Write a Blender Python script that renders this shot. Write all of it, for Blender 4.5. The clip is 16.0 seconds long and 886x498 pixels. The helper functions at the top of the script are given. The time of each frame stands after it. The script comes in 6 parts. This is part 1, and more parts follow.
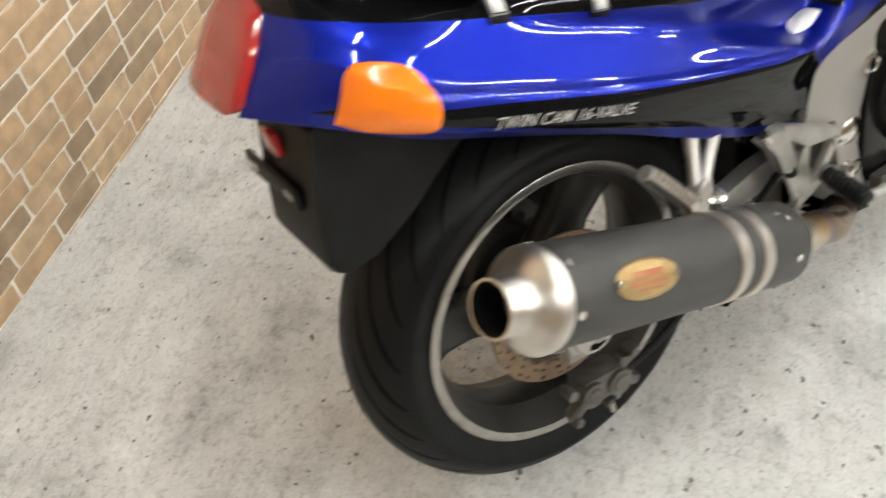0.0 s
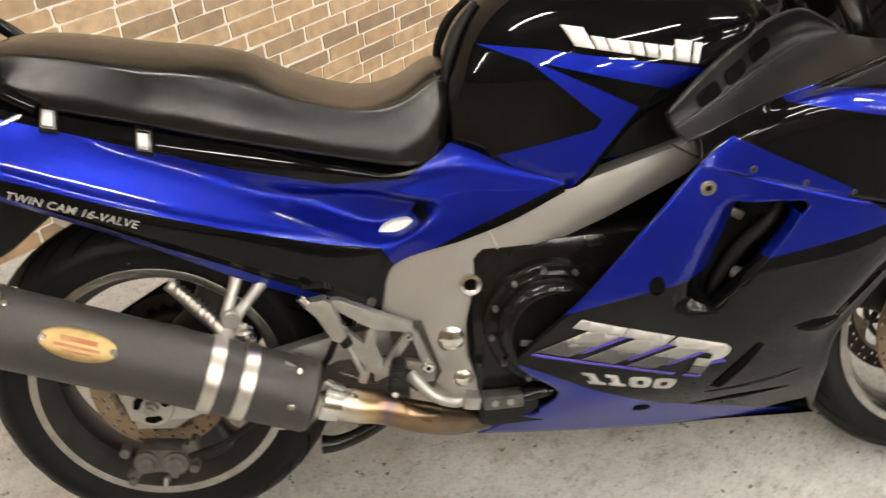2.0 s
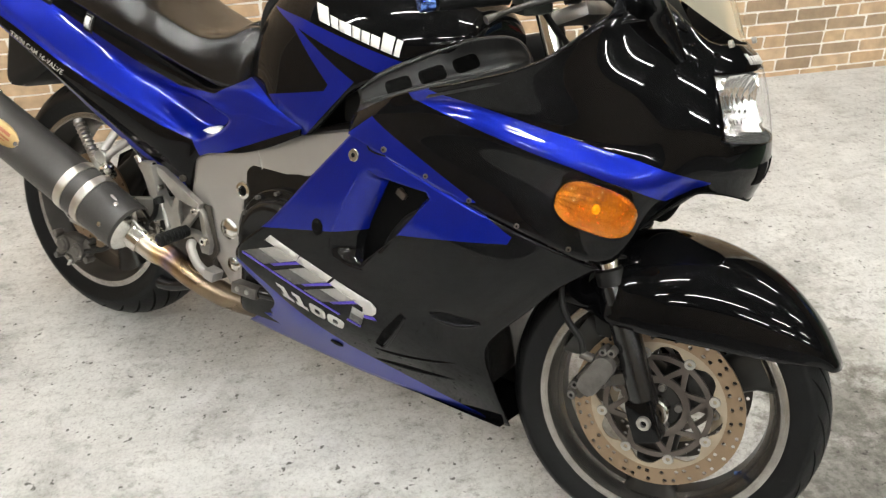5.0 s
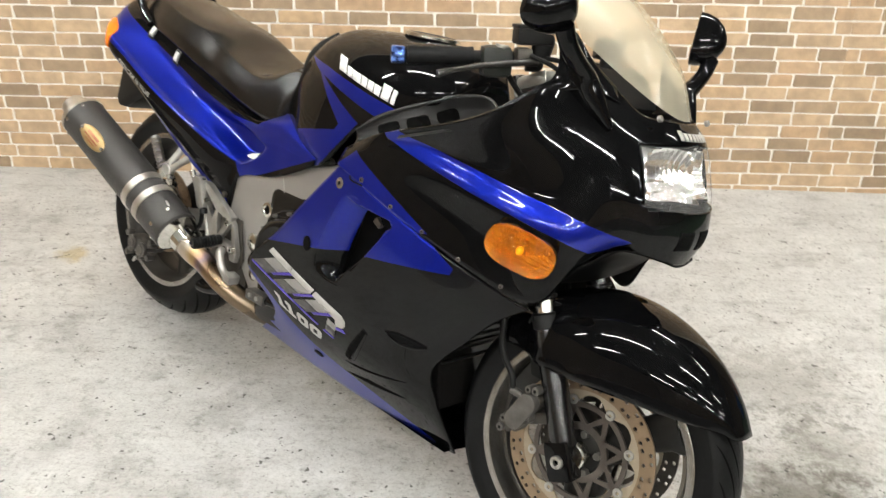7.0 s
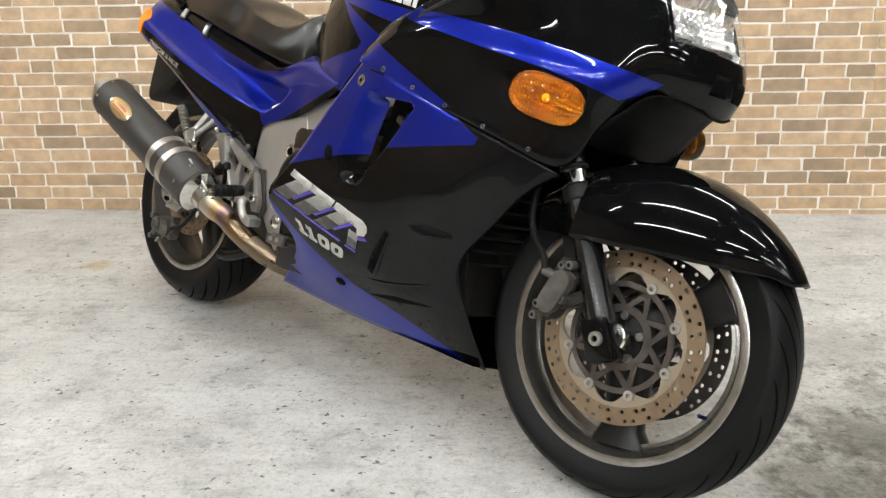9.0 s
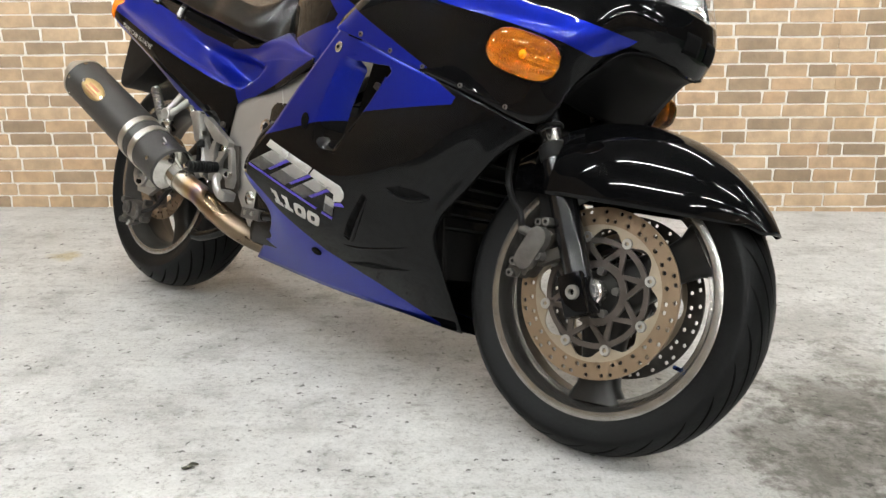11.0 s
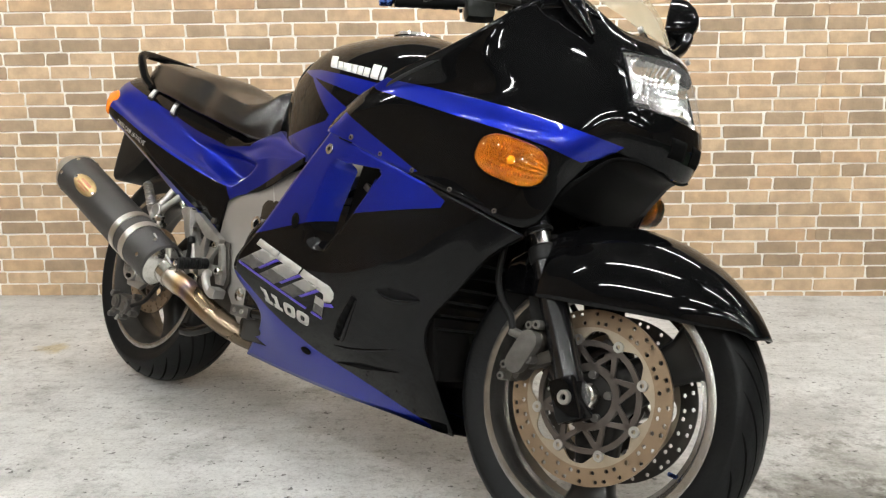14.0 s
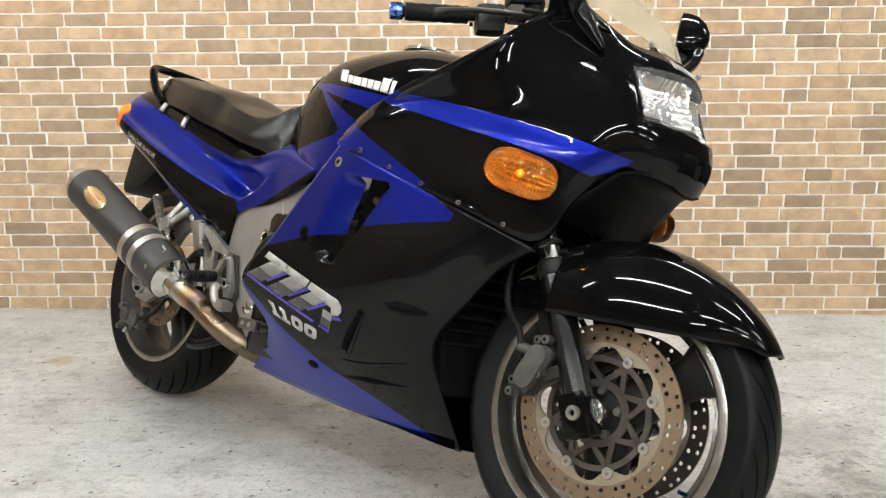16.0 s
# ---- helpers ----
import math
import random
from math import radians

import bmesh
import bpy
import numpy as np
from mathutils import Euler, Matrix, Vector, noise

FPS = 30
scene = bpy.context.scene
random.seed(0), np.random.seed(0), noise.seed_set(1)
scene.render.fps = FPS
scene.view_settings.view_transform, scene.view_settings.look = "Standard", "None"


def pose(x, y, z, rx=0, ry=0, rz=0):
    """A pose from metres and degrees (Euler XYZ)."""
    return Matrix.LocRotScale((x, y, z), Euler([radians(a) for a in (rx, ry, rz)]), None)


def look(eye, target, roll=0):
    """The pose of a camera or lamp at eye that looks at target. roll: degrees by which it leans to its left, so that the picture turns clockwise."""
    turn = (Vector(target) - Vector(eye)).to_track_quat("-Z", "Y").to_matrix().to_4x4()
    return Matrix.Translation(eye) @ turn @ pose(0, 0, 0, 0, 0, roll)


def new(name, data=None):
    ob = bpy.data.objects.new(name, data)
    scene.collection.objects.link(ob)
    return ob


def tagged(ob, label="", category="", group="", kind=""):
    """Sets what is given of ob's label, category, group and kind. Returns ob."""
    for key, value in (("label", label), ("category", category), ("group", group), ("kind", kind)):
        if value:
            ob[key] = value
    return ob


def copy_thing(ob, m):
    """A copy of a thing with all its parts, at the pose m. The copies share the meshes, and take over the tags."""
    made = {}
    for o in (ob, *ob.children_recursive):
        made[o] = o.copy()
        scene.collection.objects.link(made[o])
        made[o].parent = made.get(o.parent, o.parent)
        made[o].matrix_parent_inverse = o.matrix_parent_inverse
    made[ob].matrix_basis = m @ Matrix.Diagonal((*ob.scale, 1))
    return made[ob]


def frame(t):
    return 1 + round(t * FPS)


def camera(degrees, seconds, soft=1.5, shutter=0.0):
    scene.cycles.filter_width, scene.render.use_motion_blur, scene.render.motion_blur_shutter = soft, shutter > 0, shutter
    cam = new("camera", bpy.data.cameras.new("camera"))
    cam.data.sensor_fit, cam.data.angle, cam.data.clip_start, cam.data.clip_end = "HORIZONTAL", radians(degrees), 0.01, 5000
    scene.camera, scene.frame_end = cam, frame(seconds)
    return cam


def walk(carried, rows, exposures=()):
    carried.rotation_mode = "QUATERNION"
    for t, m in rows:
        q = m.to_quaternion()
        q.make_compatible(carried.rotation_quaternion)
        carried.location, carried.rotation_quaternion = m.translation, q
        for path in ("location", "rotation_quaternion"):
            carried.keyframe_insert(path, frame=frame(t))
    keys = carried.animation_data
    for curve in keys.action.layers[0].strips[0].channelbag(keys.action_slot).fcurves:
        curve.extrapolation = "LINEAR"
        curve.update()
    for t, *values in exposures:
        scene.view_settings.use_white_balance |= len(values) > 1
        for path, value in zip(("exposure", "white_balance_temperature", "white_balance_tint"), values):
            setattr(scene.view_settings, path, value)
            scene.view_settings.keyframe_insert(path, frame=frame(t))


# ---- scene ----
cam = camera(54.0, 16.0, soft=1.3, shutter=0.5)
PATH = [
    (0, (-1.179, 3.983, 1.354), (0.086, 4.371, -0.146), -5.2),
    (0.5, (-1.171, 3.685, 1.376), (0.155, 4.224, -0.021), -6.8),
    (1, (-1.055, 3.425, 1.375), (0.279, 4.143, 0.069), -4.3),
    (1.1, (-1.069, 3.423, 1.424), (0.259, 4.124, 0.103), -3.6),
    (1.5, (-0.963, 3.168, 1.41), (0.315, 4.117, 0.198), -5.7),
    (2, (-0.852, 2.885, 1.43), (0.313, 4.004, 0.25), -2.9),
    (2.5, (-0.639, 2.679, 1.41), (0.431, 3.95, 0.297), -3.3),
    (3, (-0.457, 2.463, 1.429), (0.454, 3.897, 0.372), -5.0),
    (3.5, (-0.302, 2.211, 1.436), (0.446, 3.736, 0.381), -3.9),
    (4, (-0.154, 2.094, 1.411), (0.348, 3.718, 0.357), -2.6),
    (4.2, (-0.07, 2.06, 1.407), (0.384, 3.668, 0.307), -2.0),
    (6.3, (0.238, 1.798, 1.413), (0.366, 3.542, 0.442), 0.0),
    (6.5, (0.297, 1.776, 1.408), (0.4, 3.533, 0.457), 0.7),
    (7, (0.448, 1.694, 1.404), (0.438, 3.48, 0.505), 1.3),
    (7.5, (0.461, 1.656, 1.341), (0.392, 3.489, 0.546), 0.6),
    (8, (0.472, 1.619, 1.176), (0.381, 3.469, 0.423), -0.6),
    (8.2, (0.482, 1.615, 1.094), (0.356, 3.478, 0.376), -0.9),
    (10.3, (0.456, 1.518, 0.782), (0.423, 3.472, 0.359), -0.2),
    (10.5, (0.457, 1.522, 0.774), (0.42, 3.472, 0.331), -0.3),
    (11, (0.455, 1.534, 0.759), (0.434, 3.47, 0.258), -0.0),
    (11.5, (0.462, 1.541, 0.761), (0.463, 3.462, 0.205), 0.1),
    (12, (0.459, 1.548, 0.763), (0.469, 3.456, 0.162), 0.3),
    (12.5, (0.462, 1.551, 0.78), (0.479, 3.473, 0.226), -0.0),
    (13, (0.462, 1.552, 0.807), (0.496, 3.5, 0.354), -0.1),
    (13.5, (0.46, 1.545, 0.82), (0.469, 3.513, 0.463), -0.9),
    (14, (0.459, 1.55, 0.811), (0.456, 3.522, 0.475), -0.2),
    (14.5, (0.461, 1.555, 0.805), (0.452, 3.531, 0.491), -0.1),
    (15, (0.459, 1.557, 0.804), (0.461, 3.539, 0.536), 0.1),
    (15.5, (0.46, 1.557, 0.803), (0.434, 3.535, 0.506), 0.1),
    (16, (0.46, 1.557, 0.803), (0.436, 3.534, 0.506), 0.1),
]
walk(cam, [(t, look(eye, target, roll)) for t, eye, target, roll in PATH], [(0, 0.1, 6500, 10), (0.9, 0.06, 6600, 11), (1.6, 0.0, 7000, 13), (2.5, 0.0, 7050, 13), (3.2, -0.01, 6800, 12), (4.0, 0.04, 6500, 10), (7.0, 0.10, 6500, 10), (8.2, -0.04, 6400, 10), (10.3, 0.0, 6250, 10), (12.5, 0.03, 6250, 10), (13.5, -0.05, 6330, 10), (16, -0.06, 6330, 10)])

# ---- world and lights ----
world = bpy.data.worlds.new("world")
scene.world = world
world.use_nodes = True
world.node_tree.nodes["Background"].inputs[0].default_value = (0.9, 0.95, 1.0, 1)
world.node_tree.nodes["Background"].inputs[1].default_value = 0.05
scene.view_settings.exposure = 0.0
TUBE_POWER = 228.0

from mathutils.bvhtree import BVHTree


# ---- material helpers ----
def material(name, colour, rough=0.5, metal=0.0, coat=0.0, second=None, scale=8.0, amount=0.5, bump=0.0, bump_scale=200.0, rough_var=0.0, fine=0.0, fine_scale=300.0, spec=0.5):
    """Principled material with two scales of variation and fine relief."""
    m = bpy.data.materials.new(name)
    m.use_nodes = True
    nt = m.node_tree
    n, l = nt.nodes, nt.links
    p = n["Principled BSDF"]
    p.inputs["Base Color"].default_value = (*colour, 1)
    p.inputs["Roughness"].default_value = rough
    p.inputs["Metallic"].default_value = metal
    p.inputs["Coat Weight"].default_value = coat
    p.inputs["Specular IOR Level"].default_value = spec
    p.inputs["Coat Roughness"].default_value = 0.02
    tc = n.new("ShaderNodeTexCoord")
    if second:
        no = n.new("ShaderNodeTexNoise")
        no.inputs["Scale"].default_value, no.inputs["Detail"].default_value = scale, 6
        l.new(tc.outputs["Object"], no.inputs["Vector"])
        r = n.new("ShaderNodeValToRGB")
        r.color_ramp.elements[0].position, r.color_ramp.elements[1].position = 0.5 - 0.5 * amount, 0.5 + 0.5 * amount
        r.color_ramp.elements[0].color, r.color_ramp.elements[1].color = (*colour, 1), (*second, 1)
        l.new(no.outputs["Fac"], r.inputs["Fac"])
        l.new(r.outputs["Color"], p.inputs["Base Color"])
        if rough_var:
            mr = n.new("ShaderNodeMapRange")
            mr.inputs["To Min"].default_value, mr.inputs["To Max"].default_value = rough - rough_var, rough + rough_var
            l.new(no.outputs["Fac"], mr.inputs["Value"])
            l.new(mr.outputs["Result"], p.inputs["Roughness"])
    if bump:
        b = n.new("ShaderNodeBump")
        b.inputs["Strength"].default_value, b.inputs["Distance"].default_value = bump, 0.002
        no2 = n.new("ShaderNodeTexNoise")
        no2.inputs["Scale"].default_value, no2.inputs["Detail"].default_value = bump_scale, 4
        l.new(tc.outputs["Object"], no2.inputs["Vector"])
        l.new(no2.outputs["Fac"], b.inputs["Height"])
        l.new(b.outputs["Normal"], p.inputs["Normal"])
    return m


def emitter(name, colour, power):
    m = bpy.data.materials.new(name)
    m.use_nodes = True
    p = m.node_tree.nodes["Principled BSDF"]
    p.inputs["Base Color"].default_value = (0.9, 0.9, 0.9, 1)
    p.inputs["Emission Color"].default_value = (*colour, 1)
    p.inputs["Emission Strength"].default_value = power
    return m


def glass(name, colour, rough=0.02, ior=1.45):
    m = bpy.data.materials.new(name)
    m.use_nodes = True
    p = m.node_tree.nodes["Principled BSDF"]
    p.inputs["Base Color"].default_value = (*colour, 1)
    p.inputs["Transmission Weight"].default_value = 1.0
    p.inputs["Roughness"].default_value = rough
    p.inputs["IOR"].default_value = ior
    return m


BLACK = material("black_lacquer", (0.0022, 0.0023, 0.0026), 0.03, coat=0.0, spec=0.18, second=(0.0034, 0.0035, 0.0038), scale=5, rough_var=0.015)
FORK = material("black_fork_enamel", (0.004, 0.004, 0.0045), 0.2, spec=0.5, second=(0.008, 0.008, 0.0085), scale=30, rough_var=0.04)
BLUE = material("blue_metallic_lacquer", (0.002, 0.009, 0.20), 0.38, metal=0.72, coat=0.62, second=(0.003, 0.013, 0.29), scale=700, amount=0.5)
BLUE.node_tree.nodes["Principled BSDF"].inputs["Specular IOR Level"].default_value = 0.1
PLASTIC = material("black_plastic", (0.005, 0.005, 0.005), 0.5, spec=0.14, second=(0.011, 0.011, 0.011), scale=20, bump=0.2, bump_scale=500)
DULL = material("dull_black_plastic", (0.003, 0.003, 0.003), 0.5, spec=0.04, second=(0.005, 0.005, 0.005), scale=20)
GREY_PLASTIC = material("grey_faded_plastic", (0.008, 0.008, 0.0085), 0.34, spec=0.3, second=(0.019, 0.019, 0.0195), scale=15, bump=0.25, bump_scale=400)
RUBBER = material("tyre_rubber", (0.005, 0.0051, 0.0053), 0.44, spec=0.11, second=(0.008, 0.0082, 0.0085), scale=14, bump=0.3, bump_scale=150)
VINYL = material("seat_vinyl", (0.003, 0.003, 0.003), 0.19, spec=0.52, second=(0.006, 0.0057, 0.0057), scale=30, bump=0.15, bump_scale=700, rough_var=0.015)
ALLOY = material("brushed_alloy", (0.50, 0.49, 0.47), 0.42, metal=0.85, second=(0.36, 0.35, 0.33), scale=18, bump=0.1, bump_scale=250, rough_var=0.08)
FRAME = material("satin_grey_alloy", (0.37, 0.352, 0.33), 0.44, metal=0.6, second=(0.33, 0.312, 0.292), scale=12, bump=0.08, bump_scale=500)
CAST = material("cast_alloy", (0.46, 0.45, 0.425), 0.38, metal=0.85, second=(0.28, 0.27, 0.25), scale=25, bump=0.3, bump_scale=180)
CHROME = material("polished_steel", (0.72, 0.70, 0.66), 0.16, metal=1.0, second=(0.6, 0.58, 0.54), scale=30, rough_var=0.06)
CALIPER = material("dull_caliper_grey", (0.15, 0.142, 0.133), 0.42, metal=0.6, second=(0.07, 0.065, 0.06), scale=45, amount=0.6, bump=0.35, bump_scale=220)
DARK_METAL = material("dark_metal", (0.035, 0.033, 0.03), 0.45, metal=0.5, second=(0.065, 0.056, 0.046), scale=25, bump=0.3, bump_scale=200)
WHEEL = material("grey_wheel_paint", (0.012, 0.0117, 0.0113), 0.32, metal=0.2, spec=0.3, second=(0.028, 0.027, 0.025), scale=15)
RIM = material("rim_lip_metal", (0.42, 0.405, 0.38), 0.27, metal=0.9, second=(0.27, 0.255, 0.235), scale=45, bump=0.1, bump_scale=300)
RIM_DULL = material("grimy_rim_paint", (0.05, 0.047, 0.043), 0.4, metal=0.5, second=(0.08, 0.076, 0.07), scale=18)
RIM_BARE = material("worn_rim_barrel", (0.30, 0.287, 0.268), 0.26, metal=0.9, second=(0.17, 0.16, 0.148), scale=22)
DISC_BAND = material("pale_disc_steel", (0.40, 0.345, 0.265), 0.42, metal=0.6, second=(0.31, 0.255, 0.185), scale=30)
LEVER = material("worn_lever_black", (0.03, 0.029, 0.027), 0.3, metal=0.5, second=(0.07, 0.067, 0.063), scale=40)
SPIDER = material("brown_grey_anodised", (0.13, 0.112, 0.10), 0.36, metal=0.6, second=(0.07, 0.06, 0.053), scale=20)
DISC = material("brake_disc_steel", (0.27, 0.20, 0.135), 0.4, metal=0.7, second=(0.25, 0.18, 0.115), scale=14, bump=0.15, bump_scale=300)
DISC_DARK = material("rusty_disc_steel", (0.28, 0.21, 0.14), 0.5, metal=0.6, second=(0.20, 0.13, 0.08), scale=20)
CARBON = material("carbon_fibre", (0.030, 0.0285, 0.027), 0.42, spec=0.3, second=(0.043, 0.041, 0.039), scale=420, amount=0.4, bump=0.2, bump_scale=900)
ENGINE = material("engine_black", (0.004, 0.004, 0.004), 0.14, spec=0.25, second=(0.009, 0.0085, 0.008), scale=20, bump=0.08, bump_scale=120)
BRASS = material("gold_plate", (0.52, 0.38, 0.17), 0.35, metal=0.8, second=(0.38, 0.26, 0.12), scale=60)
WHITE = material("white_print", (0.80, 0.80, 0.78), 0.35, second=(0.74, 0.74, 0.72), scale=40)
SILVER = material("silver_print", (0.32, 0.31, 0.29), 0.35, metal=0.3, second=(0.24, 0.235, 0.225), scale=9)
PALE = material("pale_silver_print", (0.50, 0.485, 0.46), 0.35, metal=0.3, second=(0.42, 0.41, 0.39), scale=9)
PURPLE = material("violet_print", (0.075, 0.045, 0.42), 0.35, second=(0.06, 0.04, 0.36), scale=30)
AMBER = material("amber_inner_lens", (0.88, 0.23, 0.006), 0.2, coat=0.4, second=(0.80, 0.16, 0.004), scale=20)
AMBER_SHELL = glass("amber_clear_lens", (1.0, 0.46, 0.045), 0.02, 1.4)
AMBER_DISH = material("amber_reflector", (0.80, 0.56, 0.25), 0.2, metal=0.85, second=(0.45, 0.24, 0.07), scale=35)
AMBER_BULB = material("yellow_bulb_glass", (0.9, 0.42, 0.05), 0.15, coat=0.6, second=(0.9, 0.5, 0.04), scale=40)
RED = material("red_lens", (0.30, 0.012, 0.014), 0.15, coat=0.6, second=(0.34, 0.014, 0.016), scale=25)
BRUSHED = material("brushed_steel", (0.66, 0.63, 0.58), 0.33, metal=1.0, second=(0.55, 0.52, 0.48), scale=40, rough_var=0.06)
PIPE = material("heat_tinted_steel", (0.45, 0.36, 0.25), 0.28, metal=1.0, second=(0.30, 0.20, 0.12), scale=9, rough_var=0.08)
BLUE_ANODISED = material("blue_anodised", (0.006, 0.012, 0.10), 0.25, metal=0.9, second=(0.16, 0.30, 0.8), scale=110, amount=0.12)
SWITCH = material("olive_black_plastic", (0.012, 0.014, 0.012), 0.42, spec=0.3, second=(0.02, 0.023, 0.02), scale=25, bump=0.2, bump_scale=300)
MIRROR = material("mirror_glass", (0.9, 0.9, 0.9), 0.02, metal=1.0)
LENS = material("lamp_glass", (0.6, 0.6, 0.6), 0.03, spec=0.6, second=(0.7, 0.7, 0.7), scale=30)


def thin_lens(m):
    """A thin clear cover: straight through, with a glossy face."""
    n, l = m.node_tree.nodes, m.node_tree.links
    clear, mix = n.new("ShaderNodeBsdfTransparent"), n.new("ShaderNodeMixShader")
    clear.inputs["Color"].default_value = (0.96, 0.96, 0.96, 1)
    mix.inputs["Fac"].default_value = 0.10
    l.new(clear.outputs[0], mix.inputs[1])
    l.new(n["Principled BSDF"].outputs[0], mix.inputs[2])
    l.new(mix.outputs[0], n["Material Output"].inputs["Surface"])


thin_lens(LENS)
SCREEN = material("yellowed_screen", (0.62, 0.56, 0.42), 0.08, second=(0.70, 0.65, 0.52), scale=6)


def haze_screen(m):
    """A thin clear sheet: mostly straight through, with a milky yellow haze and a glossy face."""
    n, l = m.node_tree.nodes, m.node_tree.links
    clear, mix = n.new("ShaderNodeBsdfTransparent"), n.new("ShaderNodeMixShader")
    clear.inputs["Color"].default_value = (0.93, 0.89, 0.79, 1)
    no, r = n.new("ShaderNodeTexNoise"), n.new("ShaderNodeMapRange")
    no.inputs["Scale"].default_value, no.inputs["Detail"].default_value = 3, 3
    r.inputs["To Min"].default_value, r.inputs["To Max"].default_value = 0.25, 0.62
    l.new(n["Texture Coordinate"].outputs["Object"], no.inputs["Vector"])
    l.new(no.outputs["Fac"], r.inputs["Value"])
    l.new(r.outputs["Result"], mix.inputs["Fac"])
    l.new(clear.outputs[0], mix.inputs[1])
    l.new(n["Principled BSDF"].outputs[0], mix.inputs[2])
    l.new(mix.outputs[0], n["Material Output"].inputs["Surface"])


haze_screen(SCREEN)
GROOVE = material("groove_black", (0.003, 0.003, 0.003), 0.9, spec=0.05)
PRINT_RED = material("worn_red_print", (0.30, 0.07, 0.03), 0.5, second=(0.4, 0.2, 0.08), scale=60)
REFLECTOR = material("reflector", (0.93, 0.93, 0.92), 0.09, metal=1.0)


def tint_pipe(m):
    """Steel that turns from bare through straw and purple to brown along the pipe."""
    n, l = m.node_tree.nodes, m.node_tree.links
    p = n["Principled BSDF"]
    tc, sp = n.new("ShaderNodeTexCoord"), n.new("ShaderNodeSeparateXYZ")
    l.new(tc.outputs["Object"], sp.inputs[0])
    no = n.new("ShaderNodeTexNoise")
    no.inputs["Scale"].default_value = 16
    l.new(tc.outputs["Object"], no.inputs["Vector"])
    ad = n.new("ShaderNodeMath")
    ad.operation, ad.inputs[1].default_value = "MULTIPLY_ADD", 0.10
    l.new(no.outputs["Fac"], ad.inputs[0])
    l.new(sp.outputs["X"], ad.inputs[2])
    mr = n.new("ShaderNodeMapRange")
    mr.inputs["From Min"].default_value, mr.inputs["From Max"].default_value = 0.36, 0.62
    l.new(ad.outputs[0], mr.inputs["Value"])
    r = n.new("ShaderNodeValToRGB")
    e = r.color_ramp.elements
    e[0].position, e[0].color = 0.0, (0.60, 0.57, 0.52, 1)
    e[1].position, e[1].color = 1.0, (0.14, 0.11, 0.08, 1)
    for pos, col in ((0.16, (0.56, 0.50, 0.41)), (0.28, (0.48, 0.34, 0.17)), (0.36, (0.27, 0.17, 0.14)), (0.42, (0.17, 0.13, 0.15)), (0.5, (0.24, 0.16, 0.09)), (0.7, (0.24, 0.18, 0.12))):
        x = e.new(pos)
        x.color = (*col, 1)
    l.new(mr.outputs["Result"], r.inputs["Fac"])
    l.new(r.outputs["Color"], p.inputs["Base Color"])


tint_pipe(PIPE)


# ---- geometry helpers ----
def part(name, bm, mat, parent, label="", smooth=True, mats=()):
    me = bpy.data.meshes.new(name)
    bm.normal_update()
    bm.to_mesh(me)
    bm.free()
    for mt in (mat, *mats):
        me.materials.append(mt)
    if smooth:
        for poly in me.polygons:
            poly.use_smooth = True
    ob = new(name, me)
    ob.parent = parent
    if label:
        ob["label"] = label
    if smooth:
        me.set_sharp_from_angle(angle=radians(38))
    return ob


def catmull(pts, n):
    """n + 1 points on a smooth curve through pts."""
    pts = [Vector(p) for p in pts]
    k = len(pts) - 1
    out = []
    for i in range(n + 1):
        u = i / n * k
        j = min(int(u), k - 1)
        f = u - j
        p1, p2 = pts[j], pts[j + 1]
        p0 = pts[j - 1] if j else p1 * 2 - p2
        p3 = pts[j + 2] if j + 2 <= k else p2 * 2 - p1
        out.append(0.5 * (2 * p1 + (p2 - p0) * f + (2 * p0 - 5 * p1 + 4 * p2 - p3) * f * f + (3 * p1 - p0 - 3 * p2 + p3) * f ** 3))
    return out


def grid_faces(bm, rows, close_u=False, close_v=False):
    vs = [[bm.verts.new(p) for p in r] for r in rows]
    nu, nv = len(vs), len(vs[0])
    for i in range(nu if close_u else nu - 1):
        for j in range(nv if close_v else nv - 1):
            a, b, c, d = vs[i][j], vs[(i + 1) % nu][j], vs[(i + 1) % nu][(j + 1) % nv], vs[i][(j + 1) % nv]
            try:
                bm.faces.new((a, b, c, d))
            except ValueError:
                pass
    return vs


def skin(ctrl, nu, nv):
    """Smooth open surface through a net of control points."""
    cols = [catmull(c, nv) for c in ctrl]
    rows = list(zip(*[catmull([c[j] for c in cols], nu) for j in range(nv + 1)]))
    bm = bmesh.new()
    grid_faces(bm, rows)
    return bm


def relax(bm, times):
    """Evens out a skin, its rims held."""
    inner = [v for v in bm.verts if not v.is_boundary]
    for _ in range(times):
        bmesh.ops.smooth_vert(bm, verts=inner, factor=0.5, use_axis_x=True, use_axis_y=True, use_axis_z=True)
    return bm


def smooth_step(t):
    t = min(1.0, max(0.0, t))
    return t * t * (3 - 2 * t)


def outward(bm, way):
    """Turns the faces so that most of them look the way given by a function of the face."""
    bm.normal_update()
    if sum(f.calc_area() * way(f.calc_center_median()).dot(f.normal) for f in bm.faces) < 0:
        bmesh.ops.reverse_faces(bm, faces=bm.faces[:])
    return bm


def thicken(ob, t, offset=-1.0, inner=0):
    md = ob.modifiers.new("thickness", "SOLIDIFY")
    md.thickness, md.offset, md.use_quality_normals = t, offset, True
    md.material_offset = inner
    return ob


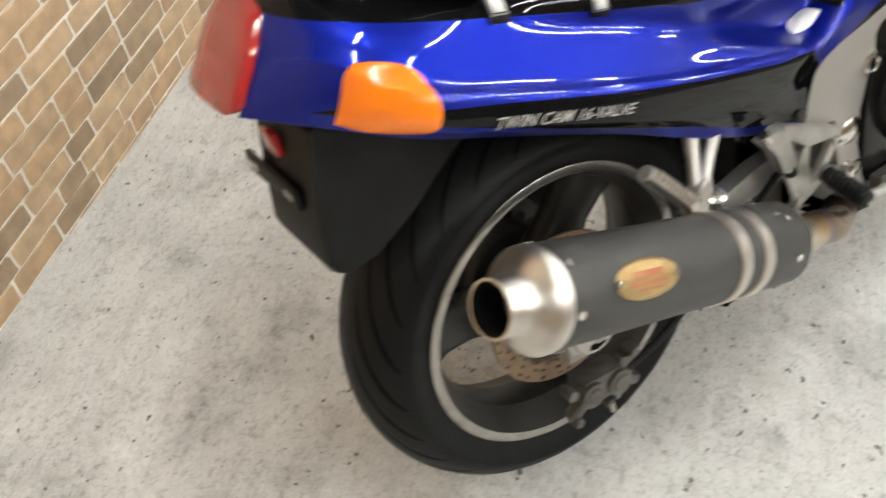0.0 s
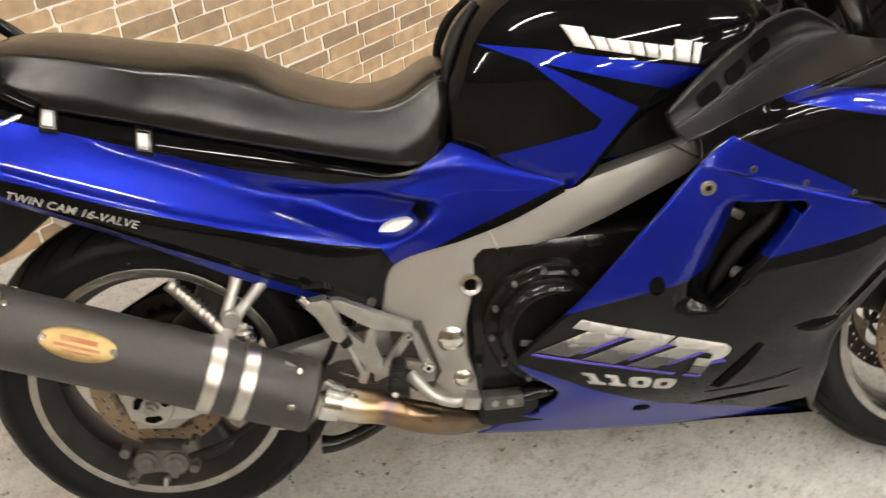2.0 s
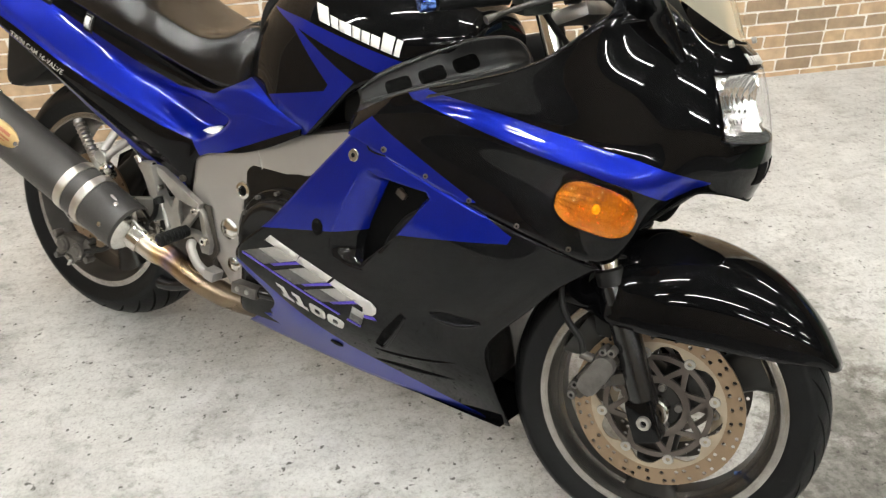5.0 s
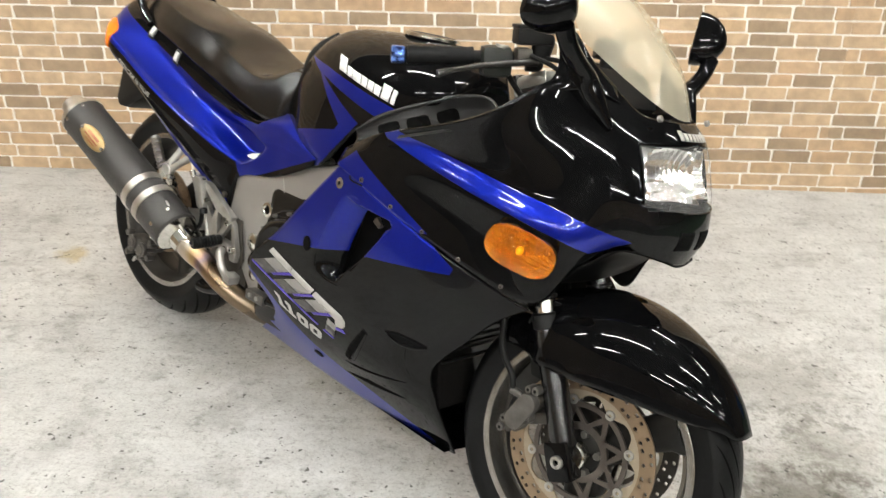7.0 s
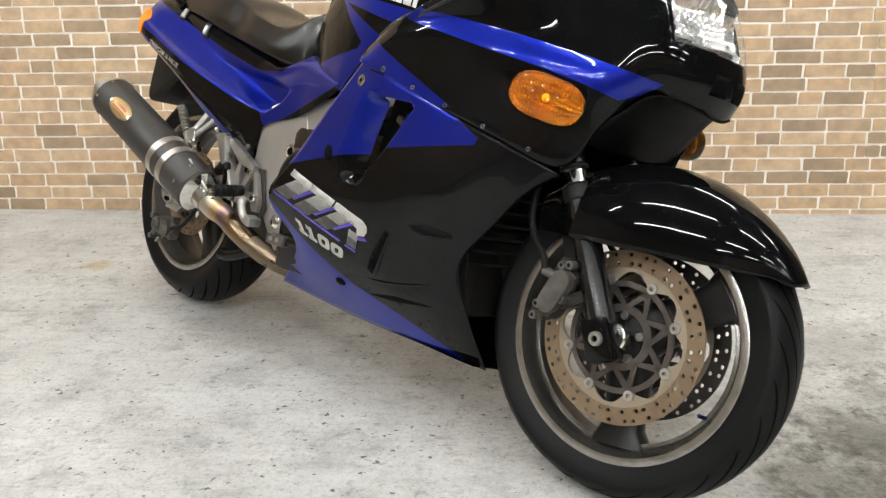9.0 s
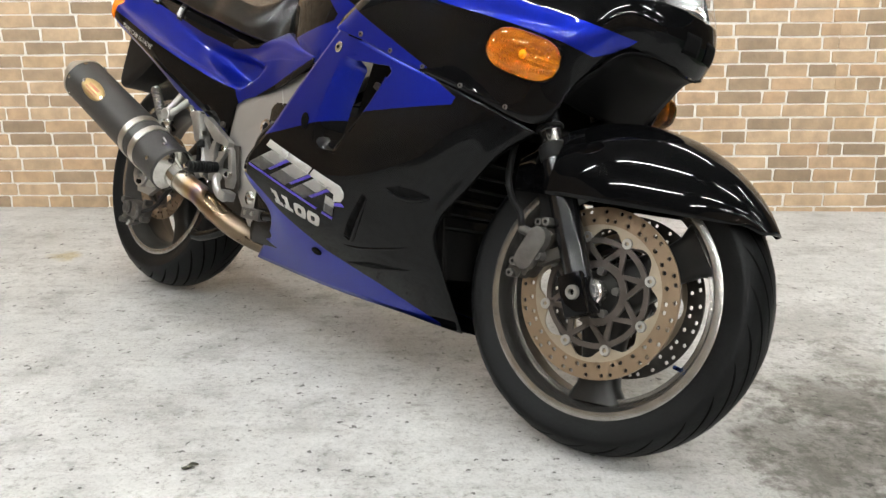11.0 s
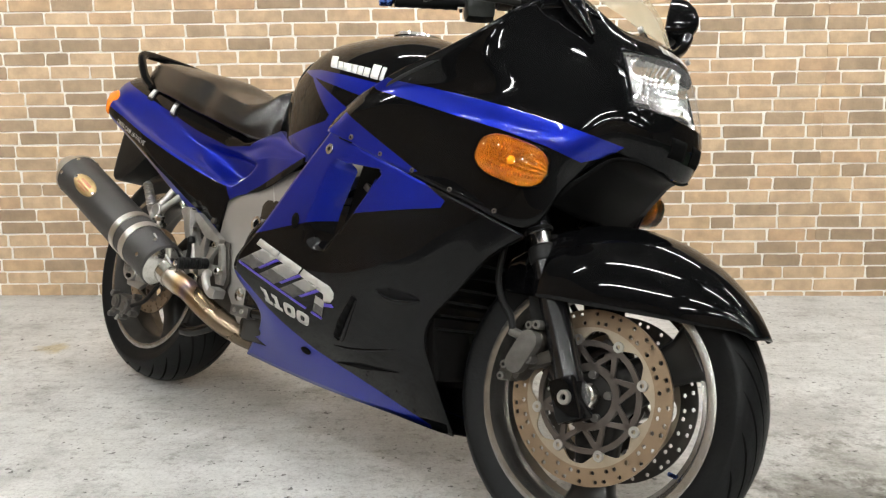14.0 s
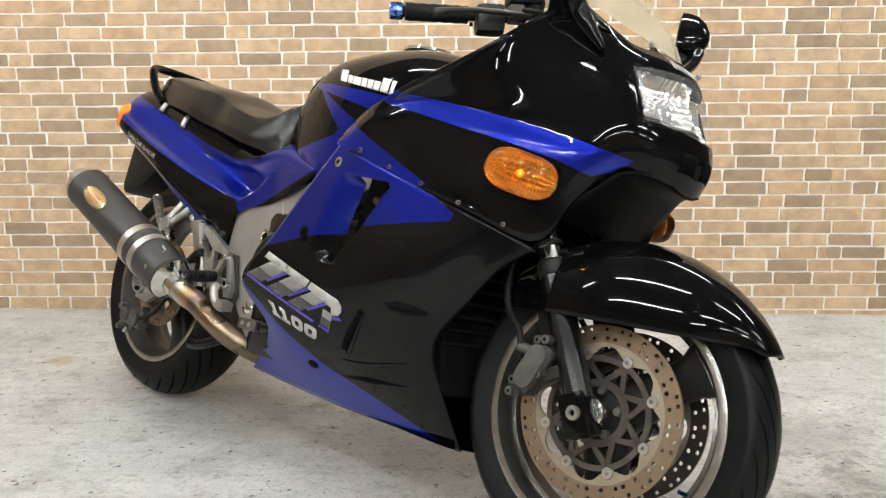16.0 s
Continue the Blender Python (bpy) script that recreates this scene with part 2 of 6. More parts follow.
def tube(path, radius, n=12, steps=0, bm=None, caps=True):
    """Round bar along a path; radius may be a list along the path."""
    pts = catmull(path, steps) if steps else [Vector(p) for p in path]
    rad = radius if isinstance(radius, (list, tuple)) else [radius] * len(path)
    rs = [v.x for v in catmull([(r, 0, 0) for r in rad], len(pts) - 1)] if len(rad) > 1 else [rad[0]] * len(pts)
    bm = bm or bmesh.new()
    rows, prev = [], None
    for i, p in enumerate(pts):
        d = (pts[min(i + 1, len(pts) - 1)] - pts[max(i - 1, 0)]).normalized()
        if prev is None:
            side = d.orthogonal().normalized()
        else:
            side = (prev - d * prev.dot(d)).normalized()
        prev = side
        up = d.cross(side)
        rows.append([p + rs[i] * (math.cos(a) * side + math.sin(a) * up) for a in [2 * math.pi * k / n for k in range(n)]])
    vs = grid_faces(bm, rows, close_v=True)
    if caps:
        bm.faces.new(vs[0][::-1])
        bm.faces.new(vs[-1])
    return bm


def lathe(profile, n=64, bm=None, centre=(0, 0, 0), close=False):
    """Turned shape about the y axis: profile of (radius, y)."""
    bm = bm or bmesh.new()
    c = Vector(centre)
    rows = [[c + Vector((r * math.cos(a), y, r * math.sin(a))) for r, y in profile] for a in [2 * math.pi * k / n for k in range(n)]]
    grid_faces(bm, rows, close_u=True, close_v=close)
    return bm


def rod(a, b, r, n=16, bm=None, bevel=0.0):
    """Straight cylinder from a to b with chamfered ends."""
    a, b = Vector(a), Vector(b)
    d = (b - a).normalized()
    e = bevel or min(r * 0.15, (b - a).length * 0.2)
    return tube([a, a + d * e * 0.01, a + d * e, b - d * e, b - d * e * 0.01, b], [r - e, r - e * 0.98, r, r, r - e * 0.98, r - e], n, 0, bm)


def box(centre, size, bevel=0.003, rot=None, bm=None):
    bm = bm or bmesh.new()
    r = bmesh.ops.create_cube(bm, size=1.0)
    vs = r["verts"]
    bmesh.ops.scale(bm, vec=size, verts=vs)
    if bevel:
        es = list({e for v in vs for e in v.link_edges})
        rb = bmesh.ops.bevel(bm, geom=es, offset=bevel, segments=2, affect="EDGES", profile=0.6)
        vs = list({v for f in rb["faces"] for v in f.verts} | {v for v in vs if v.is_valid})
    m = Matrix.Translation(centre) @ (rot.to_4x4() if rot else Matrix())
    bmesh.ops.transform(bm, matrix=m, verts=vs)
    return bm


def plate(poly, y, t, bm=None, bevel=0.0015):
    """Flat plate: outline of (x, z), outer face at y, thickness t towards +y."""
    bm = bm or bmesh.new()
    vs = [bm.verts.new((x, y, z)) for x, z in poly]
    f = bm.faces.new(vs)
    ext = bmesh.ops.extrude_face_region(bm, geom=[f])
    nv = [e for e in ext["geom"] if isinstance(e, bmesh.types.BMVert)]
    bmesh.ops.translate(bm, vec=(0, t, 0), verts=nv)
    bmesh.ops.recalc_face_normals(bm, faces=list(bm.faces))
    if bevel:
        es = [e for e in bm.edges if abs(e.verts[0].co.y - y) < 1e-6 and abs(e.verts[1].co.y - y) < 1e-6 and e.verts[0] in vs]
        bmesh.ops.bevel(bm, geom=es, offset=bevel, segments=2, affect="EDGES", profile=0.6)
    return bm


def inside(p, poly):
    x, z = p
    c = False
    for i in range(len(poly)):
        (x1, z1), (x2, z2) = poly[i - 1], poly[i]
        if (z1 > z) != (z2 > z) and x < (x2 - x1) * (z - z1) / (z2 - z1) + x1:
            c = not c
    return c


def cut(bm, poly, side=0):
    """Cuts the faces along the outline of (x, z), seen from the side."""
    lo = Vector((min(p[0] for p in poly), 0, min(p[1] for p in poly)))
    hi = Vector((max(p[0] for p in poly), 0, max(p[1] for p in poly)))
    for i in range(len(poly)):
        (x1, z1), (x2, z2) = poly[i - 1], poly[i]
        if math.hypot(x2 - x1, z2 - z1) < 1e-6:
            continue
        faces = []
        for f in bm.faces:
            xs, zs = [v.co.x for v in f.verts], [v.co.z for v in f.verts]
            if max(xs) > min(x1, x2) - 0.002 and min(xs) < max(x1, x2) + 0.002 and max(zs) > min(z1, z2) - 0.002 and min(zs) < max(z1, z2) + 0.002:
                faces.append(f)
        geom = set(faces)
        for f in faces:
            geom.update(f.edges)
            geom.update(f.verts)
        bmesh.ops.bisect_plane(bm, geom=list(geom), dist=1e-6, plane_co=(x1, 0, z1), plane_no=(z2 - z1, 0, x1 - x2))


def within(bm, poly, side=0):
    out = []
    for f in bm.faces:
        c = f.calc_center_median()
        if (side == 0 or c.y * side > 0) and inside((c.x, c.z), poly):
            out.append(f)
    return out


def paint(bm, poly, index, side=0):
    cut(bm, poly)
    for f in within(bm, poly, side):
        f.material_index = index


class Print:
    """Flat prints and small fittings laid on a surface, seen from the side."""

    def __init__(self, obs, side=-1):
        self.trees = []
        for ob in obs:
            me = ob.data
            self.trees.append(BVHTree.FromPolygons([v.co.copy() for v in me.vertices], [tuple(p.vertices) for p in me.polygons]))
        self.side = side

    def at(self, x, z):
        best = None
        for t in self.trees:
            p, n, i, d = t.ray_cast(Vector((x, self.side * 1.0, z)), Vector((0, -self.side, 0)))
            if p and (best is None or p.y * self.side > best[0].y * self.side):
                best = (p, n if n.y * self.side > 0 else -n)
        return best or (Vector((x, self.side * 0.15, z)), Vector((0, self.side, 0)))

    def lay(self, polys, lift=0.0012, step=0.012):
        bm = bmesh.new()
        for poly in polys:
            one = bmesh.new()
            one.faces.new([one.verts.new((x, 0, z)) for x, z in poly])
            lo, hi = min(p[0] for p in poly), max(p[0] for p in poly)
            k = math.ceil(lo / step) * step
            while k < hi:
                bmesh.ops.bisect_plane(one, geom=one.verts[:] + one.edges[:] + one.faces[:], dist=1e-6, plane_co=(k, 0, 0), plane_no=(1, 0, 0))
                k += step
            lo, hi = min(p[1] for p in poly), max(p[1] for p in poly)
            k = math.ceil(lo / step) * step
            while k < hi:
                bmesh.ops.bisect_plane(one, geom=one.verts[:] + one.edges[:] + one.faces[:], dist=1e-6, plane_co=(0, 0, k), plane_no=(0, 0, 1))
                k += step
            bmesh.ops.triangulate(one, faces=one.faces[:])
            idx = {}
            for v in one.verts:
                p, n = self.at(v.co.x, v.co.z)
                idx[v] = bm.verts.new(p + n * lift)
            for f in one.faces:
                try:
                    bm.faces.new([idx[v] for v in f.verts])
                except ValueError:
                    pass
            one.free()
        bmesh.ops.recalc_face_normals(bm, faces=bm.faces[:])
        for f in bm.faces:
            if f.normal.y * self.side < 0:
                f.normal_flip()
        return bm

    def bolt(self, x, z, r=0.006, h=0.003):
        p, n = self.at(x, z)
        return rod(p - n * 0.002, p + n * h, r, 14)


def mirrored(cols):
    """The net continued over the middle to the left side."""
    return [[(x, -y, z) for x, y, z in c] for c in cols] + [list(c) for c in reversed(cols[:-1])]


def right(cols):
    return [[(x, -y, z) for x, y, z in c] for c in cols]


def left(cols):
    return [[(x, y, z) for x, y, z in c] for c in cols]


def ring_with_holes(r0, r1, y, t, cells, rows, hole, bm=None, stagger=True):
    """Flat ring drilled with round holes: cells round it, rows of holes across it."""
    bm = bm or bmesh.new()
    for f, yy in ((1, y), (-1, y + t)):
        for i in range(cells):
            for j in range(rows):
                ra, rb = r0 + (r1 - r0) * j / rows, r0 + (r1 - r0) * (j + 1) / rows
                a0, a1 = 2 * math.pi * i / cells, 2 * math.pi * (i + 1) / cells
                am, rm = (a0 + a1) / 2, (ra + rb) / 2
                ah = am + (((i + j) % 3 - 1) * 0.18 * (a1 - a0) if stagger else 0)
                outer = [(ra, a0), (ra, am), (ra, a1), (rm, a1), (rb, a1), (rb, am), (rb, a0), (rm, a0)]
                ov = [bm.verts.new((r * math.cos(a), yy, r * math.sin(a))) for r, a in outer]
                c = Vector((rm * math.cos(ah), yy, rm * math.sin(ah)))
                hv = []
                for v in ov:
                    d = v.co - c
                    hv.append(bm.verts.new(c + d.normalized() * hole))
                for k in range(8):
                    q = [ov[k], ov[(k + 1) % 8], hv[(k + 1) % 8], hv[k]]
                    bm.faces.new(q if f < 0 else q[::-1])
                if f > 0:
                    back = [bm.verts.new(v.co + Vector((0, t, 0))) for v in hv]
                    for k in range(8):
                        bm.faces.new((hv[k], hv[(k + 1) % 8], back[(k + 1) % 8], back[k]))
    for r in (r0, r1):
        lathe([(r, y), (r, y + t)], cells * 2, bm)
    bmesh.ops.remove_doubles(bm, verts=bm.verts[:], dist=0.0002)
    return bm


# ---- the room ----
WALL_Y = 5.143
WALL_END = 3.0
# the floor falls a little away from the wall
FALL = Matrix.Translation((0, WALL_Y, 0)) @ Matrix.Rotation(math.atan(0.0081), 4, "X") @ Matrix.Translation((0, -WALL_Y, 0))

floor_mat = bpy.data.materials.new("worn_concrete")
floor_mat.use_nodes = True


def build_floor_material(m):
    n, l = m.node_tree.nodes, m.node_tree.links
    p = n["Principled BSDF"]
    tc = n.new("ShaderNodeTexCoord")

    def noise_at(scale, detail, rough=0.6):
        t = n.new("ShaderNodeTexNoise")
        t.inputs["Scale"].default_value, t.inputs["Detail"].default_value, t.inputs["Roughness"].default_value = scale, detail, rough
        l.new(tc.outputs["Object"], t.inputs["Vector"])
        return t

    def ramp(src, stops):
        r = n.new("ShaderNodeValToRGB")
        e = r.color_ramp.elements
        e[0].position, e[0].color = stops[0][0], (*stops[0][1], 1)
        e[1].position, e[1].color = stops[-1][0], (*stops[-1][1], 1)
        for pos, col in stops[1:-1]:
            x = e.new(pos)
            x.color = (*col, 1)
        l.new(src, r.inputs["Fac"])
        return r

    def mix(a, b, fac, mode="MULTIPLY"):
        x = n.new("ShaderNodeMix")
        x.data_type, x.blend_type = "RGBA", mode
        x.inputs[0].default_value = fac if isinstance(fac, float) else 1.0
        if not isinstance(fac, float):
            l.new(fac, x.inputs[0])
        l.new(a, x.inputs[6])
        if isinstance(b, tuple):
            x.inputs[7].default_value = (*b, 1)
        else:
            l.new(b, x.inputs[7])
        return x.outputs[2]

    big = noise_at(0.9, 7)
    base = ramp(big.outputs["Fac"], [(0.3, (0.43, 0.425, 0.412)), (0.48, (0.53, 0.525, 0.513)), (0.7, (0.59, 0.585, 0.572))])
    mid = noise_at(5.5, 9, 0.72)
    midr = ramp(mid.outputs["Fac"], [(0.34, (0.66, 0.65, 0.63)), (0.47, (0.97, 0.97, 0.965)), (0.64, (1.14, 1.14, 1.13))])
    col = mix(base.outputs["Color"], midr.outputs["Color"], 0.85)
    wear = noise_at(24, 8, 0.75)
    wr = ramp(wear.outputs["Fac"], [(0.33, (0.60, 0.59, 0.57)), (0.45, (1, 1, 1))])
    col = mix(col, wr.outputs["Color"], 0.85)
    grain = noise_at(160, 4, 0.7)
    gr = ramp(grain.outputs["Fac"], [(0.30, (0.66, 0.66, 0.66)), (0.52, (1, 1, 1)), (0.75, (1.12, 1.12, 1.12))])
    col = mix(col, gr.outputs["Color"], 0.55)
    mp = n.new("ShaderNodeMapping")
    mp.inputs["Rotation"].default_value, mp.inputs["Scale"].default_value = (0, 0, 0.35), (2.2, 15, 1)
    l.new(tc.outputs["Object"], mp.inputs["Vector"])
    scuff = noise_at(2.0, 9, 0.7)
    l.new(mp.outputs["Vector"], scuff.inputs["Vector"])
    scr = ramp(scuff.outputs["Fac"], [(0.36, (0.72, 0.71, 0.69)), (0.47, (0.98, 0.98, 0.98)), (0.66, (1.14, 1.14, 1.14))])
    col = mix(col, scr.outputs["Color"], 0.38)
    speck = noise_at(75, 7, 0.8)
    sr = ramp(speck.outputs["Fac"], [(0.36, (0.52, 0.51, 0.49)), (0.46, (1, 1, 1)), (0.62, (1.08, 1.08, 1.08))])
    col = mix(col, sr.outputs["Color"], 0.7)
    pits = noise_at(46, 2)
    pr = ramp(pits.outputs["Fac"], [(0.285, (0.16, 0.15, 0.14)), (0.33, (1, 1, 1))])
    col = mix(col, pr.outputs["Color"], 0.9)
    # oil stains, and broad darker patches under and beside the motorcycle, with ragged edges
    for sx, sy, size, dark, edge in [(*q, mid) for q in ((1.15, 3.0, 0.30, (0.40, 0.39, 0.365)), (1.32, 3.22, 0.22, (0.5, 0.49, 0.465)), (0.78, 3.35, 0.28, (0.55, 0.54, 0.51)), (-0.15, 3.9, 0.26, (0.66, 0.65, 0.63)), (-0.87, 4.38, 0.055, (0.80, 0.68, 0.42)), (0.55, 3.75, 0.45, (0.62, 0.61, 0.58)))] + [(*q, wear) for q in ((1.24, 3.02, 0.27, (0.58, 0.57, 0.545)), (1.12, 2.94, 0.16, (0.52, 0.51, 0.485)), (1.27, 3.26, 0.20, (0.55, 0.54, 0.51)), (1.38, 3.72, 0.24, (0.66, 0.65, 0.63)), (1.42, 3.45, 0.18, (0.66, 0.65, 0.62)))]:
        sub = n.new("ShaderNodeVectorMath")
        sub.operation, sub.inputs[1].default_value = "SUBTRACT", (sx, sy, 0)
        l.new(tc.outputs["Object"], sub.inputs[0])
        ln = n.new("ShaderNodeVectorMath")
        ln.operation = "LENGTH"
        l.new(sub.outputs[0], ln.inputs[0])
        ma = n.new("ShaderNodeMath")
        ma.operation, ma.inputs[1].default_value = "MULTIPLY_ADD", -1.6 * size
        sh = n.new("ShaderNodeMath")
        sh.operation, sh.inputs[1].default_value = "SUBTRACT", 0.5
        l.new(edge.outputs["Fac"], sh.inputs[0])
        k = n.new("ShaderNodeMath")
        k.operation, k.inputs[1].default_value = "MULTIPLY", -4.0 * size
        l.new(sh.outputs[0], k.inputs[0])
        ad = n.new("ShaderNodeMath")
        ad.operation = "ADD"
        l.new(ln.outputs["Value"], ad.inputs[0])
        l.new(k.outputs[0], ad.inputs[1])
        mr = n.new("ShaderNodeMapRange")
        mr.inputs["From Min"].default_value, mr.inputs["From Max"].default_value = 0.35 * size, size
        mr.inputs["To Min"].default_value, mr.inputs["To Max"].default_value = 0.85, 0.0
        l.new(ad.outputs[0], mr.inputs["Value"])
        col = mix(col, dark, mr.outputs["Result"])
    l.new(col, p.inputs["Base Color"])
    p.inputs["Roughness"].default_value = 0.62
    b = n.new("ShaderNodeBump")
    b.inputs["Strength"].default_value, b.inputs["Distance"].default_value = 0.35, 0.003
    l.new(grain.outputs["Fac"], b.inputs["Height"])
    l.new(b.outputs["Normal"], p.inputs["Normal"])


build_floor_material(floor_mat)
bm = bmesh.new()
bmesh.ops.create_grid(bm, x_segments=2, y_segments=2, size=1.0)
bmesh.ops.scale(bm, vec=(7.5, 7.0, 1), verts=bm.verts)
bmesh.ops.translate(bm, vec=(2.0, 1.5, 0), verts=bm.verts)
bmesh.ops.transform(bm, matrix=FALL, verts=bm.verts)
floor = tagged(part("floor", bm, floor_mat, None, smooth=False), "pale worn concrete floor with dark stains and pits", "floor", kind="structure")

GREEN = material("green_floor_paint", (0.055, 0.10, 0.055), 0.5, second=(0.09, 0.13, 0.08), scale=4, bump=0.2, bump_scale=60)
bm = bmesh.new()
bmesh.ops.create_cube(bm, size=1.0)
bmesh.ops.scale(bm, vec=(6.5, 9.0, 0.004), verts=bm.verts)
bmesh.ops.translate(bm, vec=(3.02 + 3.25, 3.6, 0.002), verts=bm.verts)
bmesh.ops.transform(bm, matrix=FALL, verts=bm.verts)
tagged(part("painted_floor", bm, GREEN, None, smooth=False), "worn green painted workshop floor area", "floor", kind="structure")
# unseen dark slab, added to darken paint reflections and floor bounce on the bike
bm = bmesh.new()
bmesh.ops.create_cube(bm, size=1.0)
bmesh.ops.scale(bm, vec=(7.9, 7.0, 0.004), verts=bm.verts)
bmesh.ops.translate(bm, vec=(-0.96, -1.9, 0.002), verts=bm.verts)
bmesh.ops.transform(bm, matrix=FALL, verts=bm.verts)
UNSEEN_FLOOR = material("unseen_dark_floor", (0.045, 0.043, 0.040), 0.5, second=(0.07, 0.067, 0.062), scale=4, bump=0.2, bump_scale=60)
tagged(part("painted_floor", bm, UNSEEN_FLOOR, None, smooth=False), "unseen dark floor slab added to darken reflections and bounce light", "floor", kind="structure")

MORTAR = material("white_mortar", (0.86, 0.84, 0.79), 0.85, second=(0.74, 0.70, 0.64), scale=30, bump=0.5, bump_scale=150)
# the facing stands a little askew to the room and its courses rise to the east
SKEW = Matrix.Translation((0, WALL_Y, 0)) @ Matrix.Rotation(radians(-0.9), 4, "Z") @ Matrix.Rotation(radians(-0.4), 4, "Y")
bm = box(((WALL_END - 5.0) / 2, 0.1055, 1.46), (WALL_END + 5.0, 0.2, 3.08), 0)
wall = tagged(part("wall_north", bm, MORTAR, None, smooth=False), "brick-faced wall of tan and brown bricks with white joints", "wall", kind="structure")
wall.matrix_basis = SKEW

PLASTER = material("tan_wall_paint", (0.30, 0.225, 0.15), 0.8, second=(0.22, 0.165, 0.11), scale=3, bump=0.1, bump_scale=60)
for nm, c, sz in (("wall_west", (-5.1, 1.5, 1.45), (0.2, 14, 3.1)), ("wall_east", (9.6, 1.5, 1.45), (0.2, 14, 3.1)),
                  ("wall_south", (2.25, -5.6, 1.45), (14.5, 0.2, 3.1)), ("wall_back", (6.2, 8.45, 1.5), (6.6, 0.2, 3.0))):
    tagged(part(nm, box(c, sz, 0), PLASTER, None, smooth=False), "plain tan painted workshop wall", "wall", kind="structure")
CEILING = material("ceiling_grey", (0.20, 0.20, 0.195), 0.9, second=(0.16, 0.16, 0.155), scale=2)
tagged(part("ceiling", box((2.25, 1.5, 3.1), (14.7, 14.3, 0.2), 0), CEILING, None, smooth=False), "plain dull grey workshop ceiling", "ceiling", kind="structure")

# ceiling lamps: bare tubes on white battens
TUBE = emitter("fluorescent_tube", (1.0, 0.995, 0.945), TUBE_POWER)
BATTEN = material("white_enamel", (0.8, 0.8, 0.78), 0.4, second=(0.74, 0.74, 0.72), scale=10)


def tube_lamp(m):
    lamp = new("ceiling_lamp")
    tagged(lamp, "white fluorescent ceiling lamp with one bare lit tube", "ceiling lamp", "ceiling lamps")
    part("housing", box((0, 0, -0.03), (1.25, 0.14, 0.06), 0.008), BATTEN, lamp)
    part("tube", rod((-0.59, 0, -0.085), (0.59, 0, -0.085), 0.016, 12), TUBE, lamp, "lit white tube")
    for s in (-1, 1):
        part("lamp_holder", box((s * 0.605, 0, -0.075), (0.025, 0.04, 0.05), 0.004), BATTEN, lamp)
    lamp.matrix_basis = m
    return lamp


first = tube_lamp(pose(-2.7, 3.7, 3.0))
for iy, y in enumerate((3.7, 1.5, -0.8, -3.1)):
    for ix, x in enumerate((-2.7, -0.5, 1.6, 3.8)):
        if ix or iy:
            copy_thing(first, pose(x, y, 3.0))

# ---- the motorcycle ----
bike = new("motorcycle")
tagged(bike, "blue and black faired sport touring motorcycle leaning on its side stand", "motorcycle")
BIKE = pose(-0.413, 4.03, 0.0, 0, 0, -41.8) @ pose(0, 0, 0, -15.5, 0, 0)
bike.matrix_basis = BIKE
AXLE_R, AXLE_F = Vector((0.002, 0.012, 0.3205)), Vector((1.4955, 0.0, 0.279))
STEER = Matrix.Translation(AXLE_F) @ Matrix.Rotation(radians(-25), 4, "Y") @ Matrix.Rotation(radians(5), 4, "Z") @ Matrix.Rotation(radians(25), 4, "Y")


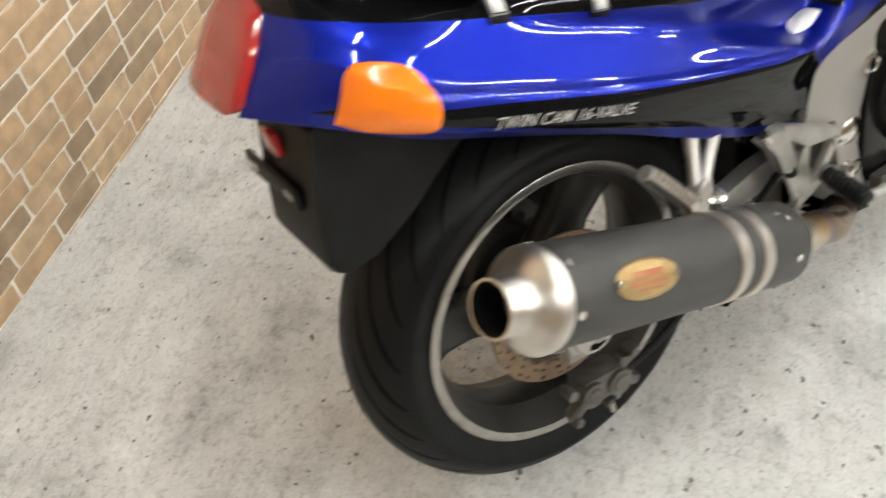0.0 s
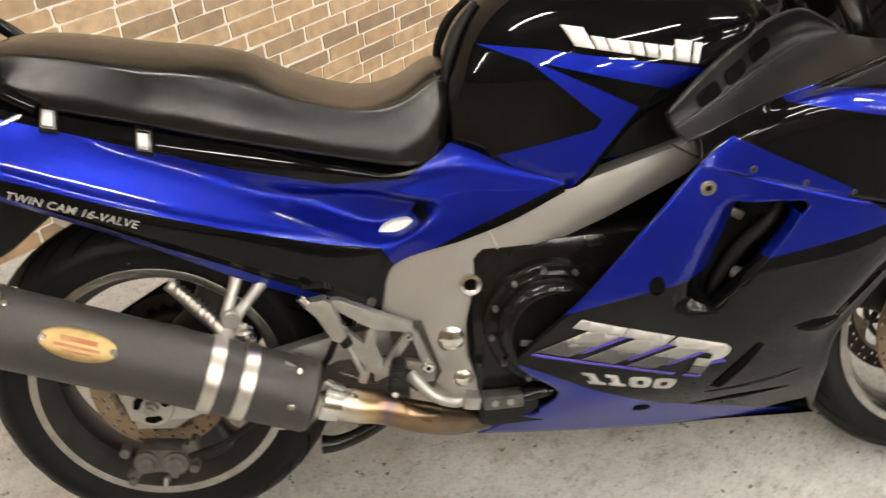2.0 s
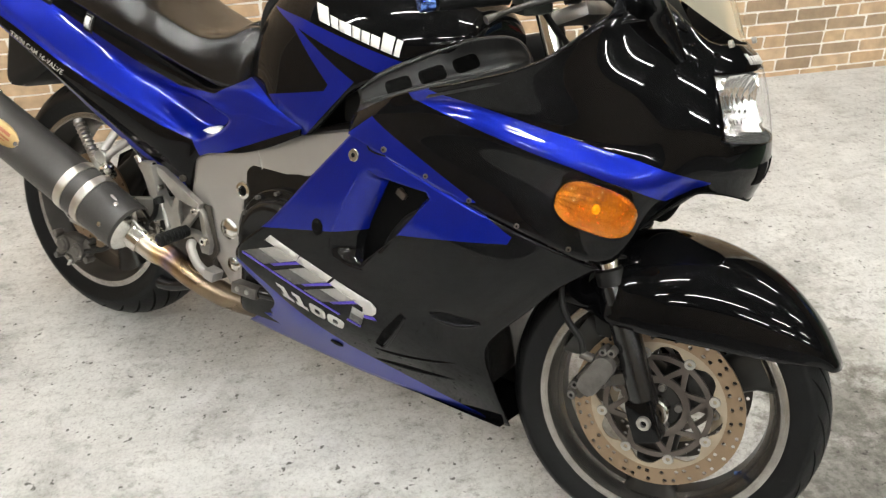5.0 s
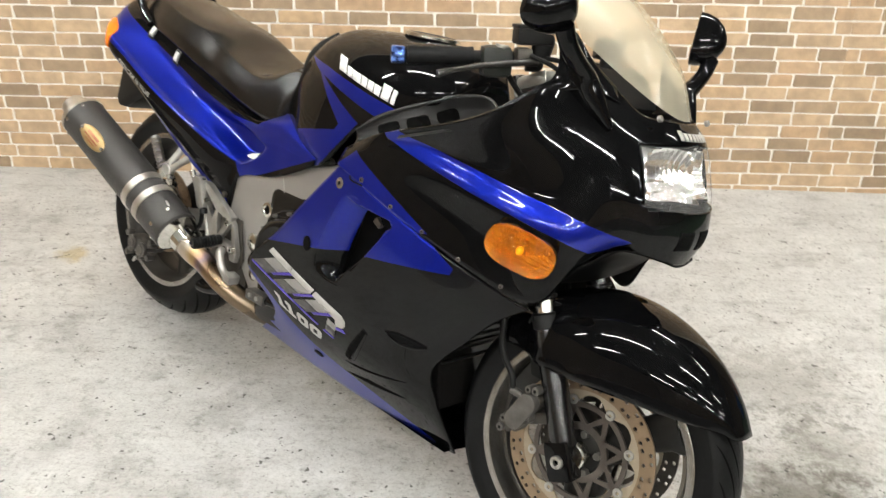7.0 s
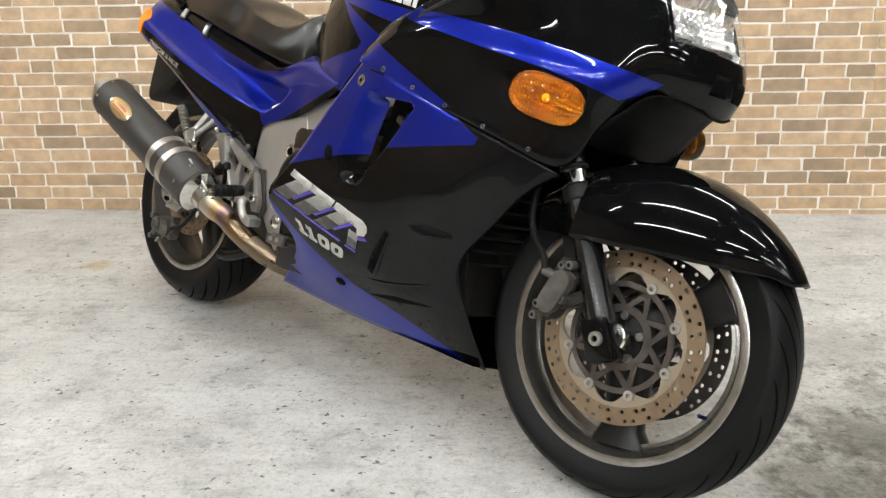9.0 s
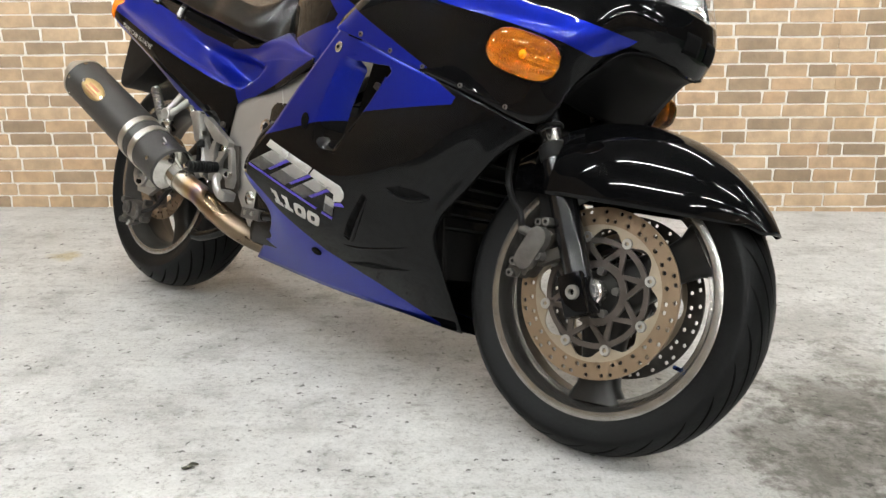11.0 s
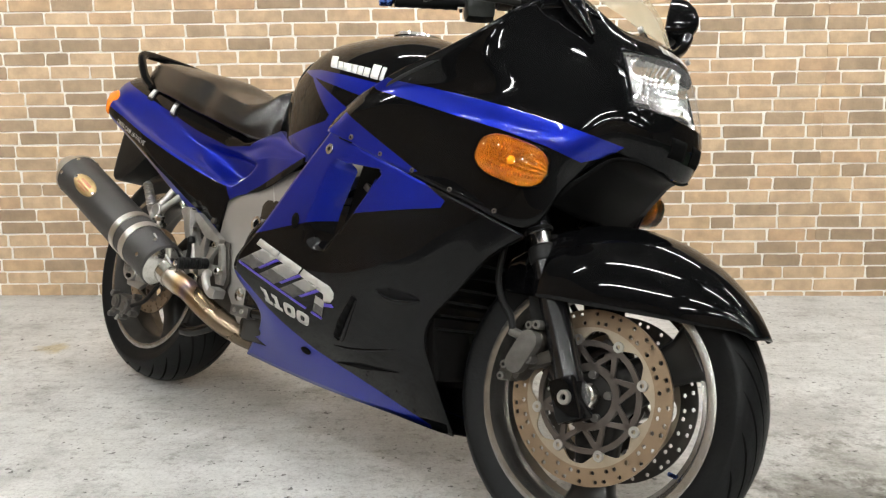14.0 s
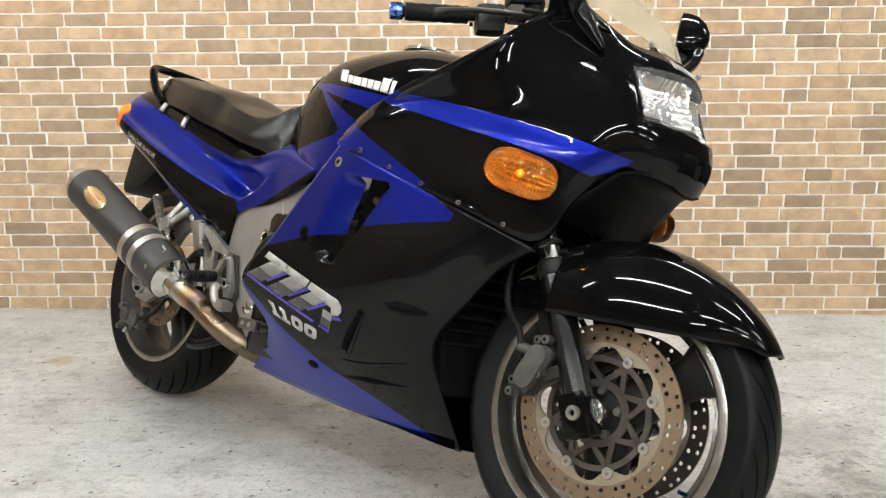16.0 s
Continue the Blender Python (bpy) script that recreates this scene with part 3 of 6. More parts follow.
# wheels
def wheel(name, centre, rim_w, tyre_w, tyre_r, spoke_w, m, barrel):
    bm = bmesh.new()
    h = rim_w / 2
    # rim: lips, drop centre
    lathe([(0.2285, -h - 0.006), (0.226, -h - 0.007), (0.214, -h - 0.006), (0.210, -h + 0.002), (0.206, -h + 0.012), (0.200, -h + 0.03), (0.193, -h * 0.4), (0.193, h * 0.4),
           (0.200, h - 0.03), (0.206, h - 0.012), (0.210, h - 0.002), (0.214, h + 0.006), (0.2285, h + 0.006), (0.220, h * 0.9), (0.205, 0), (0.220, -h * 0.9)], 96, bm, close=True)
    for f in bm.faces:
        c = f.calc_center_median()
        r = math.hypot(c.x, c.z)
        if r > 0.2135 and abs(c.y) > h - 0.006:
            f.material_index = 1
        elif abs(c.y) > 0.3 * h:
            f.material_index = 2
    bmesh.ops.recalc_face_normals(bm, faces=bm.faces[:])
    w = part(name, bm, WHEEL, bike, "dark grey three-spoke cast wheel with a bare rim lip", mats=(RIM, barrel))
    w.matrix_basis = m
    part("hub", lathe([(0.0, -0.055), (0.042, -0.055), (0.05, -0.045), (0.048, 0.045), (0.042, 0.055), (0.0, 0.055)], 32), WHEEL, w)
    for k in range(3):
        a = radians(spoke_w[1] + 120 * k)
        ca, sa = math.cos(a), math.sin(a)
        rows = []
        for r, wd, d in ((0.02, 0.05, 0.034), (0.08, 0.042, 0.03), (0.13, 0.035, 0.026), (0.17, 0.040, 0.028), (0.2, 0.058, 0.032)):
            ring = []
            for q in range(16):
                u = 2 * math.pi * q / 16
                cx = math.copysign(abs(math.cos(u)) ** 0.6, math.cos(u)) * wd
                cy = math.copysign(abs(math.sin(u)) ** 0.6, math.sin(u)) * d
                ring.append((r * ca - cx * sa, cy, r * sa + cx * ca))
            rows.append(ring)
        bm = bmesh.new()
        grid_faces(bm, rows, close_v=True)
        bmesh.ops.recalc_face_normals(bm, faces=bm.faces[:])
        part("spoke", bm, WHEEL, w)
    # tyre
    t = tyre_w / 2
    prof = [(0.222, -h - 0.001), (0.232, -h - 0.004), (0.247, -t * 0.93), (0.262, -t)]
    side_r = 0.266
    n = 44
    for i in range(n + 1):
        u = -1 + 2 * i / n
        prof.append((side_r + (tyre_r - side_r) * (1 - abs(u) ** 2.0) ** 0.72 if abs(u) < 1 else side_r, u * t))
    prof += [(0.262, t), (0.247, t * 0.93), (0.232, h + 0.004), (0.222, h + 0.001), (0.212, 0)]
    ty = part("tyre", lathe(prof, 120, close=True), RUBBER, w, "black road tyre with curved grooves")
    # grooves as flat dark strips on the tread, their shade painted in
    bm = bmesh.new()
    for k in range(26):
        a0 = 2 * math.pi * k / 26
        for s in (-1, 1):
            rows = []
            for i in range(33):
                g = i / 32
                u = s * (0.10 + 0.84 * g)
                rr = side_r + (tyre_r - side_r) * (1 - abs(u) ** 2.0) ** 0.72 + 0.0011
                a = a0 + (0 if s > 0 else math.pi / 26) + 0.62 * g ** 0.8
                dw = (0.0056 * (1 - abs(g * 2 - 1) ** 4) + 0.0008) / rr
                rows.append([(rr * math.cos(a - dw), u * t, rr * math.sin(a - dw)), (rr * math.cos(a + dw), u * t, rr * math.sin(a + dw))])
            grid_faces(bm, rows)
    part("tread_groove", bm, GROOVE, ty)
    return w



rear = wheel("rear_wheel", AXLE_R, 0.134, 0.168, 0.318, (0, 50), Matrix.Translation(AXLE_R), RIM_DULL)
front = wheel("front_wheel", AXLE_F, 0.095, 0.122, 0.296, (0, 35), STEER, RIM_BARE)


def carrier(r_in, r_out, y, t, arms):
    """Spider of the disc: inner and outer rings joined by pairs of slanting arms."""
    bm = bmesh.new()
    n = arms * 2

    def ring_points(r, yy, shift=0.0):
        return [(r * math.cos(2 * math.pi * (k + shift) / n), yy, r * math.sin(2 * math.pi * (k + shift) / n)) for k in range(n)]

    def at(r, a, yy):
        return bm.verts.new((r * math.cos(a), yy, r * math.sin(a)))

    for yy, turn in ((y, 1), (y + t, -1)):
        for k in range(arms):
            a0, a1 = 2 * math.pi * k / arms, 2 * math.pi * (k + 1) / arms
            am = (a0 + a1) / 2
            steps = [a0 + (a1 - a0) * q / 6 for q in range(7)]
            for lo, hi in ((r_in, r_in + 0.014), (r_out - 0.010, r_out)):
                for q in range(6):
                    f = [at(lo, steps[q], yy), at(hi, steps[q], yy), at(hi, steps[q + 1], yy), at(lo, steps[q + 1], yy)]
                    bm.faces.new(f if turn < 0 else f[::-1])
            for aa, bb in ((a0, am), (a1, am)):
                w0, w1 = 0.10, 0.07
                f = [at(r_in + 0.009, aa - w0, yy), at(r_out - 0.008, bb - w1, yy), at(r_out - 0.008, bb + w1, yy), at(r_in + 0.009, aa + w0, yy)]
                bm.faces.new(f if turn < 0 else f[::-1])
    bmesh.ops.remove_doubles(bm, verts=bm.verts[:], dist=0.0003)
    edges = [e for e in bm.edges if len(e.link_faces) == 1 and abs(e.verts[0].co.y - y) < 1e-5]
    ext = bmesh.ops.extrude_edge_only(bm, edges=edges)
    bmesh.ops.translate(bm, vec=(0, t, 0), verts=[v for v in ext["geom"] if isinstance(v, bmesh.types.BMVert)])
    bmesh.ops.remove_doubles(bm, verts=bm.verts[:], dist=0.0003)
    bmesh.ops.recalc_face_normals(bm, faces=bm.faces[:])
    return bm


def wave_ring(r_in, amp, lobes, r_out, y, t):
    """Flat ring whose inner edge runs in scallops."""
    bm = bmesh.new()
    n = 96
    rows = []
    for i in range(n):
        a = 2 * math.pi * i / n
        r = r_in + amp * math.copysign(abs(math.cos(lobes * a)) ** 0.6, math.cos(lobes * a))
        rows.append([(q * math.cos(a), yy, q * math.sin(a)) for q, yy in ((r, y), (r_out, y), (r_out, y + t), (r, y + t))])
    grid_faces(bm, rows, close_u=True, close_v=True)
    bmesh.ops.recalc_face_normals(bm, faces=bm.faces[:])
    return bm


for s, nm in ((-1, "right"), (1, "left")):
    y = s * 0.062
    # the far disc is coloured much darker than the near one
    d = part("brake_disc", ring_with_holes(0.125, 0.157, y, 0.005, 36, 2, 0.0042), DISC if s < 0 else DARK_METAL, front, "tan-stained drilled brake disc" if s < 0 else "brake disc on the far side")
    part("disc_band", wave_ring(0.111, 0.008, 8, 0.1252, y + 0.0004, 0.0042), DISC_BAND, d, "pale inner band of the disc")
    part("disc_carrier", carrier(0.046, 0.101, y - 0.001, 0.006, 8), SPIDER, d)
    for k in range(8):
        a = 2 * math.pi * (k + 0.5) / 8
        b = part("disc_bobbin", lathe([(0.004, y - 0.003), (0.0095, y - 0.003), (0.0105, y), (0.0095, y + 0.008), (0.004, y + 0.008)], 14, None, (0.105 * math.cos(a), 0, 0.105 * math.sin(a)), close=True), ALLOY, d)
part("axle_spacer", lathe([(0.016, -0.098), (0.024, -0.098), (0.027, -0.095), (0.027, -0.070), (0.016, -0.070)], 28, close=True), CHROME, front, "polished axle spacer")
part("valve_cap", rod((0.168, -0.02, -0.10), (0.160, -0.035, -0.096), 0.004, 10), BLUE_ANODISED, front, "blue anodised valve cap")
for k in range(5):
    a = 2 * math.pi * (k + 0.2) / 5
    part("hub_bolt", rod((0.04 * math.cos(a), -0.070, 0.04 * math.sin(a)), (0.04 * math.cos(a), -0.05, 0.04 * math.sin(a)), 0.0075, 12), CALIPER, front)
# driven side of the rear wheel
sprocket = part("sprocket", ring_with_holes(0.06, 0.105, 0.092, 0.006, 20, 1, 0.011, None, False), DARK_METAL, rear, "dark rear sprocket")
part("chain", lathe([(0.104, 0.088), (0.113, 0.088), (0.113, 0.102), (0.104, 0.102)], 60, close=True), DARK_METAL, sprocket)
part("cush_drive", lathe([(0.03, 0.05), (0.075, 0.05), (0.08, 0.06), (0.08, 0.088), (0.03, 0.09)], 36, close=True), WHEEL, rear)
bd = part("brake_disc", ring_with_holes(0.085, 0.125, -0.072, 0.005, 26, 3, 0.004), DISC_DARK, rear, "rust-brown drilled rear brake disc")
part("disc_carrier", carrier(0.045, 0.092, -0.072, 0.006, 6), SPIDER, bd)


# front fork
def fork_point(z, s, back=0.0):
    return Vector((AXLE_F.x - (z - AXLE_F.z) * 0.466 - back, s * 0.105, z))


for s in (-1, 1):
    lower = part("fork_leg", tube([fork_point(0.30, s), fork_point(0.50, s), fork_point(0.515, s)], [0.026, 0.026, 0.024], 24), FORK, bike, "black fork lower leg")
    part("axle_clamp", box((AXLE_F.x - 0.002, s * 0.108, AXLE_F.z - 0.005), (0.052, 0.05, 0.08), 0.01, Matrix.Rotation(radians(-25), 3, "Y")), BLACK, lower)
    part("axle_bolt", lathe([(0.006, -0.008), (0.012, -0.008), (0.013, -0.006), (0.013, 0.0), (0.006, 0.0)], 20, None, (AXLE_F.x + 0.003, s * 0.135, AXLE_F.z), close=True), CAST, lower)
    part("fork_tube", rod(fork_point(0.50, s), fork_point(0.955, s) + Vector((.006, 0, 0)), 0.0215, 24), CHROME, bike, "polished steel fork tube")
    shroud = part("fork_shroud", rod(fork_point(0.555, s), fork_point(0.74, s), 0.0245, 24), FORK, bike, "black sleeve round the fork tube")
    for z in (.56, .598, .606):
        part("shroud_ring", rod(fork_point(z, s), fork_point(z + .006, s), 0.027, 24), PLASTIC, shroud)
    part("dust_seal", rod(fork_point(0.505, s), fork_point(0.535, s), 0.028, 20), PLASTIC, lower)

# front brake calipers
for s in (-1, 1):
    bm = box((1.392, s * 0.112, 0.338), (0.045, 0.045, 0.105), 0.014, Matrix.Rotation(radians(27), 3, "Y"))
    cal = part("brake_caliper", bm, DARK_METAL, bike, "dirty grey brake caliper")
    ends = ((1.409, 0.361), (1.388, 0.319))
    outline = [(ends[k >= 8][0] + 0.0205 * math.cos(a), ends[k >= 8][1] + 0.0205 * math.sin(a)) for k, a in ((k, radians(-26) + math.pi * (k if k < 8 else k - 1 + 0.0) / 7 if k < 8 else radians(154) + math.pi * (k - 8) / 7) for k in range(16))]
    part("piston_cover", plate(outline, -0.149 if s < 0 else 0.131, 0.018, bevel=0.003), CALIPER, cal, "dull grey oblong piston cover")
    part("caliper_arm", box((1.425, s * 0.108, 0.332), (0.07, 0.03, 0.024), 0.008, Matrix.Rotation(radians(-26), 3, "Y")), DARK_METAL, cal)
    part("caliper_foot", box((1.366, s * 0.118, 0.300), (0.034, 0.036, 0.034), 0.009, Matrix.Rotation(radians(20), 3, "Y")), DARK_METAL, cal)
    for x, z, r in ((1.419, .392, .0085), (1.403, .389, .0075), (1.413, .329, .009), (1.363, .310, .008), (1.360, .288, .008)):
        part("mounting_bolt", rod((x, s * 0.118, z), (x, s * 0.1445, z), r, 12), CALIPER, cal)
        part("bolt_socket", rod((x, s * 0.140, z), (x, s * 0.1450, z), r * 0.48, 6), GROOVE, cal)
    part("hose_union", rod((1.362, s * 0.138, 0.372), (1.386, s * 0.132, 0.366), 0.0085, 12), CALIPER, cal)
    part("brake_hose", tube([(1.366, s * 0.138, 0.374), (1.356, s * 0.138, 0.40), (1.325, s * 0.13, 0.425), (1.30, s * 0.12, 0.47), (1.29, s * 0.10, 0.56)], 0.0065, 10, 24), PLASTIC, cal)

# front mudguard
cols = []
for i in range(15):
    u = i / 14
    a = radians(29 + (131 - 29) * u)
    R = 0.318 + 0.008 * (1 - u) ** 2
    cx, cz = R * math.cos(a), R * math.sin(a)
    edge = min(0.162, cz - 0.006) if u < 0.75 else min(0.162, cz - 0.006)
    wide = np.interp(math.degrees(a), (29, 40, 55, 75, 92, 109, 119, 172), (.03, .058, .084, .108, .131, .133, .098, .088)).item()
    col = []
    for y, k in ((0.0, 0.0), (0.42, 0.03), (0.74, 0.16), (0.93, 0.42), (1.0, 0.72), (1.0, 1.0)):
        col.append((AXLE_F.x + cx * (1 - 0.05 * k), wide * y, AXLE_F.z + cz + (edge - cz) * k))
    cols.append(col)
net = [[(x, -y, z) for x, y, z in reversed(c)] + [(x, y, z) for x, y, z in c[1:]] for c in cols]
thicken(part("front_mudguard", outward(relax(skin(net, 56, 40), 10), lambda c: Vector((0, c.y * 4, 1))), BLACK, bike, "glossy black front mudguard"), 0.003)
for s in (-1, 1):
    part("mudguard_stay", plate([(1.375, .40), (1.40, .40), (1.425, .47), (1.40, .56), (1.355, .56), (1.34, .50)], s * 0.098, 0.004, bevel=0), PLASTIC, bike)

# upper fairing
COWL = [
    [(.905, .250, .738), (.906, .254, .732), (.906, .257, .727), (.907, .261, .72), (.908, .266, .713), (.910, .27, .704)],
    [(1.0, .265, .789), (.995, .267, .778), (.99, .270, .766), (.985, .275, .744), (.982, .274, .714), (.985, .272, .682)],
    [(1.11, .285, .825), (1.11, .274, .809), (1.11, .266, .797), (1.112, .273, .766), (1.115, .266, .70), (1.12, .262, .638)],
    [(1.252, .278, .882), (1.25, .259, .83), (1.25, .245, .782), (1.252, .257, .742), (1.255, .241, .68), (1.26, .235, .597)],
    [(1.335, .215, .967), (1.345, .222, .86), (1.355, .217, .766), (1.362, .230, .722), (1.37, .207, .66), (1.385, .175, .56)],
    [(1.375, .165, .992), (1.405, .181, .90), (1.43, .184, .765), (1.436, .192, .716), (1.440, .176, .68), (1.437, .15, .644)],
    [(1.41, .137, .985), (1.455, .154, .903), (1.487, .157, .79), (1.495, .148, .745), (1.497, .135, .725), (1.495, .12, .71)],
    [(1.466, .10, .944), (1.503, .115, .903), (1.537, .122, .81), (1.547, .118, .755), (1.543, .11, .73), (1.535, .10, .705)],
    [(1.498, .05, .942), (1.532, .055, .907), (1.566, .06, .815), (1.578, .06, .755), (1.574, .058, .725), (1.563, .055, .695)],
    [(1.505, .0, .940), (1.538, .0, .908), (1.572, .0, .815), (1.584, .0, .755), (1.580, .0, .72), (1.57, .0, .69)],
]
STRIPE = [(.99, .83), (1.094, .806), (1.155, .798), (1.242, .784), (1.331, .768), (1.42, .750), (1.521, .724), (1.461, .687), (1.418, .703), (1.334, .724), (1.25, .741), (1.157, .762), (1.035, .790)]
LAMP = [(-.130, .894), (0, .907), (.130, .894), (.130, .796), (0, .790), (-.130, .796)]


def cut_front(bm, poly):
    """Cuts the faces at the nose along an outline of (y, z), seen from the front."""
    for i in range(len(poly)):
        (y1, z1), (y2, z2) = poly[i - 1], poly[i]
        fs = [f for f in bm.faces if f.calc_center_median().x > 1.4]
        geom = set(fs)
        for f in fs:
            geom.update(f.edges)
            geom.update(f.verts)
        bmesh.ops.bisect_plane(bm, geom=list(geom), dist=1e-6, plane_co=(0, y1, z1), plane_no=(0, z2 - z1, y1 - y2))


def within_front(bm, poly, x0=1.4):
    return [f for f in bm.faces if f.calc_center_median().x > x0 and inside((f.calc_center_median().y, f.calc_center_median().z), poly)]


bm = relax(skin(mirrored(COWL), 130, 45), 14)
paint(bm, STRIPE, 1)
paint(bm, [(.90, .70), (.956, .745), (1.17, .635), (1.10, .62)], 1)
nose_tree = BVHTree.FromBMesh(bm)
cut_front(bm, LAMP)
bmesh.ops.delete(bm, geom=within_front(bm, LAMP), context="FACES")
outward(bm, lambda c: Vector((0.4, c.y * 5, 0.3)))
cowl = part("upper_fairing", bm, BLACK, bike, "glossy black upper fairing with a blue stripe", mats=(BLUE, PLASTIC, PLASTIC))
cowl_print = Print([cowl])
thicken(cowl, 0.004, -1.0, 2)


def nose_at(y, z):
    p = nose_tree.ray_cast(Vector((3, y, z)), Vector((-1, 0, 0)))[0]
    return p or Vector((1.5, y, z))


# headlamp: fluted glass over a bright reflector
lamp = part("headlamp", lathe([(0.0, 0.0), (0.02, 0.0), (0.03, 0.004), (0.03, 0.03), (0.0, 0.03)], 20, None, (1.44, -0.015, 0.84)), PLASTIC, bike, "clear fluted rectangular headlamp")


def lamp_rows(lift, ny, nz, flute=0.0, shrink=1.0):
    rows = []
    for j in range(nz + 1):
        v = j / nz
        row = []
        for i in range(ny + 1):
            u = -1 + 2 * i / ny
            half = .130
            y = u * half * shrink
            z = .894 + .013 * (1 - u * u) + (.796 - .006 * (1 - u * u) - .894 - .013 * (1 - u * u)) * (0.5 + (v - 0.5) * shrink)
            p = nose_at(y, z)
            row.append((p.x + lift + flute * math.sin(u * 150), y, z))
        rows.append(row)
    return rows


bm = bmesh.new()
grid_faces(bm, lamp_rows(-0.001, 320, 12, 0.0004, 0.985))
lens = part("lens", bm, LENS, lamp, "clear fluted glass lens")
lens.visible_shadow = False
bm = bmesh.new()
rows = []
for j in range(25):
    row = []
    for i in range(145):
        u, v = -1 + i / 72, j / 24
        p = nose_at(u * 0.125, .895 + (.801 - .895) * v)
        bowl = max(0, 1 - ((abs(u) - 0.46) / 0.5) ** 2 - ((v - 0.5) / 0.62) ** 2)
        fac = 0.0022 * math.sin(i * math.pi / 2.5) * (1 if v < 0.4 or abs(u) > 0.72 else 0.3) + (0.0022 * math.sin(v * 34) if v > 0.6 else 0)
        row.append((p.x - 0.012 - 0.045 * bowl + fac, u * 0.125, p.z))
    rows.append(row)
grid_faces(bm, rows)
for f in bm.faces:
    c = f.calc_center_median()
    if abs(c.y) > 0.1175 or c.z > 0.889 + .006 * (1 - (c.y / .125) ** 2) or c.z < 0.8055:
        f.material_index = 1
part("reflector", bm, REFLECTOR, lamp, "bright stepped reflector", mats=(PLASTIC,))
for y in (-0.04, 0.04):
    part("bulb", rod((1.455, y, 0.85), (1.50, y, 0.85), 0.011, 14), CHROME, lamp)

# windscreen
SCREEN_NET = []
for u in (-1, -0.66, -0.33, 0, 0.33, 0.66, 1):
    w = abs(u)
    base = (1.504 - 0.169 * w ** 2.2, u * 0.138, 0.943 + 0.102 * w ** 2.2)
    SCREEN_NET.append([base,
                       (1.458 - 0.153 * w ** 2.2, u * 0.150, 1.024 + 0.066 * w ** 2.2),
                       (1.365 - 0.135 * w ** 2.2, u * 0.152, 1.11 + 0.035 * w ** 2.2),
                       (1.265 - 0.11 * w ** 2.2, u * 0.145, 1.175 + 0.01 * w ** 2.2),
                       (1.18 - 0.08 * w ** 2.2, u * 0.125, 1.215 - 0.01 * w ** 2.2)])
screen = part("windscreen", skin(SCREEN_NET, 36, 24), SCREEN, bike, "yellowed clear windscreen")
screen.visible_shadow = False

# wings beside the screen that carry the mirrors
for s, f in ((-1, right), (1, left)):
    bm = skin(f([[(1.318, .222, .935), (1.336, .202, .98), (1.333, .198, 1.02), (1.322, .194, 1.07)],
                 [(1.352, .202, .955), (1.362, .19, .985), (1.356, .180, 1.02), (1.343, .172, 1.055)],
                 [(1.40, .168, .965), (1.398, .165, .985), (1.388, .156, 1.0), (1.375, .149, 1.015)],
                 [(1.44, .136, .955), (1.433, .137, .965), (1.425, .132, .974), (1.418, .127, .98)]]), 20, 14)
    outward(bm, lambda c: Vector((0, s, 0)))
    thicken(part("screen_wing", bm, BLACK, bike, "black wing panel beside the screen"), 0.005)

# cockpit lining behind the screen
part("cockpit_panel", skin([[(1.12, -.17, .78), (1.28, -.15, .83), (1.36, -.13, .90), (1.42, -.10, .93)], [(1.12, -.09, .74), (1.3, -.08, .80), (1.40, -.07, .90), (1.455, -.05, .945)],
                            [(1.12, .09, .74), (1.3, .08, .80), (1.40, .07, .90), (1.455, .05, .945)], [(1.12, .17, .78), (1.28, .15, .83), (1.36, .13, .90), (1.42, .10, .93)]], 12, 12), PLASTIC, bike)
ins = part("instrument_panel", box((1.345, 0, 0.955), (0.07, 0.20, 0.085), 0.015, Matrix.Rotation(radians(-38), 3, "Y")), PLASTIC, bike, "black instrument cluster")
for y in (-0.055, 0.055):
    d = part("dial", lathe([(0.0, 0.0), (0.034, 0.0), (0.036, 0.004), (0.0, 0.004)], 24), GREY_PLASTIC, ins)
    d.matrix_basis = Matrix.Translation((1.315, y, 0.975)) @ Matrix.Rotation(radians(-128), 4, "Y") @ Matrix.Rotation(radians(90), 4, "X")

# inner panels beside the fork
part("fairing_liner", plate([(1.15, .56), (1.34, .57), (1.42, .64), (1.46, .70), (1.46, .78), (1.15, .78)], 0.128, 0.004, bevel=0), PLASTIC, bike)

# underside of the nose
bm = skin([[(x, w * q, z - 0.010 * (1 - q * q)) for q in (-1, -.5, 0, .5, 1)] for x, w, z in ((1.568, .05, .694), (1.536, .10, .704), (1.498, .122, .700), (1.462, .137, .668), (1.436, .149, .643), (1.405, .155, .61))], 30, 16)
outward(bm, lambda c: Vector((0, 0, -1)))
thicken(part("nose_underside", bm, DULL, bike, "black plastic underside of the nose"), 0.003)

part("fairing_liner", plate([(1.0, .60), (1.25, .56), (1.30, .60), (1.30, .70), (1.0, .75)], -0.205, 0.004, bevel=0), DULL, bike)

# chin ducts under the lamp
for s in (-1, 1):
    bm = bmesh.new()
    rows = []
    for j in range(5):
        rows.append([nose_at(s * (0.012 + 0.045 * i / 6), 0.722 + 0.036 * j / 4) + Vector((0.0008, 0, 0)) for i in range(7)])
    grid_faces(bm, rows)
    thicken(part("chin_duct", bm, GROOVE, bike, "dark air duct in the nose"), 0.001, 0)

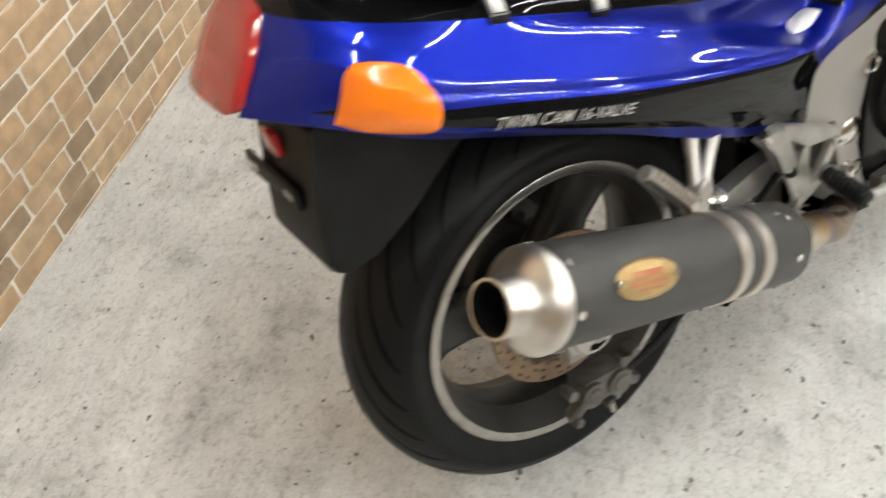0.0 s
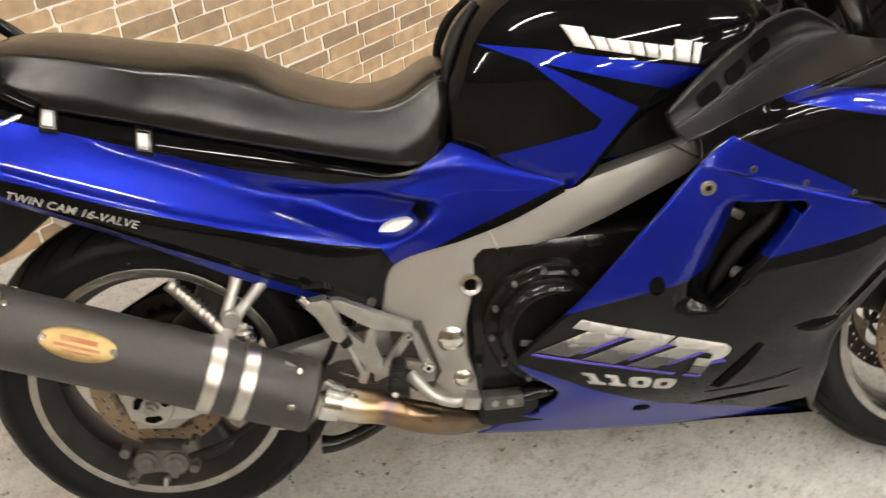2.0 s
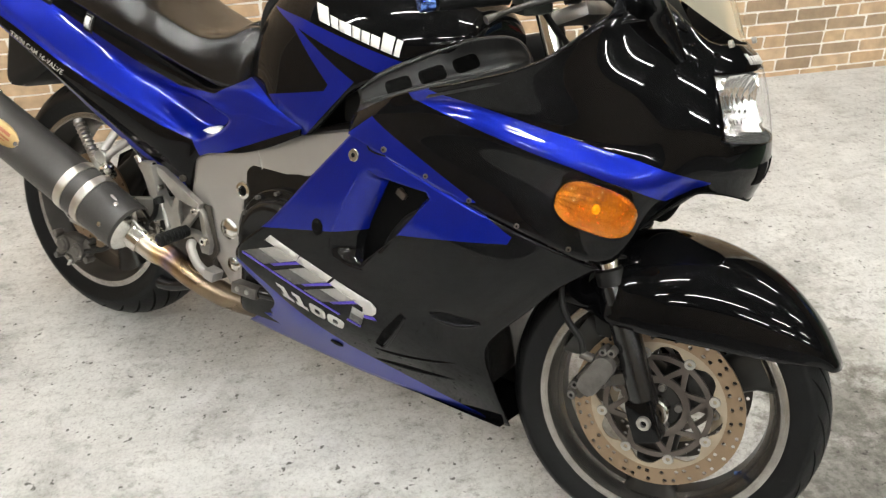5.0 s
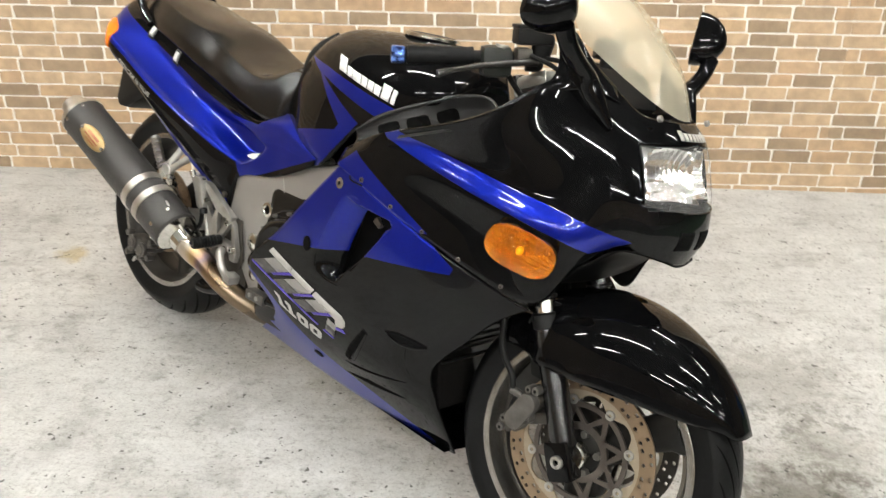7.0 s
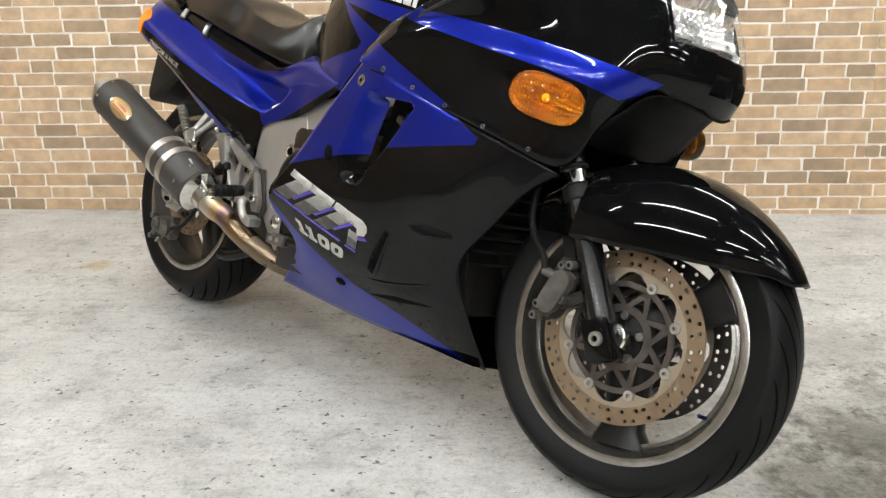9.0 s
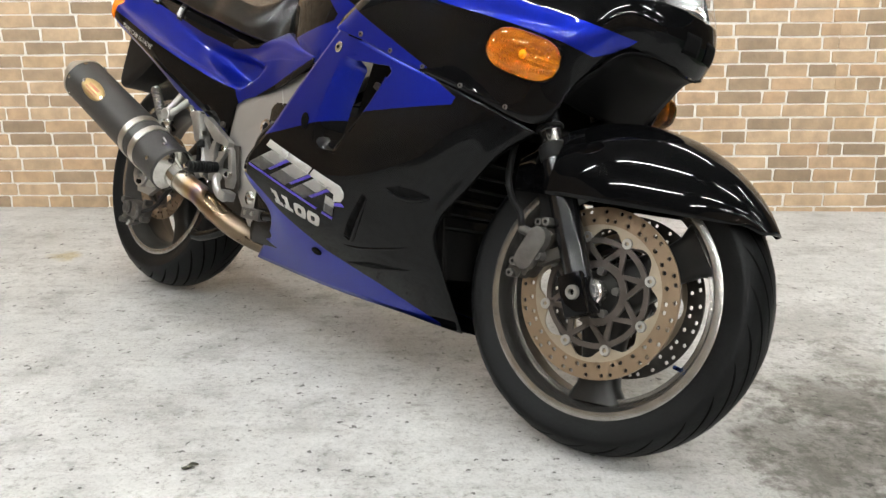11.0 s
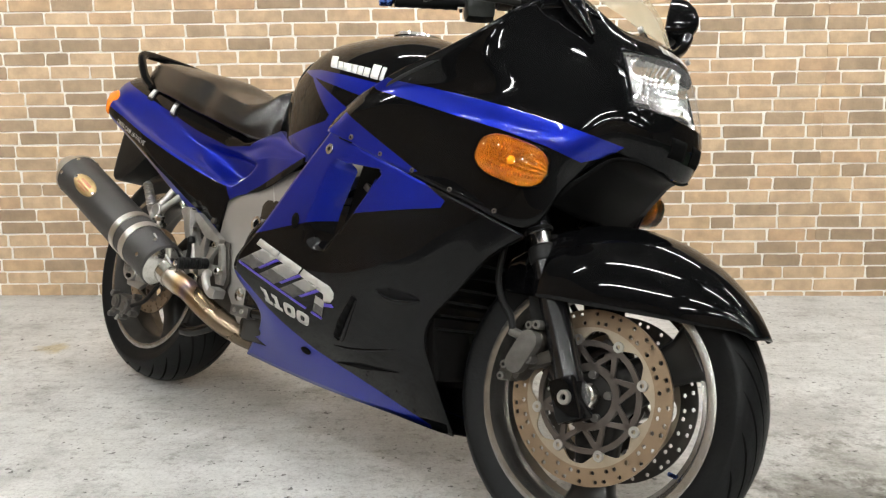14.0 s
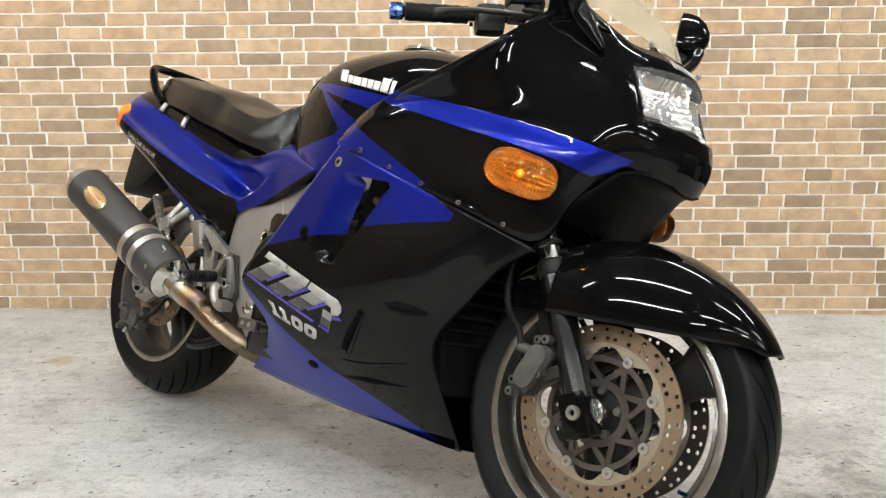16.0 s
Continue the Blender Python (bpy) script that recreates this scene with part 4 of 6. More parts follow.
# lower side fairings
LOWER = [
    [(.918, .262, .712), (.83, .26, .61), (.735, .252, .50), (.628, .235, .39), (.70, .19, .29), (.565, .105, .178)],
    [(1.0, .27, .678), (.95, .268, .60), (.88, .26, .50), (.80, .242, .39), (.78, .20, .28), (.72, .105, .165)],
    [(1.158, .258, .625), (1.10, .262, .56), (1.04, .255, .47), (.98, .24, .38), (.93, .20, .28), (.88, .105, .155)],
    [(1.26, .235, .592), (1.22, .24, .53), (1.17, .235, .45), (1.11, .22, .37), (1.07, .185, .27), (1.04, .10, .15)],
    [(1.33, .20, .566), (1.29, .205, .515), (1.24, .20, .45), (1.175, .195, .36), (1.165, .165, .26), (1.15, .09, .145)],
    [(1.375, .165, .545), (1.32, .18, .50), (1.26, .18, .43), (1.195, .18, .345), (1.205, .15, .26), (1.225, .08, .14)],
    [(1.345, .13, .54), (1.285, .14, .50), (1.225, .14, .43), (1.165, .14, .345), (1.175, .12, .26), (1.20, .06, .145)],
]
TRIANGLE = [(.66, .462), (.90, .73), (.97, .75), (1.238, .586), (1.232, .572), (1.026, .541)]
BELLY = [(.55, .40), (.62, .388), (.75, .312), (.89, .246), (1.04, .198), (1.175, .150), (1.18, .10), (.45, .10)]
SCOOP = [(.943, .648), (.986, .640), (1.078, .633), (1.086, .622), (1.021, .534), (.948, .458), (.915, .456), (.880, .462), (.880, .50), (.900, .55), (.922, .60)]
SINK_BACK = ((.44, .868), (.50, .872), (.55, .892), (.60, .914), (.66, .942))
SINK_EDGE = ((.44, .960), (.462, .950), (.478, .934), (.50, .936), (.55, .951), (.60, .971), (.66, .994))
NOTCH = [(.545, .365), (.580, .332), (.630, .287), (.657, .268), (.672, .253), (.674, .245), (.666, .238), (.645, .233), (.58, .225), (.48, .215), (.42, .30)]
FLANK = [(1.034, .380), (1.042, .374), (1.012, .325), (.984, .287), (.969, .291), (.990, .325)]
RECESS = [(1.094, .401), (1.126, .4085), (1.165, .405), (1.186, .398), (1.184, .391), (1.127, .388)]
GAP = [(.947, .231), (1.023, .2425), (1.130, .2455), (1.034, .233)]
for s, f in ((-1, right), (1, left)):
    bm = relax(skin(f(LOWER), 90, 64), 10)
    whole = BVHTree.FromBMesh(bm)
    paint(bm, TRIANGLE, 1)
    paint(bm, BELLY, 1)
    for outline in (SCOOP, NOTCH):
        cut(bm, outline)
        bmesh.ops.delete(bm, geom=within(bm, outline), context="FACES")
    outward(bm, lambda c: Vector((0, s, 0)))
    side = part("side_fairing", bm, BLACK, bike, "black side fairing with a blue triangle and blue belly stripe", mats=(BLUE, PLASTIC, PLASTIC))
    if s < 0:
        side_print = Print([side])
    thicken(side, 0.004, -1.0, 2)
    # the skin rolls inwards ahead of the opening
    bm = bmesh.new()
    rows = []
    for j in range(37):
        z = .656 - .206 * j / 36
        b0, e0 = (np.interp(z, [q[0] for q in k], [q[1] for q in k]).item() for k in (SINK_BACK, SINK_EDGE))
        ends = min(1.0, max(0.0, (.650 - z) / .022)) * min(1.0, max(0.0, (z - .452) / .03))
        row = []
        for i in range(25):
            u = -.2 + 1.2 * i / 24
            x = b0 + (e0 - b0) * u
            y = whole.ray_cast(Vector((x, s, z)), Vector((0, -s, 0)))[0].y * s
            row.append((x, s * (y + .0005 - 0.038 * max(0.0, u) ** 1.8 * ends * ends * (3 - 2 * ends)), z))
        rows.append(row)
    grid_faces(bm, rows)
    paint(bm, TRIANGLE, 1)
    outward(bm, lambda c: Vector((0, s, 0)))
    part("outlet_roll", bm, BLACK, bike, "skin rolling into the air outlet", mats=(BLUE,))
    # inner wall along the front edge of the opening
    pr = Print([side], s)
    bm = bmesh.new()
    rows = []
    for p in catmull([(1.082, 0, .628), (1.055, 0, .578), (1.021, 0, .534), (.985, 0, .497), (.950, 0, .462)], 24):
        e = pr.at(p.x + .004, p.z - .002)[0].y * s
        rows.append([(p.x - .006 * k, s * (e + .001 - .026 * k), p.z + .002 * k) for k in (0, .12, .4, .7, 1)])
    grid_faces(bm, rows)
    for f in bm.faces:
        c = f.calc_center_median()
        if inside((c.x, c.z), TRIANGLE):
            f.material_index = 1
    outward(bm, lambda c: Vector((-1, 0, 0)))
    thicken(part("air_outlet", bm, BLACK, bike, "painted inner wall of the air outlet", mats=(BLUE, PLASTIC, PLASTIC)), 0.002, -1.0, 2)
    part("outlet_hose", tube([(1.10, s * .19, .66), (1.055, s * .20, .585), (1.01, s * .20, .545), (.975, s * .195, .49), (.96, s * .185, .43)], [.012, .013, .013, .012, .011], 14, 24), PLASTIC, bike, "dark hose inside the air outlet")
    part("outlet_clip", box((.995, s * .205, .60), (.022, .012, .014), 0.003, Matrix.Rotation(radians(30), 3, "Y")), SPIDER, bike)
    part("outlet_back", plate([(.90, .43), (1.12, .43), (1.14, .66), (.95, .68)], -0.185 if s < 0 else 0.181, 0.004, bevel=0), DULL, bike)

part("belly_pan", skin([[(x, y, z - 0.012 * (1 - abs(y) / 0.105)) for y in (-.104, -.05, 0, .05, .104)] for x, z in ((.57, .18), (.72, .167), (.88, .157), (1.04, .152), (1.15, .147), (1.215, .145))], 24, 10), BLACK, bike, "black belly panel under the engine")

# fuel tank
TANK = [
    [(.553, 0, .862), (.553, .05, .857), (.553, .088, .835), (.553, .113, .79), (.553, .118, .735)],
    [(.585, 0, .922), (.585, .06, .914), (.585, .102, .882), (.585, .128, .82), (.585, .130, .722)],
    [(.65, 0, .966), (.65, .07, .955), (.65, .122, .91), (.65, .148, .82), (.65, .152, .692)],
    [(.74, 0, .978), (.74, .08, .966), (.74, .143, .915), (.74, .166, .82), (.74, .166, .655)],
    [(.84, 0, .984), (.84, .085, .97), (.84, .15, .92), (.84, .173, .84), (.84, .168, .755)],
    [(.94, 0, .98), (.94, .085, .966), (.94, .148, .92), (.94, .168, .855), (.94, .16, .805)],
    [(1.02, 0, .958), (1.02, .075, .945), (1.02, .13, .91), (1.02, .148, .875), (1.02, .14, .85)],
    [(1.06, 0, .925), (1.06, .06, .915), (1.06, .10, .90), (1.06, .115, .885), (1.06, .115, .875)],
    [(1.062, 0, .84), (1.062, .05, .84), (1.062, .08, .84), (1.062, .09, .84), (1.062, .09, .84)],
]


def over(cols):
    """Half sections, middle first, continued over both sides."""
    return [[(x, -y, z) for x, y, z in reversed(c)] + list(c[1:]) for c in cols]


bm = relax(skin(over(TANK), 60, 44), 6)
paint(bm, [(.60, .888), (.70, .876), (.958, .828), (.892, .803), (.685, .858)], 1)
paint(bm, [(.60, .888), (.655, .875), (.845, .778), (.724, .64), (.62, .714), (.776, .749), (.786, .763), (.678, .858)], 1)
outward(bm, lambda c: Vector((0, c.y * 4, 1)))
tank = part("fuel_tank", bm, BLACK, bike, "black fuel tank with blue arrow graphics", mats=(BLUE, PLASTIC, PLASTIC))
tank_print = Print([tank])
thicken(tank, 0.004, -1.0, 2)
cap = part("filler_cap", lathe([(0.0, 0.006), (0.035, 0.006), (0.05, 0.003), (0.055, -0.004), (0.0, -0.004)], 36), PLASTIC, bike, "round filler cap")
cap.matrix_basis = Matrix.Translation((.86, 0, .986)) @ Matrix.Rotation(radians(90), 4, "X")
ring = part("cap_ring", lathe([(0.056, 0.004), (0.064, 0.003), (0.064, -0.004), (0.056, -0.004)], 36, close=True), CHROME, cap, "polished ring")
# rubber pad along the back of the tank
for s in (-1, 1):
    part("tank_pad", tube([(.548, s * .085, .80), (.556, s * .085, .86), (.575, s * .075, .905), (.61, s * .05, .945)], [.005, .009, .009, .005], 10, 16), PLASTIC, bike)

# seat
SEAT = [
    [(-.165, 0, .915), (-.165, .05, .912), (-.165, .075, .90), (-.165, .085, .885), (-.16, .085, .875)],
    [(-.14, 0, .942), (-.14, .06, .938), (-.14, .097, .915), (-.14, .11, .89), (-.135, .108, .872)],
    [(-.06, 0, .942), (-.06, .071, .935), (-.06, .113, .91), (-.06, .128, .87), (-.06, .125, .845)],
    [(.07, 0, .918), (.07, .077, .910), (.07, .124, .88), (.07, .137, .84), (.07, .132, .812)],
    [(.17, 0, .902), (.17, .077, .894), (.17, .123, .862), (.17, .137, .815), (.17, .132, .782)],
    [(.235, 0, .885), (.235, .077, .875), (.235, .122, .838), (.235, .137, .795), (.235, .132, .766)],
    [(.30, 0, .846), (.30, .084, .840), (.30, .128, .818), (.30, .141, .78), (.30, .135, .75)],
    [(.40, 0, .81), (.40, .09, .8065), (.40, .130, .793), (.40, .143, .755), (.40, .136, .726)],
    [(.47, 0, .819), (.47, .09, .8155), (.47, .126, .80), (.47, .139, .75), (.47, .130, .71)],
    [(.525, 0, .85), (.525, .075, .846), (.525, .113, .825), (.525, .126, .77), (.517, .120, .702)],
    [(.552, 0, .855), (.552, .06, .85), (.552, .09, .83), (.552, .105, .79), (.54, .105, .725)],
]
# a crisp shoulder below the flat top
for c in SEAT:
    p, q = Vector(c[1]), Vector(c[2])
    k = smooth_step((.52 - p.x) / .14)
    c.insert(2, tuple(p.lerp(q, 0.5 + 0.22 * k) + Vector((0, 0.004, 0.006)) * k))
    x, y, z = c[5]
    c[5] = (x, max(y, c[4][1] + 0.002), z)
seat = part("seat", outward(skin(over(SEAT), 80, 44), lambda c: Vector((0, c.y * 4, 1))), VINYL, bike, "black vinyl dual seat with a stepped pillion")
thicken(seat, 0.01)

# tail and side covers
TAIL = [
    [(-.279, .03, .901), (-.284, .056, .889), (-.299, .068, .868), (-.315, .070, .845), (-.331, .069, .823), (-.345, .062, .803)],
    [(-.258, .04, .916), (-.258, .080, .897), (-.260, .110, .872), (-.266, .126, .845), (-.275, .130, .813), (-.285, .121, .782)],
    [(-.20, .067, .909), (-.20, .107, .880), (-.20, .148, .845), (-.20, .184, .799), (-.20, .186, .765), (-.20, .168, .744)],
    [(-.10, .10, .878), (-.10, .12, .85), (-.10, .145, .81), (-.10, .188, .752), (-.10, .188, .718), (-.10, .172, .70)],
    [(.05, .115, .824), (.05, .131, .79), (.05, .136, .755), (.05, .192, .694), (.05, .190, .655), (.05, .175, .632)],
    [(.2, .12, .778), (.2, .132, .745), (.2, .133, .705), (.2, .184, .642), (.2, .178, .59), (.2, .162, .548)],
    [(.33, .12, .738), (.33, .132, .715), (.33, .128, .675), (.33, .170, .603), (.33, .166, .545), (.33, .15, .488)],
    [(.40, .12, .722), (.40, .135, .70), (.40, .13, .665), (.40, .160, .585), (.40, .156, .535), (.405, .15, .458)],
    [(.46, .12, .706), (.46, .139, .695), (.46, .137, .672), (.46, .150, .63), (.46, .153, .59), (.44, .15, .545)],
    [(.56, .115, .735), (.56, .142, .712), (.56, .147, .688), (.56, .15, .655), (.56, .151, .615), (.56, .15, .578)],
    [(.64, .14, .705), (.64, .154, .69), (.64, .157, .672), (.64, .159, .655), (.64, .16, .630), (.64, .16, .608)],
    [(.725, .165, .668), (.725, .167, .665), (.725, .168, .662), (.725, .168, .659), (.725, .168, .655), (.725, .167, .65)],
]
# a concave flank that ends in a crisp ridge
for k, c in enumerate(TAIL):
    p, q = Vector(c[2]), Vector(c[3])
    m = p.lerp(q, 0.74)
    c.insert(3, (m.x, m.y - (0.006 if 2 <= k <= 7 else 0.0), m.z))
BLUE_TOP = [(-.36, .915), (-.24, .876), (-.126, .836), (0, .793), (.21, .724), (.358, .686), (.47, .688), (.54, .728), (.57, .76), (.76, .68), (.445, .54), (.423, .58), (.336, .600), (.178, .649), (.05, .692), (-.19, .779), (-.24, .80), (-.36, .80)]
BLUE_LIP = [(-.36, .83), (-.18, .755), (.027, .653), (.167, .586), (.284, .524), (.40, .478), (.43, .44), (.2, .4), (-.36, .6)]
# pocket sunk into the flank behind the front lip
POCKET = [(.10, .708), (.25, .650), (.33, .620), (.39, .597), (.42, .587), (.45, .586), (.468, .592), (.491, .608), (.511, .630), (.514, .642), (.50, .650), (.47, .657), (.43, .668), (.34, .684), (.22, .715), (.10, .752)]


def inside_by(x, z, outline):
    """Distance from the outline to a point within it, 0 outside."""
    within_it, near = False, 9.0
    for (x0, z0), (x1, z1) in zip(outline, outline[1:] + outline[:1]):
        if (z0 > z) != (z1 > z) and x < x0 + (x1 - x0) * (z - z0) / (z1 - z0):
            within_it = not within_it
        dx, dz = x1 - x0, z1 - z0
        t = min(1.0, max(0.0, ((x - x0) * dx + (z - z0) * dz) / (dx * dx + dz * dz)))
        near = min(near, math.hypot(x - x0 - t * dx, z - z0 - t * dz))
    return near if within_it else 0.0


for s, f in ((-1, right), (1, left)):
    bm = skin(f(TAIL), 150, 100)
    for v in bm.verts:
        if .10 < v.co.x < .52 and .58 < v.co.z < .76:
            w = smooth_step(inside_by(v.co.x, v.co.z, POCKET) / (0.045 - 0.031 * smooth_step((v.co.x - .15) / .28))) * smooth_step((v.co.x - .10) / .33)
            v.co.y = s * (abs(v.co.y) - w * max(0.0, abs(v.co.y) - .098))
    relax(bm, 5)
    paint(bm, BLUE_TOP, 1)
    paint(bm, BLUE_LIP, 1)
    outward(bm, lambda c: Vector((0, s, 0)))
    tail = part("side_cover", bm, BLACK, bike, "blue and black side cover and tail panel", mats=(BLUE, PLASTIC, PLASTIC))
    if s < 0:
        tail_print = Print([tail])
    thicken(tail, 0.004, -1.0, 2)


def blob(pr, poly, height, sink=0.002):
    """A rounded raised piece with that outline on a surface."""
    bm = bmesh.new()
    cx, cz = sum(p[0] for p in poly) / len(poly), sum(p[1] for p in poly) / len(poly)
    pts = catmull([(x, 0, z) for x, z in poly] + [(poly[0][0], 0, poly[0][1])], len(poly) * 5)[:-1]
    rings = []
    for k, h in ((1.0, -sink), (1.0, height * 0.45), (0.96, height * 0.75), (0.84, height * 0.93), (0.66, height), (0.48, height), (0.3, height), (0.1, height)):
        ring = []
        for p in pts:
            q, nn = pr.at(cx + (p.x - cx) * k, cz + (p.z - cz) * k)
            ring.append(q + Vector((0, pr.side, 0)) * h)
        rings.append(ring)
    vs = grid_faces(bm, rings, close_v=True)
    bm.faces.new(vs[-1])
    bmesh.ops.recalc_face_normals(bm, faces=bm.faces[:])
    return bm


# tail lamp and rear indicators
bm = bmesh.new()
rows = []
for depth, k in ((-.3, 1.0), (.3, 1.0), (.8, .97), (.97, .90), (1.0, .6), (1.0, .1)):
    ring = []
    for y, z in ((-.052, .890), (-.03, .899), (0, .902), (.03, .899), (.052, .890), (.067, .865), (.068, .835), (.062, .808), (0, .804), (-.062, .808), (-.068, .835), (-.067, .865)):
        zz = .852 + (z - .852) * k
        ring.append((-.281 - .71 * (.893 - zz) - .016 * depth, y * k, zz))
    rows.append(catmull(ring + [ring[0]], 48)[:-1])
vs = grid_faces(bm, rows, close_v=True)
bm.faces.new(vs[-1])
bmesh.ops.recalc_face_normals(bm, faces=bm.faces[:])
part("tail_lamp", bm, RED, bike, "dark red tail lamp across the tail")
part("tail_top", skin([[(-.280, -.03, .901), (-.280, 0, .904), (-.280, .03, .901)], [(-.25, -.042, .917), (-.25, 0, .924), (-.25, .042, .917)], [(-.12, -.10, .88), (-.12, 0, .90), (-.12, .10, .88)]], 10, 12), BLACK, bike)
REAR_IND = [(-.273, .784), (-.262, .812), (-.249, .836), (-.230, .838), (-.203, .828), (-.186, .812), (-.182, .787), (-.187, .766), (-.197, .755), (-.222, .760), (-.252, .770)]
tail_left = Print([tail], 1)
for pr in (tail_print, tail_left):
    part("rear_indicator", blob(pr, REAR_IND, 0.008), AMBER, bike, "amber rear turn signal lens")
TRIM = [(.400, .578), (.412, .591), (.439, .607), (.468, .612), (.486, .606), (.494, .595), (.462, .579), (.415, .570)]


def trim_plate(s):
    bm = bmesh.new()
    pts = catmull([(x, 0, z) for x, z in TRIM + TRIM[:1]], 48)[:-1]
    mid = sum(pts, Vector()) / len(pts)
    rows = [[Vector((mid.x + (p.x - mid.x) * k, s * y, mid.z + (p.z - mid.z) * k)) for p in pts] for k, y in ((1, .100), (1, .1185), (.93, .121), (.5, .1225), (.1, .123))]
    bm.faces.new(grid_faces(bm, rows, close_v=True)[-1])
    bmesh.ops.recalc_face_normals(bm, faces=bm.faces[:])
    return bm


for s in (-1, 1):
    part("vent_trim", trim_plate(s), WHITE, bike, "white trim in the side vent")
# black patch painting the shade at the front wall of the pocket
thicken(part("vent_hole", tail_print.lay([[(.478, .622), (.490, .638), (.502, .638), (.503, .622), (.494, .612)]], 0.0015), GROOVE, bike), 0.001, 0)
for x, z in ((-.063, .830), (.073, .784)):
    q = [(-.010, -.015), (.011, -.021), (.013, .015), (-.008, .021)]
    hook = thicken(part("strap_hook", tail_print.lay([[(x + u * 1.25, z + w * 1.2) for u, w in q]], 0.002), PLASTIC, bike), 0.003, 0)
    thicken(part("hook_frame", tail_print.lay([[(x + u * 0.98, z + w * 0.82) for u, w in q]], 0.0045), ALLOY, hook), 0.0008, 0)
    thicken(part("hook_gap", tail_print.lay([[(x + u * 0.84, z + w * 0.72) for u, w in q]], 0.0056), PLASTIC, hook), 0.0004, 0)
    thicken(part("hook_plate", tail_print.lay([[(x + u * 0.72, z - 0.001 + w * 0.60) for u, w in q]], 0.0062), WHITE, hook, "white strap hook plate"), 0.0015, 0)

part("tail_hook", tube([(-.248 + .011 * math.cos(a), -.06, .679 + .011 * math.sin(a)) for a in (2 * math.pi * k / 20 for k in range(21))], 0.0035, 8, 40), PLASTIC, bike, "black wire hook under the tail")

# grab rail
rail = [(-.075, .128, .848), (-.12, .130, .878), (-.165, .125, .925), (-.20, .108, .958), (-.222, .06, .968), (-.228, 0, .97)]
path = [(x, -y, z) for x, y, z in rail] + [(x, y, z) for x, y, z in reversed(rail[:-1])]
part("grab_rail", tube(path, 0.0125, 14, 60), BLACK, bike, "black grab rail behind the seat")

# rear mudguard
bm = plate([(-.24, .79), (-.285, .76), (-.298, .70), (-.308, .64), (-.314, .60), (-.309, .581), (-.294, .570), (-.25, .574), (-.19, .605), (-.119, .655), (-.05, .69), (.1, .675), (.22, .62), (.25, .70), (.0, .76)], -0.078, 0.156, bevel=0.014)
part("rear_mudguard", bm, PLASTIC, bike, "black plastic rear mudguard")
arm = part("plate_bracket", box((-.309, .035, .672), (0.008, 0.15, 0.03), 0.003), PLASTIC, bike, "empty black bracket under the tail")
for y in (.088, -.018):
    part("bracket_slot", box((-.3134, y, .672), (0.002, 0.022, 0.009), 0), ALLOY, arm)
part("rear_reflector", box((-.299, .02, .725), (0.010, 0.04, 0.03), 0.003), RED, bike, "small red reflector")

# frame
SPAR = [(0.422, 0.548), (0.604, 0.618), (0.739, 0.655), (0.927, 0.708), (1.017, 0.762), (1.047, 0.742), (0.937, 0.652), (0.797, 0.587), (0.732, 0.562), (0.617, 0.517), (0.572, 0.482), (0.557, 0.422), (0.555, 0.362), (0.572, 0.302), (0.602, 0.260), (0.552, 0.247), (0.492, 0.314), (0.411, 0.455)]
for s in (-1, 1):
    spar = part("frame_spar", plate(SPAR, -0.145 if s < 0 else 0.105, 0.040, bevel=0.015), FRAME, bike, "grey alloy frame spar")
    if s < 0:
        right_spar = spar
        part("weld_seam", tube([(.600, -.1435, .594), (.612, -.1440, .562), (.627, -.1435, .522)], 0.0022, 8, 8), ALLOY, spar)
        part("frame_bolt", lathe([(0.010, 0.01), (0.0105, -0.004), (0.0125, -0.006), (0.0185, -0.005), (0.0205, 0.0), (0.0205, 0.006)], 28, None, (.566, -.145, .496)), CHROME, spar)
        part("bolt_socket", rod((.566, -.1455, .496), (.566, -.141, .496), 0.0108, 16), GROOVE, spar)
        part("pivot_cover", lathe([(0.0, -0.007), (0.012, -0.006), (0.021, -0.003), (0.025, 0.0), (0.025, 0.004)], 28, None, (.526, -.144, .398)), CHROME, spar, "polished pivot cover")
        part("frame_plug", lathe([(0.0, -0.006), (0.010, -0.005), (0.016, -0.002), (0.018, 0.0), (0.018, 0.004)], 24, None, (.543, -.144, .319)), CHROME, spar)
        part("cover_screw", rod((.398, -.160, .487), (.398, -.150, .487), 0.008, 14), DARK_METAL, spar)

# engine
eng = part("engine", box((.84, 0, .39), (.56, .30, .36), 0.03), ENGINE, bike, "black engine behind the fairing")
part("clutch_cover", lathe([(0.0, -0.043), (0.066, -0.043), (0.070, -0.045), (0.078, -0.045), (0.086, -0.041), (0.091, -0.032), (0.093, -0.012), (0.096, -0.010), (0.108, -0.010), (0.111, -0.007), (0.112, 0.0), (0.112, 0.03)], 48, None, (.695, -.165, .42)), ENGINE, eng, "round black clutch cover")
for k in range(12):
    a = 2 * math.pi * k / 12 + 0.1
    part("cover_bolt", rod((.695 + .103 * math.cos(a), -.186, .42 + .103 * math.sin(a)), (.695 + .103 * math.cos(a), -.17, .42 + .103 * math.sin(a)), 0.0045, 10), CALIPER, eng)
part("cover_mark", box((.652, -.211, .408), (.03, .006, .009), 0.001, Matrix.Rotation(radians(8), 3, "Y")), ALLOY, eng)
part("engine_mount", box((.607, -.168, .284), (.07, .03, .026), 0.004), CALIPER, eng, "dull grey engine mount")
part("mount_bar", tube([(.635, -.166, .285), (.69, -.163, .289), (.74, -.16, .291)], [0.012, 0.013, 0.013], 12), ENGINE, eng)
